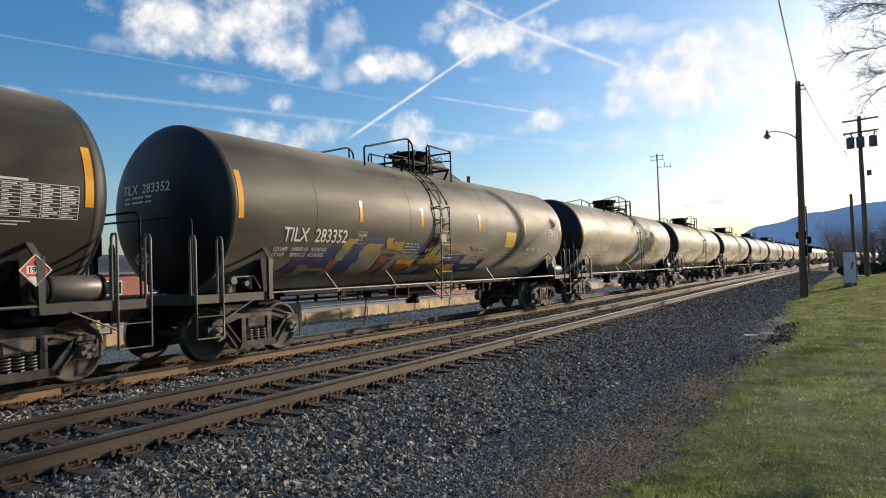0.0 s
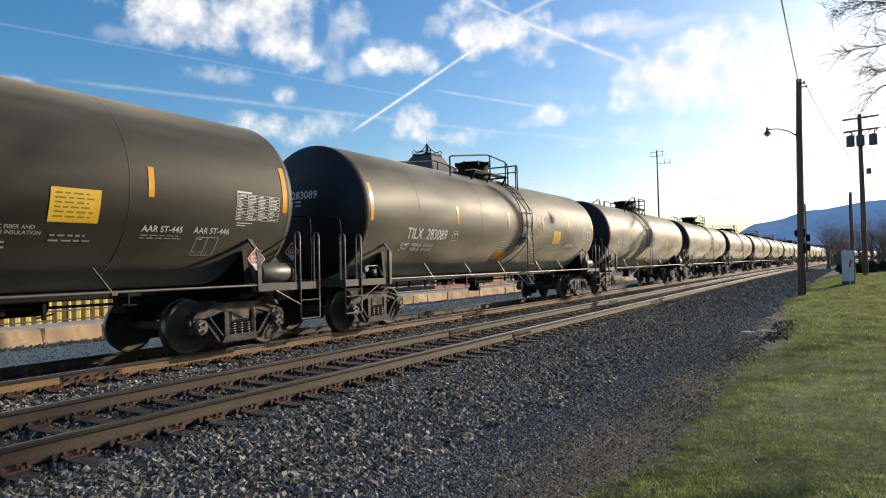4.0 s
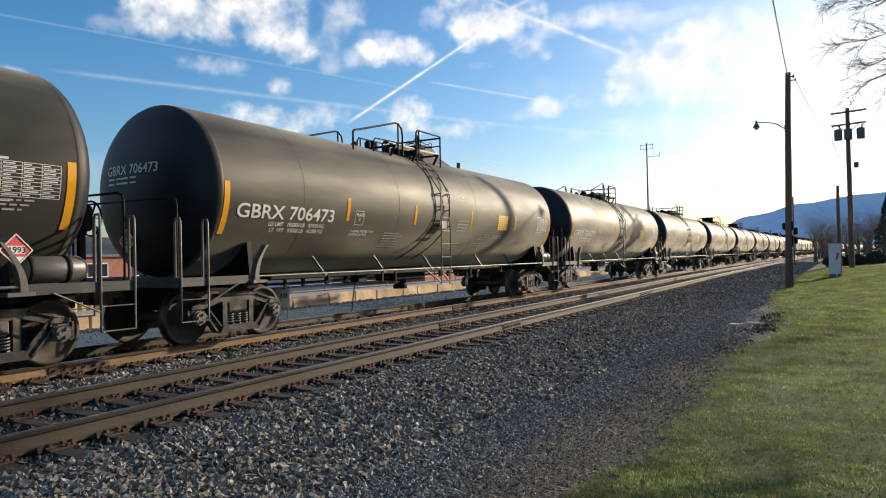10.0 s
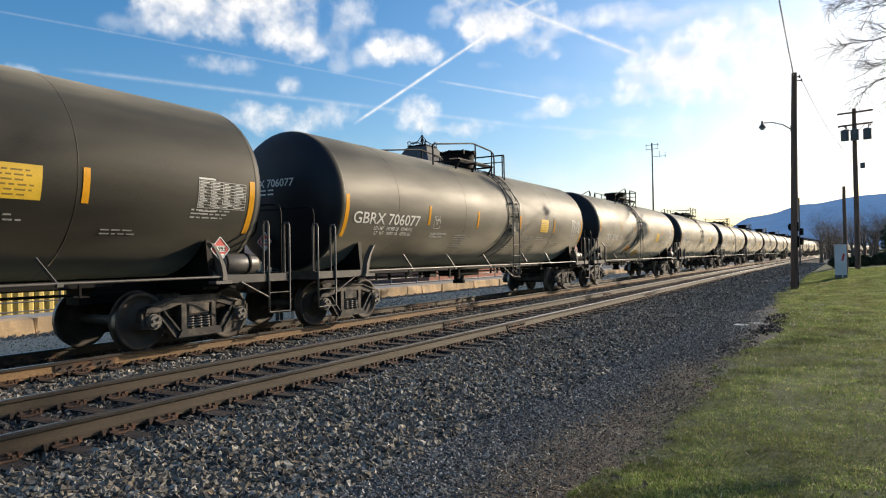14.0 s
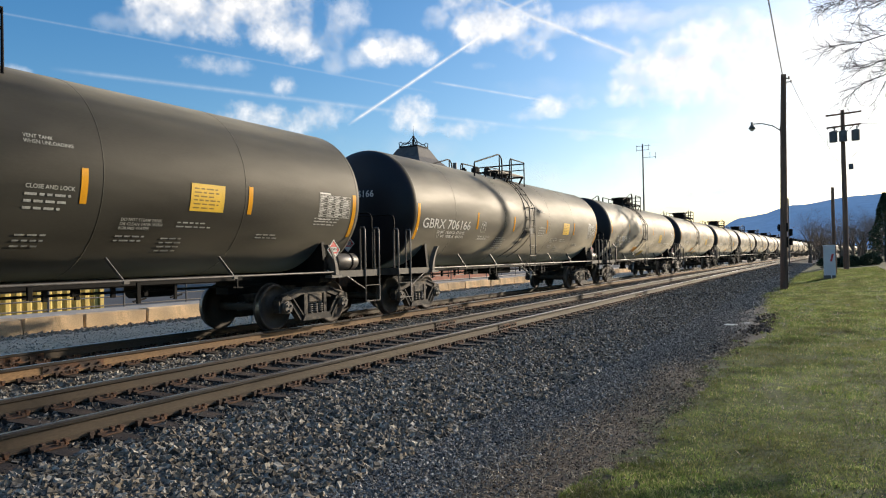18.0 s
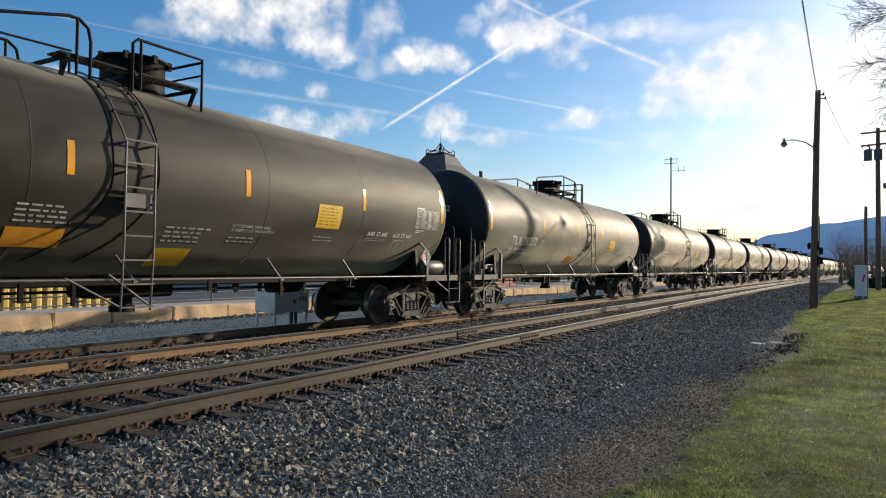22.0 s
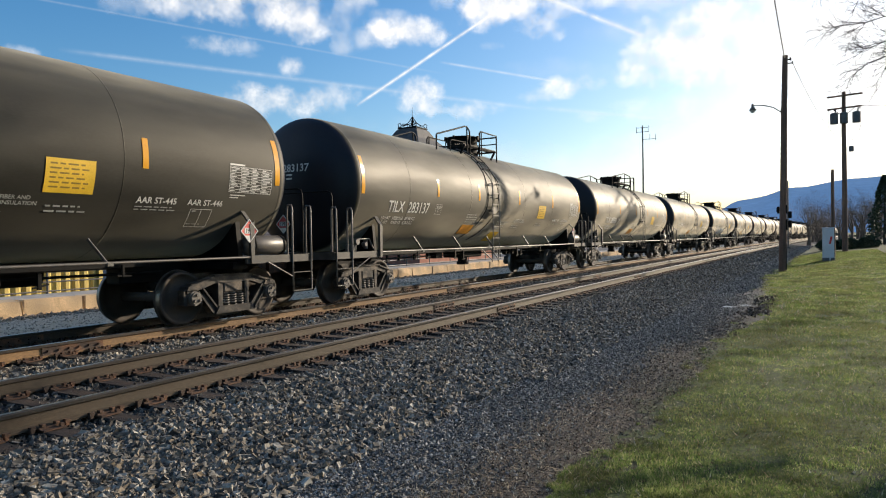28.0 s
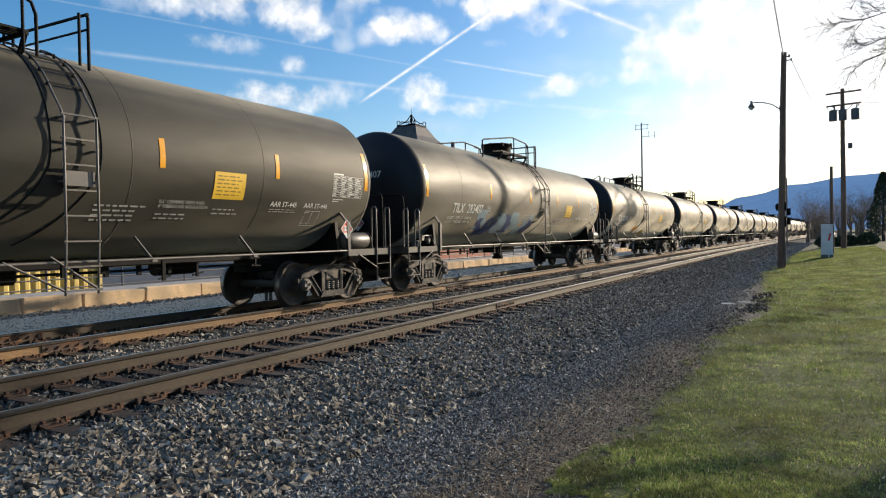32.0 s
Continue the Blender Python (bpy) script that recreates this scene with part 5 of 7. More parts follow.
tp, th = utility_pole(1.8, 58.0, 11.7, 0.19, "weathered brown utility pole with two cross-arms and three transformers")
for z, w in ((th - 0.3, 2.25), (th - 1.2, 2.2)):
    part("cross_arm", Build().box((0.05, -0.16, z), (w, 0.1, 0.12), pose(0, 0, 0, 0, -2.5, 0).to_3x3().to_4x4()), M["wood"], tp)
for dx in (-1.0, -0.6, 0.9, 1.0):
    part("insulator", Build().cyl((dx, -0.16, th - 1.15 - 0.2), (dx, -0.16, th - 1.2 - 0.05), 0.04, 8), M["black"], tp)
for dx in (-0.62, 0.0, 0.78):
    b = Build().cyl((dx, -0.3, th - 2.35), (dx, -0.3, th - 1.6), 0.27, 18).cyl((dx, -0.3, th - 1.6), (dx, -0.3, th - 1.52), 0.28, 18, 0.1)
    b.cyl((dx + 0.08, -0.3, th - 1.55), (dx + 0.1, -0.3, th - 1.3), 0.05, 8)
    part("transformer", b, M["grey_dark"], tp, "grey steel transformer can")
part("switch_box", Build().box((0.45, -0.1, th - 4.2), (0.3, 0.3, 0.4), None, 0.03), M["grey_dark"], tp)
part("arm_brace", Build().bar((-0.7, -0.16, th - 1.25), (0, -0.16, th - 1.85), 0.04).bar((0.7, -0.16, th - 1.2), (0, -0.16, th - 1.85), 0.04), M["black"], tp)
b = Build()
for pts in (((-0.95, -1.2), (-1.0, -2.4), (-0.7, -3.4), (-0.1, -4.0)), ((1.0, -1.3), (1.05, -2.5), (0.9, -3.1), (0.45, -3.6))):
    b.tube([(x, -0.25, th + z) for x, z in pts], 0.014, 5)
part("drop_cable", b, M["cable"], tp)

sp, sh = utility_pole(0.9, 50.0, 5.42, 0.13, "short dark weathered pole stub on the lawn")
sig_x, sig_y = -2.95, 90.0
sig = thing("signal_mast", "black railway signal mast with signal heads", "railway signal", m=pose(sig_x, sig_y, ground_z(sig_x, sig_y)))
part("mast", Build().cyl((0, 0, 0), (0, 0, 8.0), 0.09, 10).box((0, 0, 0.1), (0.5, 0.5, 0.25)), M["grey_dark"], sig)
for z, dx in ((2.9, 0.2), (4.0, 0.2), (4.6, -1.0)):
    bb = Build().box((dx, -0.2, z), (0.42, 0.12, 0.8 if dx > 0 else 0.5), None, 0.05).box((dx, -0.35, z + 0.25), (0.25, 0.3, 0.25)).box((dx, -0.35, z - 0.3), (0.25, 0.3, 0.25))
    if dx < 0:
        bb.box((dx / 2, 0, z), (abs(dx), 0.08, 0.08))
    part("signal_head", bb, M["black"], sig)

cx, cy = 0.55, 44.0
box = thing("utility_cabinet", "pale grey utility cabinet with a red sticker on the lawn", "utility cabinet", m=pose(cx, cy, ground_z(cx, cy)))
part("body", Build().box((0, 0, 0.98), (0.58, 0.5, 1.66), None, 0.02), M["pale_paint"], box)
part("lid", Build().box((0, 0, 1.83), (0.64, 0.56, 0.06), None, 0.015), M["pale_paint"], box)
part("plinth", Build().box((0, 0, 0.06), (0.62, 0.54, 0.22)), M["grey_dark"], box)
part("sticker", Build().box((0.12, -0.254, 1.15), (0.1, 0.006, 0.42), pose(0, 0, 0, 0, 12, 0)), M["red"], box, "red sticker")
part("marker_stake", Build().box((0.08, -0.32, 0.3), (0.06, 0.02, 0.75)), M["pale_paint"], box)

# wires: from the lamp pole over the camera, and on to the next pole
def wire(name, label, a, c, sag, r=0.012, n=24):
    a, c = Vector(a), Vector(c)
    pts = [a.lerp(c, i / n) - Vector((0, 0, sag * 4 * (i / n) * (1 - i / n))) for i in range(n + 1)]
    w = tagged(part(name, Build().tube(pts, r, 5), M["cable"]), label, "cable")
    return w


a_, c_ = Vector((-1.25, 35.6, 9.5)), Vector((-1.12, -6.0, 10.9))
tw = thing("overhead_cable", "twisted black cable hanging from the lamp pole", "cable")
for turn in (0, math.pi):
    pts = []
    for i in range(601):
        f = i / 600
        p = a_.lerp(c_, f) - Vector((0, 0, 0.6 * 4 * f * (1 - f)))
        pts.append(p + Vector((math.cos(f * 340 + turn), 0, math.sin(f * 340 + turn))) * 0.015)
    part("strand", Build().tube(pts, 0.014, 5), M["cable"], tw)
wire("overhead_wire", "thin wire between two utility poles", (-0.93, 35.6, 9.3), (1.6, 57.8, 8.2), 0.55, 0.014)
wire("overhead_wire", "thin wire from the transformer pole", (2.8, 58.0, 10.6), (40.0, 60.0, 11.0), 1.2, 0.014)

# trees beside the lawn
over = bare_tree("bare_tree", "large leafless tree overhanging the lawn", 7.6, 22.2, 15.0, 1.0, 5, twigs=5, first=0.3)
rr = random.Random(41)


def sprig(p, d, length, r, depth):
    """A twig that droops a little and forks forwards."""
    pts, q, dd = [p], Vector(p), Vector(d).normalized()
    for i in range(4):
        dd = (dd + Vector((rr.gauss(0, 0.1), rr.gauss(0, 0.1), rr.gauss(0.02, 0.1)))).normalized()
        q = q + dd * length / 4
        pts.append(q.copy())
    b.tube(pts, r, 3, False, [max(0.0036, r * (1 - 0.17 * i)) for i in range(5)])
    if depth:
        for k in range(6 if depth > 1 else 4):
            i = 1 + k % 4
            side = Vector((rr.gauss(0, 1), rr.gauss(0, 1), rr.gauss(0, 1))).normalized()
            sprig(pts[i], dd + side * 0.75, length * rr.uniform(0.4, 0.62), r * 0.6, depth - 1)


for z, tip in ((5.6, (-7.2, -1.0, 5.9)), (5.2, (-7.6, 0.6, 7.3)), (6.0, (-8.0, -0.4, 8.2)), (6.4, (-7.9, 1.6, 9.2)), (6.8, (-7.7, -1.2, 9.8)), (7.2, (-8.0, 0.3, 10.6)), (7.4, (-7.4, 2.0, 11.2)), (5.8, (-7.0, 2.2, 6.9)),
               (6.2, (-7.5, -2.0, 8.8)), (7.0, (-7.0, 1.0, 8.4))):
    foot, tip = Vector((0, 0, z)), Vector(tip) + Vector((0.75, 0, 0))
    b, n = Build(), 14
    pts = [foot.lerp(tip, i / n) + Vector((rr.gauss(0, 0.06), rr.gauss(0, 0.08), 0.9 * math.sin(math.pi * i / n) ** 1.2 + rr.gauss(0, 0.06))) for i in range(n + 1)]
    b.tube(pts, 0.1, 6, True, [0.085 * (1 - 0.97 * (i / n) ** 0.6) + 0.007 for i in range(n + 1)])
    for i in range(5, n + 1):
        d = (pts[i] - pts[i - 1]).normalized()
        for k in range(3):
            side = Vector((rr.gauss(0, 0.5), rr.gauss(0, 1), rr.gauss(-0.1, 0.9))).normalized()
            sprig(pts[i], d * 1.0 + side * 0.7, rr.uniform(0.7, 1.25) * (1.2 - 0.5 * i / n), 0.011, 2)
    part("limb", b, M["bark"], over, "long bare limb with dense fine twigs")
bare_tree("bare_tree", "large leafless tree beside the lawn", 10.5, 33.0, 13.0, 1.15, 8, twigs=7, first=0.24)
leaf_crown("evergreen_tree", "dark evergreen at the lawn's far edge", 5.6, 76.0, 6.5, 2.0, 7, M["needles"], cone=True, clumps=2000)
for hx_, hy_, hr, hs in ((0.9, 66.0, 1.0, 11), (2.3, 66.3, 1.1, 12), (3.7, 66.8, 1.0, 13)):
    leaf_crown("hedge", "low dark evergreen hedge on the lawn", hx_, hy_, 0.95, hr, hs, M["needles"], "hedge", 0.02, 1300, 0.14, False)["group"] = "hedges on the lawn"
bare_tree("brown_bush", "round brown leafless bush behind the hedge", 0.3, 92.0, 7.0, 1.5, 21, mat=M["brown_twig"], twigs=6, first=0.2, stems=5)
rr = random.Random(77)
woods = [bare_tree("bare_tree", "leafless grey-brown tree in the far wood", 3.0 + 3 * i, 118.0 + 5 * i, 9.0 + i, 0.95, 100 + i, mat=M["brown_twig"], twigs=6, group="bare trees of the far wood", first=0.25, stems=2) for i in range(4)]
for i in range(44):
    y = 112 + 88 * rr.random()
    x = -1.5 + rr.uniform(0, 20)
    copy_thing(woods[i % 4], pose(x, y, ground_z(x, y) - 0.05, 0, 0, rr.uniform(0, 360)))
for x, y in ((-34, 215), (-32, 221), (-36.5, 224), (-31, 212), (-14, 300), (-9, 330), (-4, 350), (0, 340), (4, 300), (-12, 320), (-6, 318), (2, 320)):
    copy_thing(woods[2], pose(x, y, 0, 0, 0, rr.uniform(0, 360)))

# ---- far hills ----
def ridge(name, label, az0, az1, dist, heights, mat):
    """A wooded ridge: a long mound with real depth, its crest following the given heights."""
    b = Build()
    n, cols = 120, 7
    for i in range(n + 1):
        f = i / n
        az = radians(az0 + (az1 - az0) * f)
        k = f * (len(heights) - 1)
        j = min(int(k), len(heights) - 2)
        t = k - j
        t = t * t * (3 - 2 * t)
        h = heights[j] + (heights[j + 1] - heights[j]) * t + noise.noise((f * 40, 0, dist)) * dist * 0.0012 + noise.noise((f * 160, 3, dist)) * dist * 0.0005
        for c in range(cols):
            d = dist * (0.72 + 0.07 * c)
            z = -5 + (h + 5) * math.sin(math.pi / 2 * min(1, c / 4)) if c <= 4 else h * (1 - 0.35 * (c - 4))
            b.v.append((-math.sin(az) * d, math.cos(az) * d, z))
    b.f = [(i * cols + c, (i + 1) * cols + c, (i + 1) * cols + c + 1, i * cols + c + 1) for i in range(n) for c in range(cols - 1)]
    b.s = [True] * len(b.f)
    return tagged(part(name, b, mat), label, "hill", kind="structure")


ridge("backdrop_ridge", "wooded mountain ridge, distance haze put in as blue colour and glow", 8.6, -40, 2600, (42, 124, 160, 180, 190, 195, 190, 185, 170, 150, 150, 160, 150, 120), M["hill"])
ridge("backdrop_ridge", "low hazy brown hills beyond the station", 100, 9, 2400, (112, 116, 108, 104, 96, 78, 56, 38, 28, 22), M["brown_hill"])

# ---- station side ----
def kerb_stones():
    kerb = thing("platform_kerb", "low worn sandstone platform edge", "kerb", kind="structure")
    rr = random.Random(5)
    y = -6.0
    while y < 120:
        L = rr.uniform(1.2, 2.4)
        x = -17.3
        b = Build().box((0, 0, 0), (0.42, L - 0.03, 0.42), None, 0.03)
        b.v = [(px_ + rr.uniform(-0.03, 0.03), py_ + rr.uniform(-0.02, 0.02), pz_ + rr.uniform(-0.035, 0.02)) for px_, py_, pz_ in b.v]
        part("kerb_stone", b, M["stone"], kerb, m=on_track(x, y + L / 2, -0.14))
        y += L
    return kerb


kerb_stones()
ys = axis_steps(((-30, 130, 10),))
b = Build()
b.add([(x + bend(y), y, z) for y in ys for x, z in ((-17.53, -0.3), (-17.53, 0.02), (-19.3, 0.03), (-19.3, -0.3))], [(j * 4 + i, j * 4 + i + 1, (j + 1) * 4 + i + 1, (j + 1) * 4 + i) for j in range(len(ys) - 1) for i in range(3)])
tagged(part("platform_slab", b, M["concrete"]), "grey concrete station platform", "platform", kind="structure")
b = Build()
b.add([(x, y, -0.26) for y in (-60, 130) for x in (-60, -19.3)], [(0, 1, 3, 2)])
tagged(part("parking_lot", b, M["asphalt"]), "dark asphalt yard behind the platform", "yard", kind="structure")


def rail_fence(x, y0, y1):
    fence = thing("rail_fence", "dark metal pipe railing on the platform", "railing")
    y = y0
    while y <= y1:
        part("post", Build().cyl((x + bend(y), y, -0.3), (x + bend(y), y, 0.66), 0.03, 8), M["grey_dark"], fence)
        y += 2.4
    for z in (0.1, 0.36, 0.64):
        part("pipe_rail", Build().tube([(x + bend(t), t, z) for t in axis_steps(((y0, y1, 4),))], 0.022, 6), M["grey_steel"], fence)
    return fence


rail_fence(-19.2, 2.0, 62.0)


def yellow_wall():
    wall = thing("yellow_barrier", "low yellow corrugated steel barrier beyond the platform", "barrier", m=pose(-22.5, 15.4, -0.26))
    n = 66
    pts = []
    for i in range(n):
        y = -22.0 * i / n
        for dy, dx in ((0, 0), (0.08, 0.07), (0.2, 0.07), (0.28, 0)):
            pts.append((dx, y - dy))
    b = Build()
    b.add([(x, y, z) for x, y in pts for z in (0.02, 1.05)], [(2 * i, 2 * i + 2, 2 * i + 3, 2 * i + 1) for i in range(len(pts) - 1)])
    b.box((-0.1, -11, 0.53), (0.16, 21.9, 1.02))
    part("panel", b, M["trailer"], wall)
    for y in (0.05, -7.3, -14.7, -22.1):
        part("post", Build().box((0.08, y, 0.55), (0.14, 0.14, 1.1)), M["trailer"], wall)
    part("top_rail", Build().box((-0.02, -11, 1.08), (0.22, 22.2, 0.06)), M["trailer"], wall)
    return wall


yellow_wall()


def signal_cabinet():
    c = thing("signal_cabinet", "pale grey steel cabinet on legs beside the track", "electrical cabinet", m=pose(-13.6, 14.1, ground_z(-13.6, 14.1)))
    part("body", Build().box((0, 0, 0.68), (0.75, 1.35, 0.58), None, 0.02), M["grey_paint"], c)
    part("roof", Build().box((0, 0, 0.99), (0.83, 1.43, 0.05), None, 0.015), M["grey_paint"], c)
    for x in (-0.33, 0.33):
        for y in (-0.62, 0.62):
            part("leg", Build().bar((x, y, 0), (x, y, 0.42), 0.05), M["grey_paint"], c)
    part("cross_tie", Build().bar((0.33, -0.62, 0.4), (0.33, 0.62, 0.4), 0.04), M["grey_paint"], c)
    part("door", Build().box((0.385, 0.32, 0.68), (0.012, 0.62, 0.5)), M["pale_paint"], c, "white door with a label")
    part("conduit", Build().cyl((0.2, 0.15, 0), (0.2, 0.15, 0.42), 0.05, 8).cyl((0.2, 0.32, 0), (0.2, 0.32, 0.42), 0.05, 8), M["grey_dark"], c)
    part("latch", Build().box((0.4, 0.06, 0.68), (0.03, 0.04, 0.12)), M["grey_dark"], c)
    part("label", Build().box((0.394, 0.3, 0.75), (0.004, 0.06, 0.14)).box((0.394, 0.4, 0.75), (0.004, 0.06, 0.14)).box((0.394, 0.5, 0.75), (0.004, 0.06, 0.14)), M["grey_dark"], c)
    return c


signal_cabinet()
stake = tagged(part("marker_stake", Build().bar((-12.9, 17.2, -0.35), (-12.85, 17.35, 0.75), 0.03), M["grey_dark"]), "thin dark leaning marker stake in the gravel", "stake")


def station():
    st = thing("station_building", "station house with a dark slate roof and a railed square cap", "building", m=pose(-28.1, 46.6, -0.3))
    part("wall", Build().box((0, 0, 2.9), (8.0, 12.0, 5.8), None, 0.02), M["brick"], st)
    for y in (-4.2, -1.4, 1.4, 4.2):
        w = part("window", Build().box((4.02, y, 2.6), (0.1, 1.1, 2.0)), M["pale_paint"], st)
        part("pane", Build().box((4.075, y, 2.6), (0.02, 0.9, 1.8)), M["glass_dark"], w)
    for x in (-2, 2):
        w = part("window", Build().box((x, -6.02, 2.6), (1.1, 0.1, 2.0)), M["pale_paint"], st)
        part("pane", Build().box((x, -6.075, 2.6), (0.9, 0.02, 1.8)), M["glass_dark"], w)
    # flared roof, swept inwards towards the flat cap
    prof = ((5.2, 7.2, 5.7), (5.2, 7.2, 5.85), (3.9, 5.9, 6.9), (2.95, 4.0, 8.0), (2.1, 2.6, 8.8), (1.35, 1.5, 9.6), (0.95, 0.95, 10.35), (0.8, 0.8, 10.5))
    b = Build()
    for hx, hy, z in prof:
        b.v += [(-hx, -hy, z), (hx, -hy, z), (hx, hy, z), (-hx, hy, z)]
    b.f = [(i * 4 + k, i * 4 + (k + 1) % 4, (i + 1) * 4 + (k + 1) % 4, (i + 1) * 4 + k) for i in range(len(prof) - 1) for k in range(4)] + [(28, 29, 30, 31), (3, 2, 1, 0)]
    b.s = [False] * len(b.f)
    roof = part("roof", b, M["slate"], st, "dark slate roof with flared slopes")
    part("cap_trim", Build().box((0, 0, 10.53), (1.75, 1.75, 0.08), None, 0.02), M["black"], roof)
    b = Build().cyl((0, 0, 10.5), (0, 0, 12.25), 0.035, 8, 0.008).lathe([(0, 11.5), (0.12, 11.42), (0.05, 11.25), (0.14, 11.1), (0.05, 10.95), (0.1, 10.6)], "z", (0, 0, 0), 12)
    for sx, sy in ((-1, -1), (1, -1), (1, 1), (-1, 1)):
        b.tube([(sx * 0.8, sy * 0.8, 10.55), (sx * 0.84, sy * 0.84, 10.85), (sx * 0.72, sy * 0.72, 10.95), (sx * 0.66, sy * 0.66, 10.8), (sx * 0.5, sy * 0.5, 10.78), (sx * 0.25, sy * 0.25, 11.0), (sx * 0.06, sy * 0.06, 11.35)], 0.035, 6)
        for k in range(3):
            e = -0.5 + 0.5 * k
            b.tube([(sx * 0.8 if k != 1 else 0, sy * 0.8, 10.55), (e * 0.8, sy * 0.8, 10.85)], 0.025, 5)
    part("iron_cresting", b, M["black"], roof, "black wrought-iron cresting and finial")
    part("vent_pipe", Build().cyl((3.15, 1.0, 7.6), (3.15, 1.0, 9.15), 0.16, 12), M["grey_dark"], roof)
    part("roof_ornament", Build().bar((3.0, 4.2, 7.9), (4.3, 5.4, 8.1), 0.1).cyl((4.3, 5.4, 8.0), (4.3, 5.4, 8.4), 0.14, 8, 0.04), M["grey_dark"], roof)
    return st


station()
ant = thing("antenna_mast", "thin steel mast with two antenna cross-bars", "antenna mast", m=pose(-21.8, 100.0, -0.3))
part("mast", Build().tube([(0, 0, 0), (0, 0, 10), (0, 0, 17.6)], 0.1, 8, True, [0.14, 0.12, 0.09]), M["grey_dark"], ant)
for z, x0, x1 in ((17.3, -0.9, 1.0), (16.7, -0.9, 0.9), (15.6, 0.0, 1.9)):
    part("cross_bar", Build().bar((x0, 0, z), (x1, 0, z), 0.06), M["grey_dark"], ant)
for x, z in ((-0.85, 17.0), (-0.1, 17.0), (0.8, 17.1), (1.0, 15.9), (1.8, 15.8)):
    part("element", Build().cyl((x, 0, z - 0.45), (x, 0, z + 0.45), 0.035, 6), M["grey_dark"], ant)

yp, yh = utility_pole(-30.0, 18.0, 9.05, 0.15, "sunlit brown utility pole beyond the platform", lean=-0.25)
part("insulator", Build().cyl((-0.25, -0.17, yh - 0.35), (-0.25, -0.17, yh - 0.15), 0.05, 8).cyl((-0.25, 0.17, yh - 0.35), (-0.25, 0.17, yh - 0.15), 0.05, 8), M["grey_dark"], yp)
part("bracket", Build().box((-0.08, -0.12, yh - 2.1), (0.12, 0.16, 0.2), None, 0.02), M["grey_dark"], yp)
wire("overhead_wire", "thin wire along the station yard", (-30.25, 17.8, 8.8), (-30.0, -26.0, 8.8), 0.7, 0.016)
wire("overhead_wire", "thin wire along the station yard", (-30.1, 17.8, 6.5), (-30.0, -26.0, 6.4), 0.5, 0.016)
for x, y, w, d, h, mat in ((-66, 34, 9, 30, 2.6, "brick"), (-120, 170, 14, 40, 4.2, "pale_wall"), (-60, 190, 14, 24, 6.0, "pale_wall"), (-48, 150, 8, 14, 4.0, "brick")):
    hb = thing("low_building", "low commercial building with a flat roof beyond the yard", "building", "buildings beyond the yard", m=pose(x, y, -0.4))
    part("wall", Build().box((0, 0, h / 2), (w, d, h)), M[mat], hb)
    part("roof", Build().box((0, 0, h + 0.12), (w + 0.6, d + 0.6, 0.24)), M["grey_dark"], hb)
    for k in range(int(d / 5)):
        win = part("window", Build().box((w / 2 + 0.02, -d / 2 + 2.5 + 5 * k, h * 0.5), (0.06, 2.2, 1.4)), M["pale_paint"], hb)
        part("pane", Build().box((w / 2 + 0.06, -d / 2 + 2.5 + 5 * k, h * 0.5), (0.03, 2.0, 1.2)), M["glass_dark"], win)


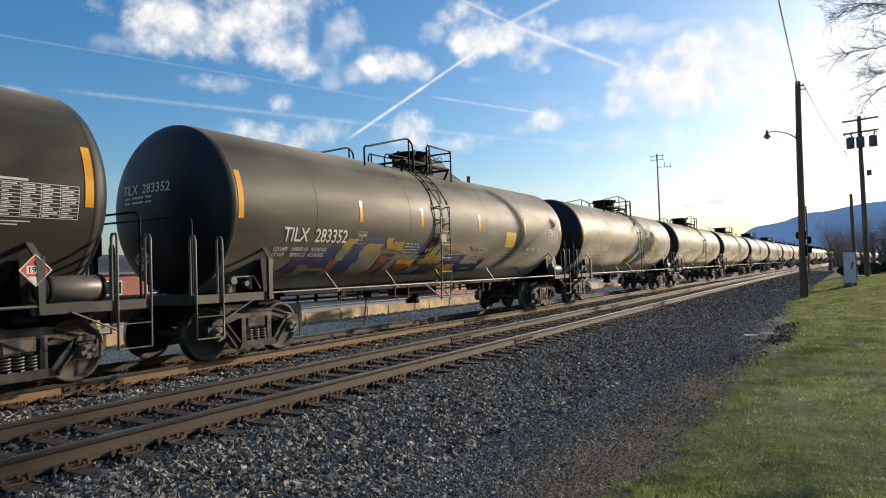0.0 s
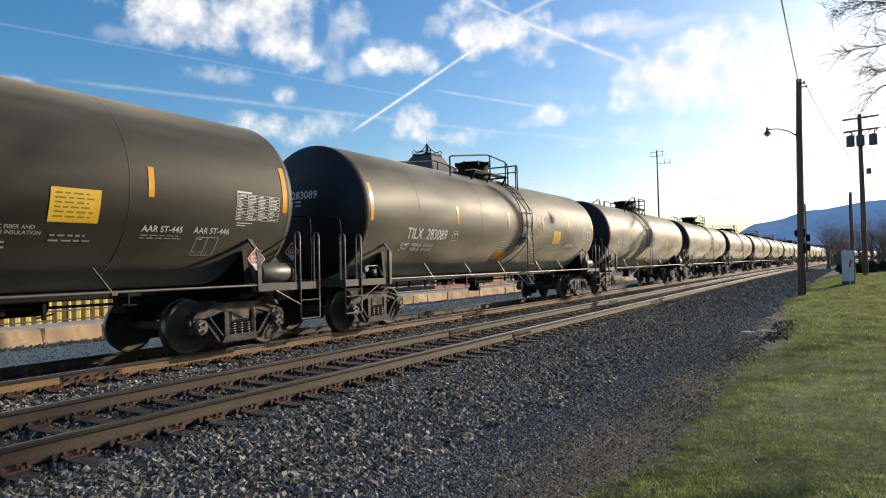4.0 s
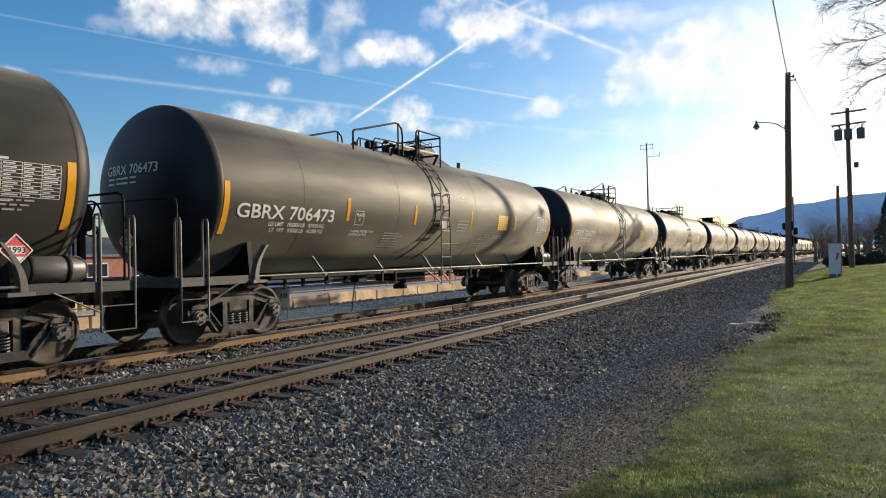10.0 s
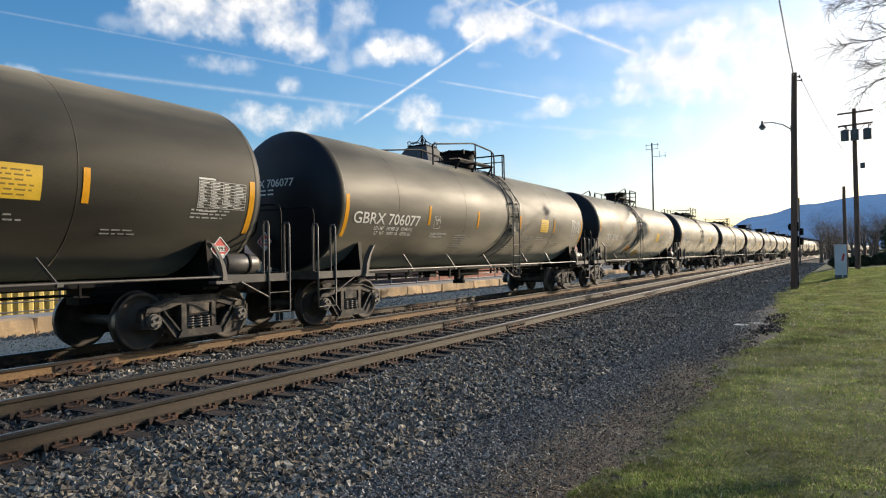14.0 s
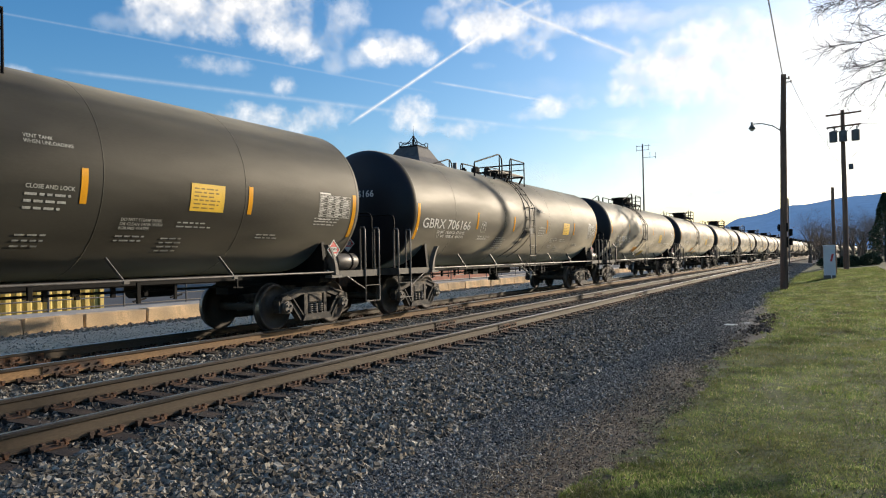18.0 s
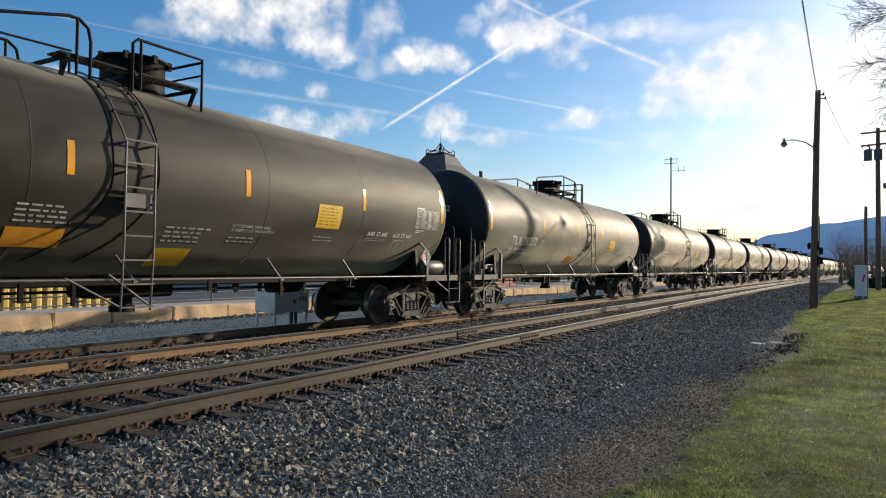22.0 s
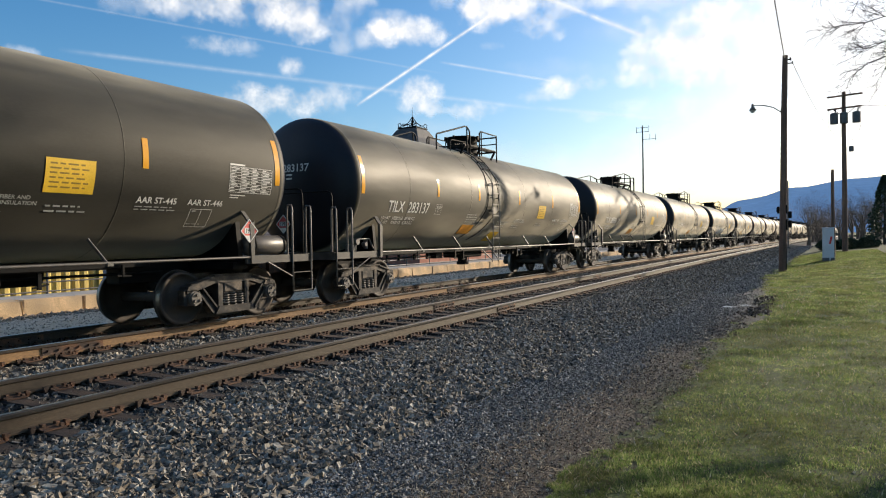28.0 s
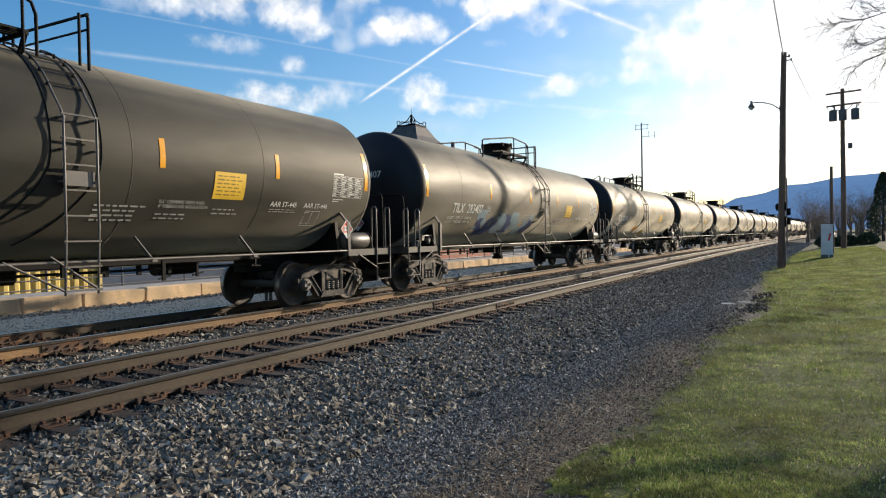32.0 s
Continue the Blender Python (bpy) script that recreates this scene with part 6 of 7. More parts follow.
# ---- clouds and contrails, drifting with the wind ----
def cloud_material(name, lit, power, soft, scale, streak=False):
    mat = bpy.data.materials.new(name)
    mat.use_nodes = True
    n, l = mat.node_tree.nodes, mat.node_tree.links
    n.remove(n["Principled BSDF"])
    out = n["Material Output"]
    co = n.new("ShaderNodeTexCoord")
    oi = n.new("ShaderNodeObjectInfo")
    ns = n.new("ShaderNodeTexNoise")
    ns.noise_dimensions = "4D"
    ns.inputs["Scale"].default_value, ns.inputs["Detail"].default_value, ns.inputs["Roughness"].default_value = scale, 9.0, 0.56
    l.new(co.outputs["UV"], ns.inputs["Vector"])
    mw = n.new("ShaderNodeMath")
    mw.operation = "MULTIPLY"
    mw.inputs[1].default_value = 30.0
    l.new(oi.outputs["Random"], mw.inputs[0])
    l.new(mw.outputs[0], ns.inputs["W"])
    sep = n.new("ShaderNodeSeparateXYZ")
    l.new(co.outputs["Object"], sep.inputs[0])

    def m(op, a, b=None):
        x = n.new("ShaderNodeMath")
        x.operation = op
        for s, v in zip(x.inputs, (a, b)):
            if isinstance(v, (int, float)):
                s.default_value = v
            elif v is not None:
                l.new(v, s)
        return x.outputs[0]

    u, v = sep.outputs[0], sep.outputs[1]
    if streak:
        edge = m("SUBTRACT", 1.0, m("ABSOLUTE", v))
        ends = m("MINIMUM", m("MULTIPLY", m("SUBTRACT", 1.0, m("ABSOLUTE", u)), 5.0), 1.0)
        body = m("MULTIPLY", m("POWER", m("MAXIMUM", edge, 0.0), 1.4), ends)
        alpha = m("MULTIPLY", body, m("MULTIPLY", m("ADD", ns.outputs[0], 0.25), soft))
    else:
        r2 = m("ADD", m("MULTIPLY", u, u), m("MULTIPLY", v, v))
        body = m("SUBTRACT", 1.0, r2)
        mr = n.new("ShaderNodeMapRange")
        mr.interpolation_type = "SMOOTHSTEP"
        mr.inputs[1].default_value, mr.inputs[2].default_value = 0.3, 0.3 + soft
        l.new(m("ADD", m("MULTIPLY", body, 0.55), m("MULTIPLY", m("SUBTRACT", ns.outputs[0], 0.42), 1.5)), mr.inputs[0])
        fade = m("MINIMUM", m("MULTIPLY", m("MAXIMUM", body, 0.0), 3.5), 1.0)
        alpha = m("MULTIPLY", mr.outputs[0], fade)
    alpha = m("MINIMUM", m("MULTIPLY", alpha, oi.outputs["Alpha"]), 1.0)
    em, tr, mx = n.new("ShaderNodeEmission"), n.new("ShaderNodeBsdfTransparent"), n.new("ShaderNodeMixShader")
    shade = n.new("ShaderNodeMapRange")
    shade.inputs[1].default_value, shade.inputs[2].default_value, shade.inputs[3].default_value, shade.inputs[4].default_value = 0.3, 0.75, 0.72 * power, power
    l.new(ns.outputs[0], shade.inputs[0])
    em.inputs[0].default_value = (*lit, 1)
    l.new(shade.outputs[0], em.inputs[1])
    l.new(alpha, mx.inputs[0])
    l.new(tr.outputs[0], mx.inputs[1])
    l.new(em.outputs[0], mx.inputs[2])
    l.new(mx.outputs[0], out.inputs[0])
    mat.cycles.emission_sampling = "NONE"
    return mat


CLOUDS = (
    (49.13, 19.11, 4.59, 3.08, 0.90, 0),
    (45.23, 19.63, 5.55, 3.67, 1.00, 0),
    (41.67, 18.60, 3.91, 3.31, 1.00, 0),
    (40.55, 17.16, 2.21, 1.71, 0.90, 0),
    (52.25, 18.01, 3.48, 1.61, 0.35, 0),
    (54.24, 17.67, 2.70, 1.09, 0.25, 0),
    (61.21, 13.56, 1.60, 0.80, 0.55, 0),
    (62.38, 11.79, 3.20, 0.80, 0.60, 0),
    (61.29, 9.68, 1.60, 0.70, 0.40, 0),
    (51.18, 20.49, 5.64, 3.04, 1.00, 0),
    (42.51, 21.83, 6.72, 3.72, 1.00, 0),
    (37.77, 17.46, 2.03, 3.35, 0.50, 0),
    (36.80, 19.61, 2.68, 2.44, 0.55, 0),
    (37.48, 15.73, 1.60, 0.97, 0.35, 0),
    (33.32, 16.99, 3.80, 1.52, 1.00, 0),
    (31.18, 16.98, 3.00, 1.53, 0.95, 0),
    (35.45, 16.42, 2.43, 1.30, 0.60, 0),
    (33.77, 18.16, 2.17, 0.76, 0.30, 0),
    (47.70, 15.52, 3.54, 1.14, 0.55, 0),
    (45.31, 15.37, 1.51, 0.63, 0.30, 0),
    (41.66, 14.18, 1.67, 1.07, 0.75, 0),
    (44.79, 14.84, 1.12, 0.42, 0.20, 0),
    (44.04, 11.59, 4.09, 1.80, 0.95, 0),
    (40.89, 11.45, 3.93, 1.71, 0.90, 0),
    (38.57, 12.16, 2.66, 1.51, 0.70, 0),
    (46.25, 11.30, 2.50, 1.15, 0.50, 0),
    (31.42, 12.08, 2.62, 2.18, 1.00, 0),
    (30.21, 10.87, 1.96, 0.98, 0.80, 0),
    (27.03, 10.58, 3.16, 1.20, 0.85, 0),
    (24.96, 19.06, 4.61, 2.61, 1.00, 0),
    (22.61, 18.95, 4.04, 2.60, 1.00, 0),
    (25.68, 18.45, 3.26, 1.96, 0.90, 0),
    (21.25, 16.95, 2.78, 1.51, 0.80, 0),
    (19.60, 18.00, 2.23, 0.91, 0.50, 0),
    (29.23, 19.41, 1.53, 1.20, 0.40, 0),
    (26.58, 20.81, 3.27, 2.18, 0.80, 0),
    (19.03, 12.29, 3.49, 1.18, 0.85, 0),
    (21.13, 11.63, 2.67, 0.92, 0.50, 0),
    (17.26, 9.94, 1.77, 0.75, 0.35, 0),
    (15.04, 18.79, 6.15, 1.27, 0.60, 0),
    (11.55, 18.09, 4.46, 1.14, 0.60, 0),
    (25.27, 15.70, 1.30, 0.49, 0.20, 0),
    (12.51, 13.48, 3.75, 2.30, 1.00, 0),
    (10.33, 15.18, 5.37, 3.87, 1.00, 0),
    (7.01, 15.00, 7.00, 4.29, 1.00, 0),
    (8.27, 13.49, 6.18, 3.16, 1.00, 0),
    (2.72, 13.83, 6.54, 4.63, 1.00, 0),
    (-0.59, 13.93, 6.14, 5.20, 1.00, 0),
    (4.97, 16.55, 5.44, 2.49, 0.80, 0),
    (-2.63, 11.30, 5.49, 5.09, 1.00, 0),
    (8.58, 18.45, 3.34, 0.71, 0.40, 0),
    (1.70, 8.63, 7.26, 3.86, 0.70, 0),
    (6.35, 7.78, 10.15, 3.01, 0.35, 0),
    (11.29, 10.12, 5.91, 1.45, 0.30, 0),
    (-1.84, 6.27, 6.76, 4.19, 0.80, 0),
    (12.64, 7.33, 7.00, 1.57, 0.20, 0),
    (9.07, 14.96, 2.40, 0.61, 0.60, 1),
    (8.66, 4.63, 1.43, 0.46, 0.70, 1),
    (6.82, 4.75, 1.21, 0.40, 0.70, 1),
    (4.98, 5.03, 0.77, 0.30, 0.60, 1),
    (9.64, 3.52, 1.54, 0.46, 0.50, 1),
    (12.48, 14.85, 1.50, 0.42, 0.30, 1),
)
TRAILS = (
    (65.45, 18.37, 28.33, 14.28, 0.13, 0.15),
    (29.68, 14.66, 18.96, 12.56, 0.16, 0.4),
    (59.40, 14.90, 20.03, 11.10, 0.28, 0.26),
    (21.47, 10.78, 10.14, 9.09, 0.28, 0.22),
    (36.90, 11.12, 24.50, 18.69, 0.20, 1.00),
    (21.08, 19.32, 17.21, 17.61, 0.30, 0.80),
    (17.45, 17.71, 12.77, 15.59, 0.30, 0.80),
    (28.69, 23.04, 19.56, 18.56, 0.22, 0.60),
    (23.50, 19.63, 17.00, 22.04, 0.30, 0.60),
    (11.10, 7.55, 4.56, 8.88, 0.20, 0.30),
)
CLOUD = cloud_material("cloud", (1.0, 0.985, 0.97), CLOUD_POWER, 0.7, 1.5)
CLOUD_GREY = cloud_material("grey_cloud", (0.62, 0.68, 0.78), CLOUD_POWER, 0.5, 1.6)
VEIL = cloud_material("thin_veil", (0.98, 0.985, 1.0), CLOUD_POWER * 0.9, 1.3, 0.8)
STREAK = cloud_material("contrail", (0.97, 0.985, 1.0), CLOUD_POWER * 0.95, 1.1, 3.0, True)
sky_group = thing("cloud_layer", "white broken clouds and contrails drifting across a blue sky", "clouds", kind="structure")


def sky_dir(az, el, r):
    a, e = radians(az), radians(el)
    return Vector((-math.sin(a) * math.cos(e), math.cos(a) * math.cos(e), math.sin(e))) * r


def sky_patch(name, az, el, wide, high, turn, mat, strength, r, label=""):
    """A flat bank of vapour facing the place; its own space runs from -1 to 1. Angles in degrees."""
    p = sky_dir(az, el, r)
    me = bpy.data.meshes.new(name)
    me.from_pydata([(-1, -1, 0), (1, -1, 0), (1, 1, 0), (-1, 1, 0)], [], [(0, 1, 2, 3)])
    uv = me.uv_layers.new()
    w, h = radians(wide) * r, radians(high) * r
    for i, q in enumerate(((-1, -1), (1, -1), (1, 1), (-1, 1))):
        uv.data[i].uv = (q[0] * wide / 3.0, q[1] * high / 3.0)
    me.materials.append(mat)
    ob = part(name, me, None, sky_group, label)
    z = -p.normalized()
    x = Vector((0, 0, 1)).cross(z).normalized()
    y = z.cross(x)
    rot = Matrix((x, y, z)).transposed() @ Matrix.Rotation(radians(turn), 3, "Z")
    ob.matrix_basis = Matrix.Translation(p) @ rot.to_4x4() @ Matrix.Diagonal((w, h, 1, 1))
    ob.color = (1, 1, 1, strength)
    return ob


for i, (az, el, wide, high, strength, grey) in enumerate(CLOUDS):
    sky_patch("cloud", az, el, wide, high, 0, CLOUD_GREY if grey else CLOUD, strength, 3000 + 12 * i)
for az, el, wide, high, strength in ((24, 6.5, 14, 2.2, 0.75), (14, 5.0, 12, 2.4, 0.8), (30, 9.0, 10, 1.6, 0.6), (20, 13.5, 8, 1.4, 0.45), (33, 5.2, 12, 2.0, 0.65), (42, 8.5, 10, 1.2, 0.4), (14, 16.0, 7, 1.3, 0.4), (52, 7.0, 11, 2.0, 0.5)):
    sky_patch("cloud_veil", az, el, wide, high, -6, VEIL, strength, 4500 + 10 * az)
# unseen clouds added round the rest of the sky, to whiten the fill light
rr = random.Random(19)
for i in range(46):
    az, el = rr.uniform(70, 335), 8 + 62 * rr.random() ** 1.2
    sky_patch("cloud", az, el, rr.uniform(9, 17), rr.uniform(4, 8), rr.uniform(-15, 15), CLOUD, rr.uniform(0.6, 1.0), 3800 + 10 * i)
for i, (az0, el0, az1, el1, high, strength) in enumerate(TRAILS):
    ca = math.cos(radians((el0 + el1) / 2))
    turn = math.degrees(math.atan2(el1 - el0, -(az1 - az0) * ca))
    sky_patch("contrail", (az0 + az1) / 2, (el0 + el1) / 2, math.hypot((az1 - az0) * ca, el1 - el0) / 2, high, turn, STREAK, strength, 4000 + 10 * i)


# ---- paint scrawled on a few cars ----
def graffiti(car, y0, y1, z0, z1, colours, count, seed, outline=True, wide=0.45):
    """Slanting strokes of spray paint in layers, each with a dark outline."""
    rr = random.Random(seed)
    for k in range(count):
        y = y0 + (y1 - y0) * (k + rr.uniform(-0.2, 0.6)) / count
        w, zb = wide * rr.uniform(0.5, 1.3), z0 + rr.uniform(0, 0.35) * (z1 - z0)
        zt = z0 + rr.uniform(0.6, 1.0) * (z1 - z0)
        slant, kink, swell = rr.uniform(-0.35, 0.55), rr.uniform(-0.2, 0.2), rr.uniform(0.6, 1.4)
        layer = 0.004 + 0.0006 * (k % 7)
        for grow_, mat, lift in ([(0.04, "spray_dark", layer)] if outline else []) + [(0.0, rr.choice(colours), layer + 0.0003)]:
            b = Build()
            n = 8
            a0, a1 = math.asin((zb - grow_ - AXIS) / RAD), math.asin((zt + grow_ - AXIS) / RAD)
            r = RAD + lift
            for i in range(n + 1):
                a, f = a0 + (a1 - a0) * i / n, i / n
                off = slant * f + kink * math.sin(math.pi * f * 2)
                ww = w * (0.7 + 0.5 * math.sin(0.6 + 2.6 * f * swell))
                for q in (-grow_, ww + grow_):
                    b.v.append((r * math.cos(a), y + off + q, AXIS + r * math.sin(a)))
            b.f = [(2 * i, 2 * i + 1, 2 * i + 3, 2 * i + 2) for i in range(n)]
            b.s = [True] * n
            part("graffiti_stroke", b, M[mat], car, "spray-painted colour")


def spray(car, strokes, layer):
    """Painted patches: foot from y0 to y1 at z0, top from y2 to y3 at z1, colour."""
    for k, (y0, y1, z0, y2, y3, z1, mat) in enumerate(strokes):
        b, n = Build(), 7
        r = RAD + layer + 0.0005 * (k % 6)
        a0, a1 = math.asin((z0 - AXIS) / RAD), math.asin((z1 - AXIS) / RAD)
        for i in range(n + 1):
            f, a = i / n, a0 + (a1 - a0) * i / n
            wob = 0.05 * math.sin(5 * f + k * 1.7)
            for p, q in ((y0, y2), (y1, y3)):
                b.v.append((r * math.cos(a), p + (q - p) * f + wob, AXIS + r * math.sin(a)))
        b.f = [(2 * i, 2 * i + 1, 2 * i + 3, 2 * i + 2) for i in range(n)]
        b.s = [True] * n
        part("graffiti_stroke", b, M["spray_" + mat], car, "faded spray-painted %s" % mat)


spray(CARS[0], ((-6.3, -4.9, 1.5, -5.9, -4.8, 1.95, "violet"), (-5.3, -4.5, 1.45, -5.0, -4.4, 2.0, "blue"), (-4.5, -3.9, 1.5, -4.3, -4.0, 2.1, "blue"), (-3.4, -2.6, 1.4, -3.2, -2.4, 1.85, "violet"),
                (-2.2, -1.3, 1.75, -2.0, -1.6, 2.15, "blue"), (-0.5, 0.7, 1.4, -0.3, 0.8, 1.85, "blue"), (-1.9, -0.6, 1.35, -1.7, -0.5, 1.7, "violet"), (-4.2, -3.2, 1.95, -3.9, -3.4, 2.2, "blue")), 0.003)
spray(CARS[0], ((-5.1, -4.85, 1.42, -4.85, -4.6, 1.72, "orange"), (-4.85, -4.6, 1.7, -4.72, -4.42, 1.95, "white"), (-4.72, -4.42, 1.94, -4.62, -4.25, 2.15, "yellow"),
                (-4.4, -3.7, 1.35, -4.1, -3.5, 1.65, "white"), (-4.1, -3.5, 1.64, -4.0, -3.35, 1.92, "white"), (-4.0, -3.35, 1.9, -3.9, -3.3, 2.06, "yellow"), (-3.85, -3.6, 1.55, -3.75, -3.5, 1.8, "dark"),
                (-3.45, -3.2, 1.4, -3.2, -2.95, 1.8, "orange"), (-3.2, -2.95, 1.95, -3.15, -2.9, 2.2, "yellow"), (-2.85, -2.4, 1.92, -2.95, -2.5, 2.12, "yellow"), (-2.9, -1.7, 1.72, -2.7, -1.6, 1.84, "white")), 0.0062)
spray(CARS[0], ((-2.6, -2.0, 1.42, -2.4, -1.8, 1.62, "orange"), (-3.0, -2.6, 1.36, -2.7, -2.5, 1.75, "white"), (-1.5, -0.4, 1.62, -1.3, -0.5, 1.82, "yellow"), (-1.35, -1.05, 1.8, -1.3, -1.1, 2.15, "yellow"),
                (-0.55, -0.2, 1.35, -0.35, 0.1, 1.6, "yellow"), (-0.45, 0.3, 1.95, -0.35, 0.25, 2.06, "yellow"), (-1.9, -1.4, 1.4, -1.8, -1.3, 1.55, "white"), (-6.0, -5.6, 1.42, -5.75, -5.5, 1.62, "white"),
                (-5.6, -5.0, 1.5, -5.55, -4.95, 1.56, "white"), (-3.15, -2.9, 1.62, -3.05, -2.85, 1.78, "orange")), 0.0095)
spray(CARS[0], ((0.6, 2.0, 1.4, 0.8, 1.7, 1.6, "blue"), (0.8, 1.9, 1.6, 0.85, 1.95, 1.64, "pale"), (1.7, 1.95, 1.45, 1.8, 2.05, 1.75, "blue"), (0.9, 1.5, 1.46, 0.95, 1.45, 1.5, "pale"), (0.95, 1.05, 1.98, 0.95, 1.05, 2.08, "orange"), (1.3, 1.4, 1.98, 1.3, 1.4, 2.08, "orange")), 0.0095)
CARS[0]["label"] = "black tank car with colourful graffiti along its side"
graffiti(CARS[23], -4.6, -0.2, 1.4, 2.2, ("spray_blue", "spray_pale"), 14, 5, False)
CARS[23]["label"] = "black tank car with pale blue spray paint on its side"
graffiti(CARS[9], -1.55, -1.1, 1.75, 2.25, ("spray_pale",), 2, 6, False, 0.1)

# ---- loose stones, grass and straw ----
def scatter_stones(name, label, areas, mat, seed, edge=0.0):
    """Angular stones of a few shapes, joined, lying on the ballast. areas: x0, x1, y0, y1, number, size."""
    rng = np.random.default_rng(seed)
    cube = np.array([(x, y, z) for x in (-1, 1) for y in (-1, 1) for z in (-1, 1)], float)
    tri = np.array([(0, 1, 3), (0, 3, 2), (4, 6, 7), (4, 7, 5), (0, 4, 5), (0, 5, 1), (2, 3, 7), (2, 7, 6), (0, 2, 6), (0, 6, 4), (1, 5, 7), (1, 7, 3)])
    # split blocks: long, flat or stubby, with skewed faces and broken corners
    shapes = [(cube + rng.uniform(-0.55, 0.55, (8, 3))) * (1, rng.uniform(0.45, 0.95), rng.uniform(0.25, 0.6)) * 0.82 for _ in range(24)]
    vs, fs, o = [], [], 0
    for x0, x1, y0, y1, count, size in areas:
        xs, ys = rng.uniform(x0, x1, count) + rng.normal(0, edge, count), rng.uniform(0, 1, count)
        ys = y0 + (y1 - y0) * ys ** 1.35 + rng.normal(0, edge * 4, count)
        quats = rng.normal(size=(count, 4))
        quats /= np.linalg.norm(quats, axis=1)[:, None]
        dice = rng.random((count, 3))
        for x, y, q, d in zip(xs.tolist(), ys.tolist(), quats.tolist(), dice.tolist()):
            s = shapes[int(d[0] * 24)]
            w, a, b, c = q
            R = np.array(((1 - 2 * (b * b + c * c), 2 * (a * b - c * w), 2 * (a * c + b * w)), (2 * (a * b + c * w), 1 - 2 * (a * a + c * c), 2 * (b * c - a * w)), (2 * (a * c - b * w), 2 * (b * c + a * w), 1 - 2 * (a * a + b * b))))
            k = size * (0.45 + 0.55 * d[1]) ** 1.4 * 0.85
            xx = x + bend(y)
            vs.append(s @ R.T * k + (xx, y, ground_z(xx, y) + k * 0.4 * d[2]))
            fs.append(tri + o)
            o += 8
    V, F = np.concatenate(vs), np.concatenate(fs)
    me = bpy.data.meshes.new(name)
    me.vertices.add(len(V))
    me.vertices.foreach_set("co", V.ravel())
    me.loops.add(F.size)
    me.loops.foreach_set("vertex_index", F.ravel())
    me.polygons.add(len(F))
    me.polygons.foreach_set("loop_start", np.arange(len(F)) * 3)
    me.update(calc_edges=True)
    me.shade_flat()
    me.materials.append(mat)
    return tagged(new(name, me), label, "gravel", kind="stuff")


def puddle(x, y, wide, long, seed, level):
    """Still water with an uneven shore, lying in the hollows of the path."""
    n = 48
    rim = []
    for k in range(n):
        a = 2 * math.pi * k / n
        r = 1 + 0.35 * noise.noise((math.cos(a) * 1.6 + seed, math.sin(a) * 1.6, 0)) + 0.16 * noise.noise((math.cos(a) * 5, math.sin(a) * 5, seed))
        rim.append((x + bend(y) + wide * r * math.cos(a), y + long * r * math.sin(a), level))
    b = Build().add(rim, [tuple(range(n))])
    return tagged(part("puddle", b, M["water"]), "shallow rain puddle on the dark path", "puddle", kind="structure")


M["water"] = material("puddle_water", (0.02, 0.02, 0.02), 0.3, 0, 0.1, 2, 9, 0.4, rough_var=0.15)
for x, y, wide, long, seed in ((-1.95, 18.2, 0.2, 0.2, 1), (-1.62, 18.5, 0.13, 0.16, 4), (-2.35, 33.3, 0.24, 0.4, 2), (-2.45, 30.2, 0.14, 0.25, 3)):
    puddle(x, y, wide, long, seed, ground_z(x + bend(y), y) + 0.012)
N0 = NEAR_TRACK
scatter_stones("ballast_stones", "grey crushed-stone ballast beside and between the tracks",
               ((-5.4, -3.3, -4.0, 2.6, 6000, 0.054), (-5.4, -3.3, 2.0, 9.0, 27000, 0.054), (-5.4, -3.0, 8.0, 22.0, 26000, 0.05),
                (FAR_TRACK + 0.85, N0 - 0.8, 2.0, 16.0, 18000, 0.05), (FAR_TRACK + 0.85, N0 - 0.8, 14.0, 40.0, 7000, 0.055),
                (-12.6, FAR_TRACK - 0.8, 3.0, 22.0, 4500, 0.05), (-5.4, -3.0, 20.0, 45.0, 12000, 0.06), (-5.4, -3.0, 42.0, 110.0, 6000, 0.1)), M["ballast"], 3)
# the far track's share of these dark stones stands in for the train's shade
scatter_stones("oily_ballast", "dark oil-stained ballast between the empty track's ties, and shade-darkened ballast under the train", ((N0 - 1.4, N0 + 1.3, 1.0, 16.0, 16000, 0.046), (N0 - 1.3, N0 + 1.3, 12.0, 40.0, 9000, 0.055), (FAR_TRACK - 1.2, FAR_TRACK + 0.7, 3.0, 30.0, 7000, 0.05)), M["ballast_oily_shade"], 5)
scatter_stones("path_gravel", "fine dark gravel and cinders on the path", ((-3.6, -2.6, 3.0, 9.0, 15000, 0.022), (-3.6, -2.3, 8.0, 15.0, 14000, 0.022), (-3.5, -2.2, 14.0, 26.0, 9000, 0.026), (-2.9, -2.1, 3.5, 9.0, 4500, 0.016), (-2.3, -1.7, 12.0, 22.0, 3500, 0.02), (-3.3, -1.9, 24.0, 45.0, 7000, 0.045), (-3.2, -1.9, 42.0, 110.0, 6000, 0.09)), M["ballast_dark"], 6, 0.16)
scatter_stones("mud_clods", "dark wet clods of soil at the torn lawn edge", ((-1.45, -1.05, 16.4, 21.2, 260, 0.055), (-1.8, -1.3, 13.0, 17.0, 260, 0.03)), M["clod"], 12, 0.06)
scatter_stones("soil_chips", "pale chips and crumbs on the bare soil", ((-2.6, -1.4, 4.0, 9.0, 5200, 0.012), (-2.3, -1.4, 8.0, 16.0, 3600, 0.017)), M["chip"], 14, 0.1)
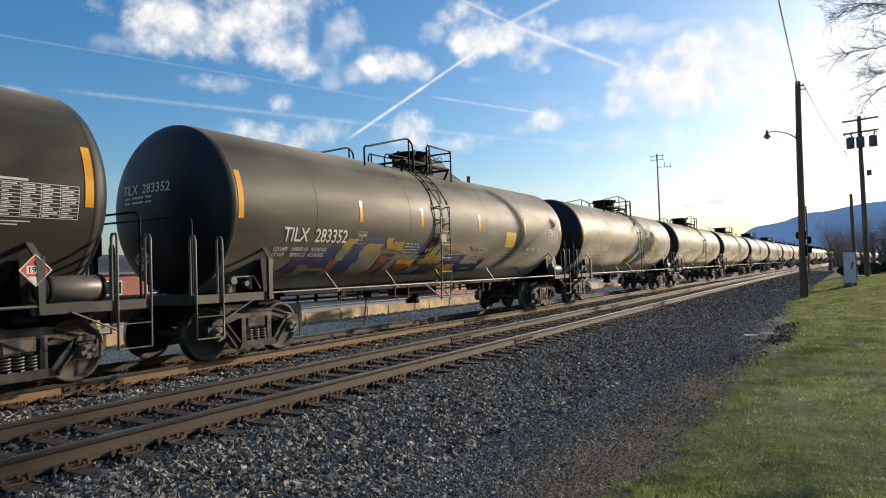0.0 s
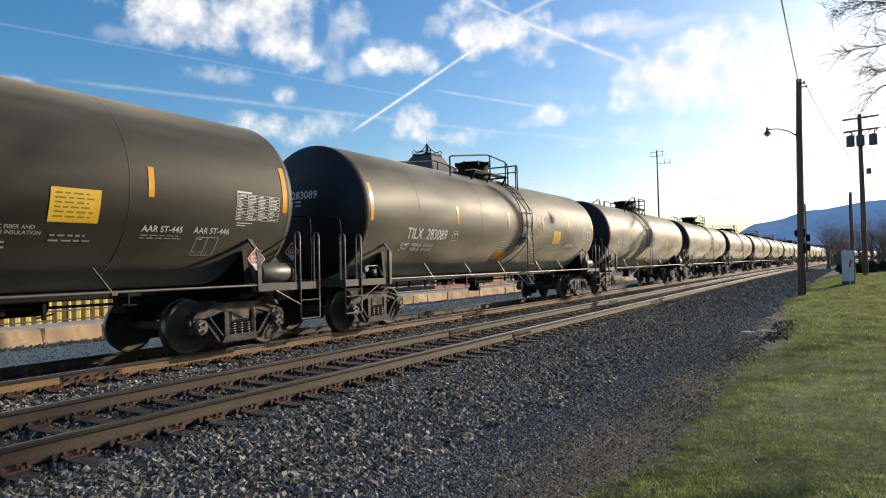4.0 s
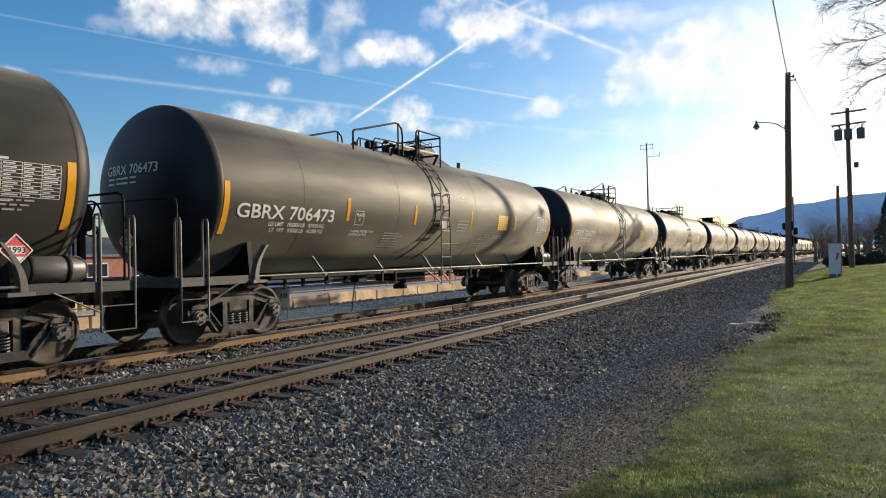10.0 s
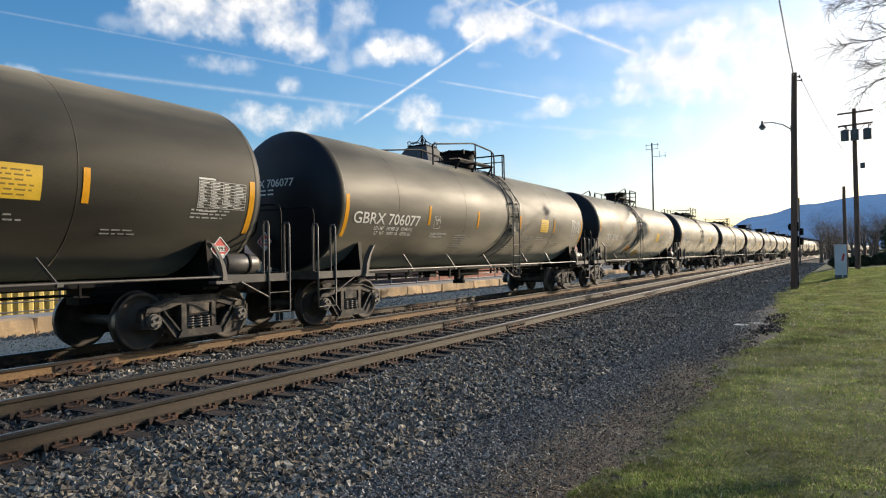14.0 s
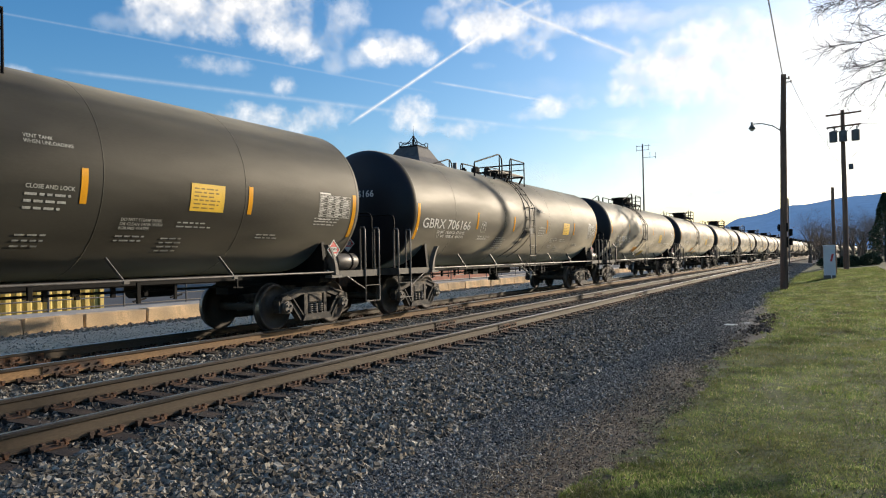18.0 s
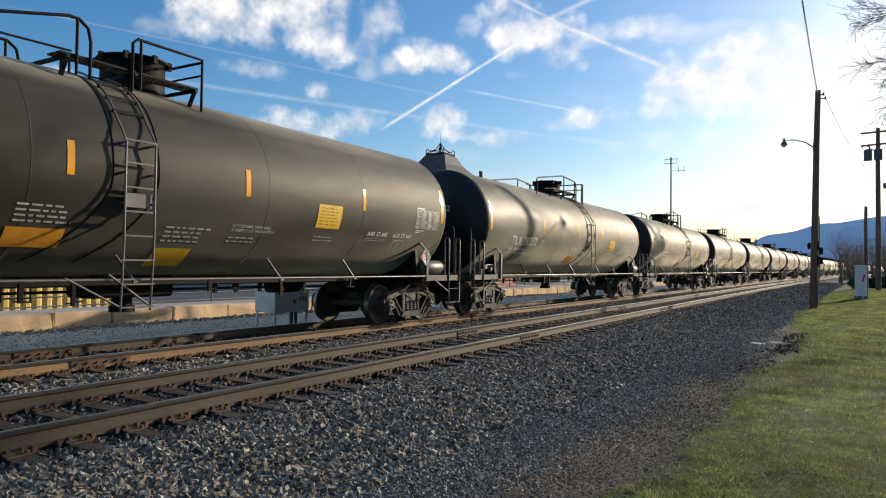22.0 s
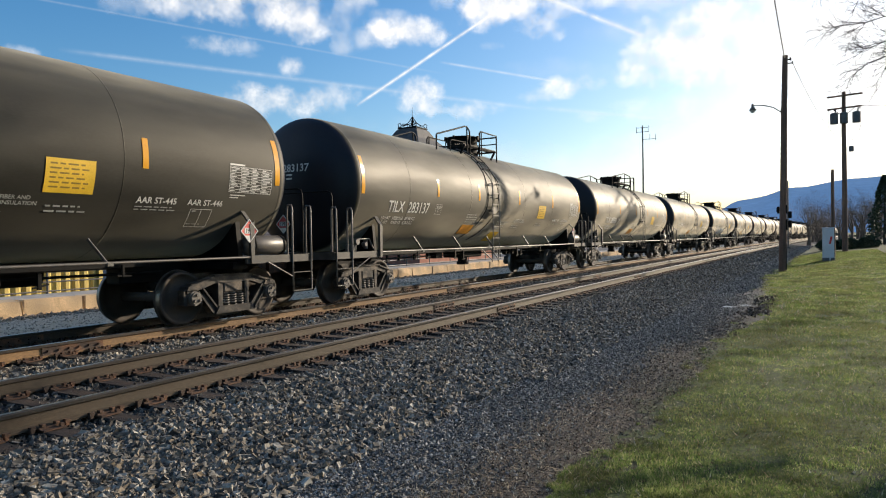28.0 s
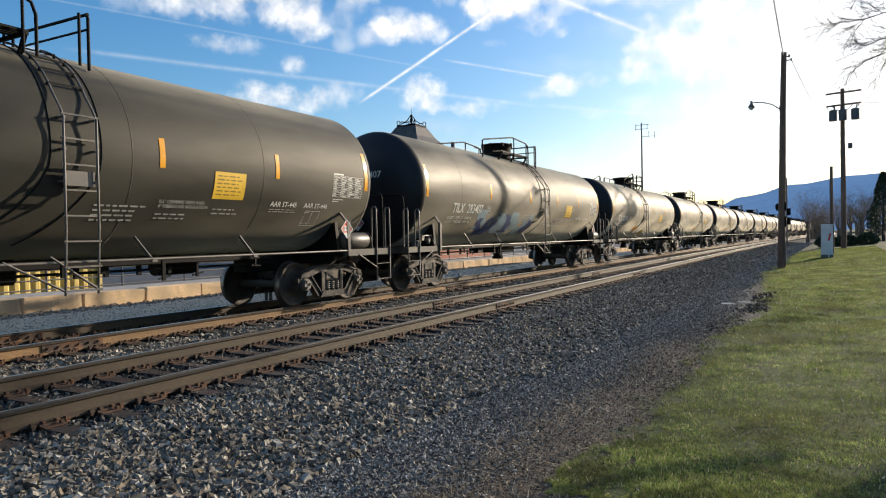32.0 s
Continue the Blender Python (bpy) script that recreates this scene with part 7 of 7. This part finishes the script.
scatter_stones("kerb_rubble", "pale gravel and rubble before the platform edge", ((-17.1, -16.3, 3.0, 40.0, 2600, 0.065), (-16.6, -12.4, 3.0, 24.0, 7000, 0.022), (-16.6, -12.4, 20.0, 60.0, 4000, 0.035)), M["rubble"], 4)


def scatter_blades(name, label, areas, mat, seed, category="grass"):
    """Single blades: x0, x1, y0, y1, number, height, width, lean."""
    rng = np.random.default_rng(seed)
    vs = []
    for x0, x1, y0, y1, count, height, width, lean in areas:
        for d in rng.random((count, 9)).tolist():
            y = y0 + (y1 - y0) * d[0] ** 2.3
            if category == "grass":
                low_ = lawn_edge(y) - 0.35
                u = low_ + (min(x1, 1.2 + 0.075 * max(y, 0.0)) - low_) * d[1]
                # thin and ragged at the edge
                if u < low_ + 0.9 and 0.85 * noise.noise((u * 2.2, y * 1.1, 7)) + 0.5 * noise.noise((u * 6, y * 5, 2)) < 0.62 - (u - low_) * 1.35:
                    continue
                x = u + bend(y)
            else:
                x = x0 + (x1 - x0) * d[1] + bend(y)
            tuft = noise.noise((x * 1.3, y * 1.3, 4)) + 0.7 * noise.noise((x * 4.5, y * 4.5, 9))
            if category == "grass" and tuft < -0.45 and d[2] < 0.6:
                continue
            a, h = 2 * math.pi * d[3], height * (0.5 + 0.85 * d[4]) * (1 if category != "grass" else 0.75 + 0.7 * max(0.0, tuft + 0.3))
            far = 1 + 0.07 * max(0.0, y - 8)
            w, h = width * (0.6 + 0.7 * d[5]) * far, h * min(far, 1.8)
            k = lean * (0.2 + 1.2 * d[6]) * h
            z = ground_z(x, y)
            b = 2 * math.pi * d[7]
            vs.append(((x - w * math.cos(a), y - w * math.sin(a), z - 0.004), (x + w * math.cos(a), y + w * math.sin(a), z - 0.004), (x + k * math.cos(b), y + k * math.sin(b), z + h)))
    V = np.array(vs).reshape(-1, 3)
    n = len(V) // 3
    me = bpy.data.meshes.new(name)
    me.vertices.add(len(V))
    me.vertices.foreach_set("co", V.ravel())
    me.loops.add(3 * n)
    me.loops.foreach_set("vertex_index", np.arange(3 * n))
    me.polygons.add(n)
    me.polygons.foreach_set("loop_start", np.arange(n) * 3)
    me.update(calc_edges=True)
    me.materials.append(mat)
    return tagged(new(name, me), label, category, kind="stuff")


scatter_blades("lawn_grass", "short mown green grass with straw-coloured patches", ((-1.9, 3.4, 4.4, 60.0, 400000, 0.022, 0.0028, 0.9), (-1.9, 3.4, 4.4, -4.0, 8000, 0.022, 0.003, 0.9)), M["blade"], 8)
scatter_blades("dry_straw", "dead straw and grass stalks on bare soil", ((-2.9, -1.3, 3.2, 9.5, 2600, 0.018, 0.004, 5.0), (-2.4, -1.3, 8.0, 15.0, 1500, 0.02, 0.005, 4.0), (-2.5, -1.4, 4.0, 12.0, 3500, 0.035, 0.003, 1.0), (-2.9, -1.6, 4.0, 9.0, 260, 0.03, 0.005, 8.0), (-1.4, 2.0, 4.0, 24.0, 2500, 0.03, 0.008, 1.0)), M["straw"], 9, "straw")

# ---- ties and fastenings ----
PLATES = fastening_mesh(M["rust"], True)
for track, centre, first, last in ((near_track, NEAR_TRACK, 1.0, 62.0), (far_track, FAR_TRACK, 2.5, 62.0)):
    y, i = first, 0
    while y < last:
        part("tie", TIE_MESH[i % 4], None, track, m=on_track(centre + random.uniform(-0.05, 0.05), y) @ pose(0, 0, 0, 0, 0, random.uniform(-1, 1)))
        for s in (1, -1):
            part("tie_plate", PLATES, None, track, m=on_track(centre + s * GAUGE / 2, y))
        y += 0.5 + random.uniform(-0.03, 0.03)
        i += 1
    b = Build()
    while y < 260:
        b.box((centre + bend(y), y, -0.28), (2.59, 0.225, 0.18))
        y += 0.5
    tagged(part("far_tie", b, M["tie"], track), kind="stuff")
motions()
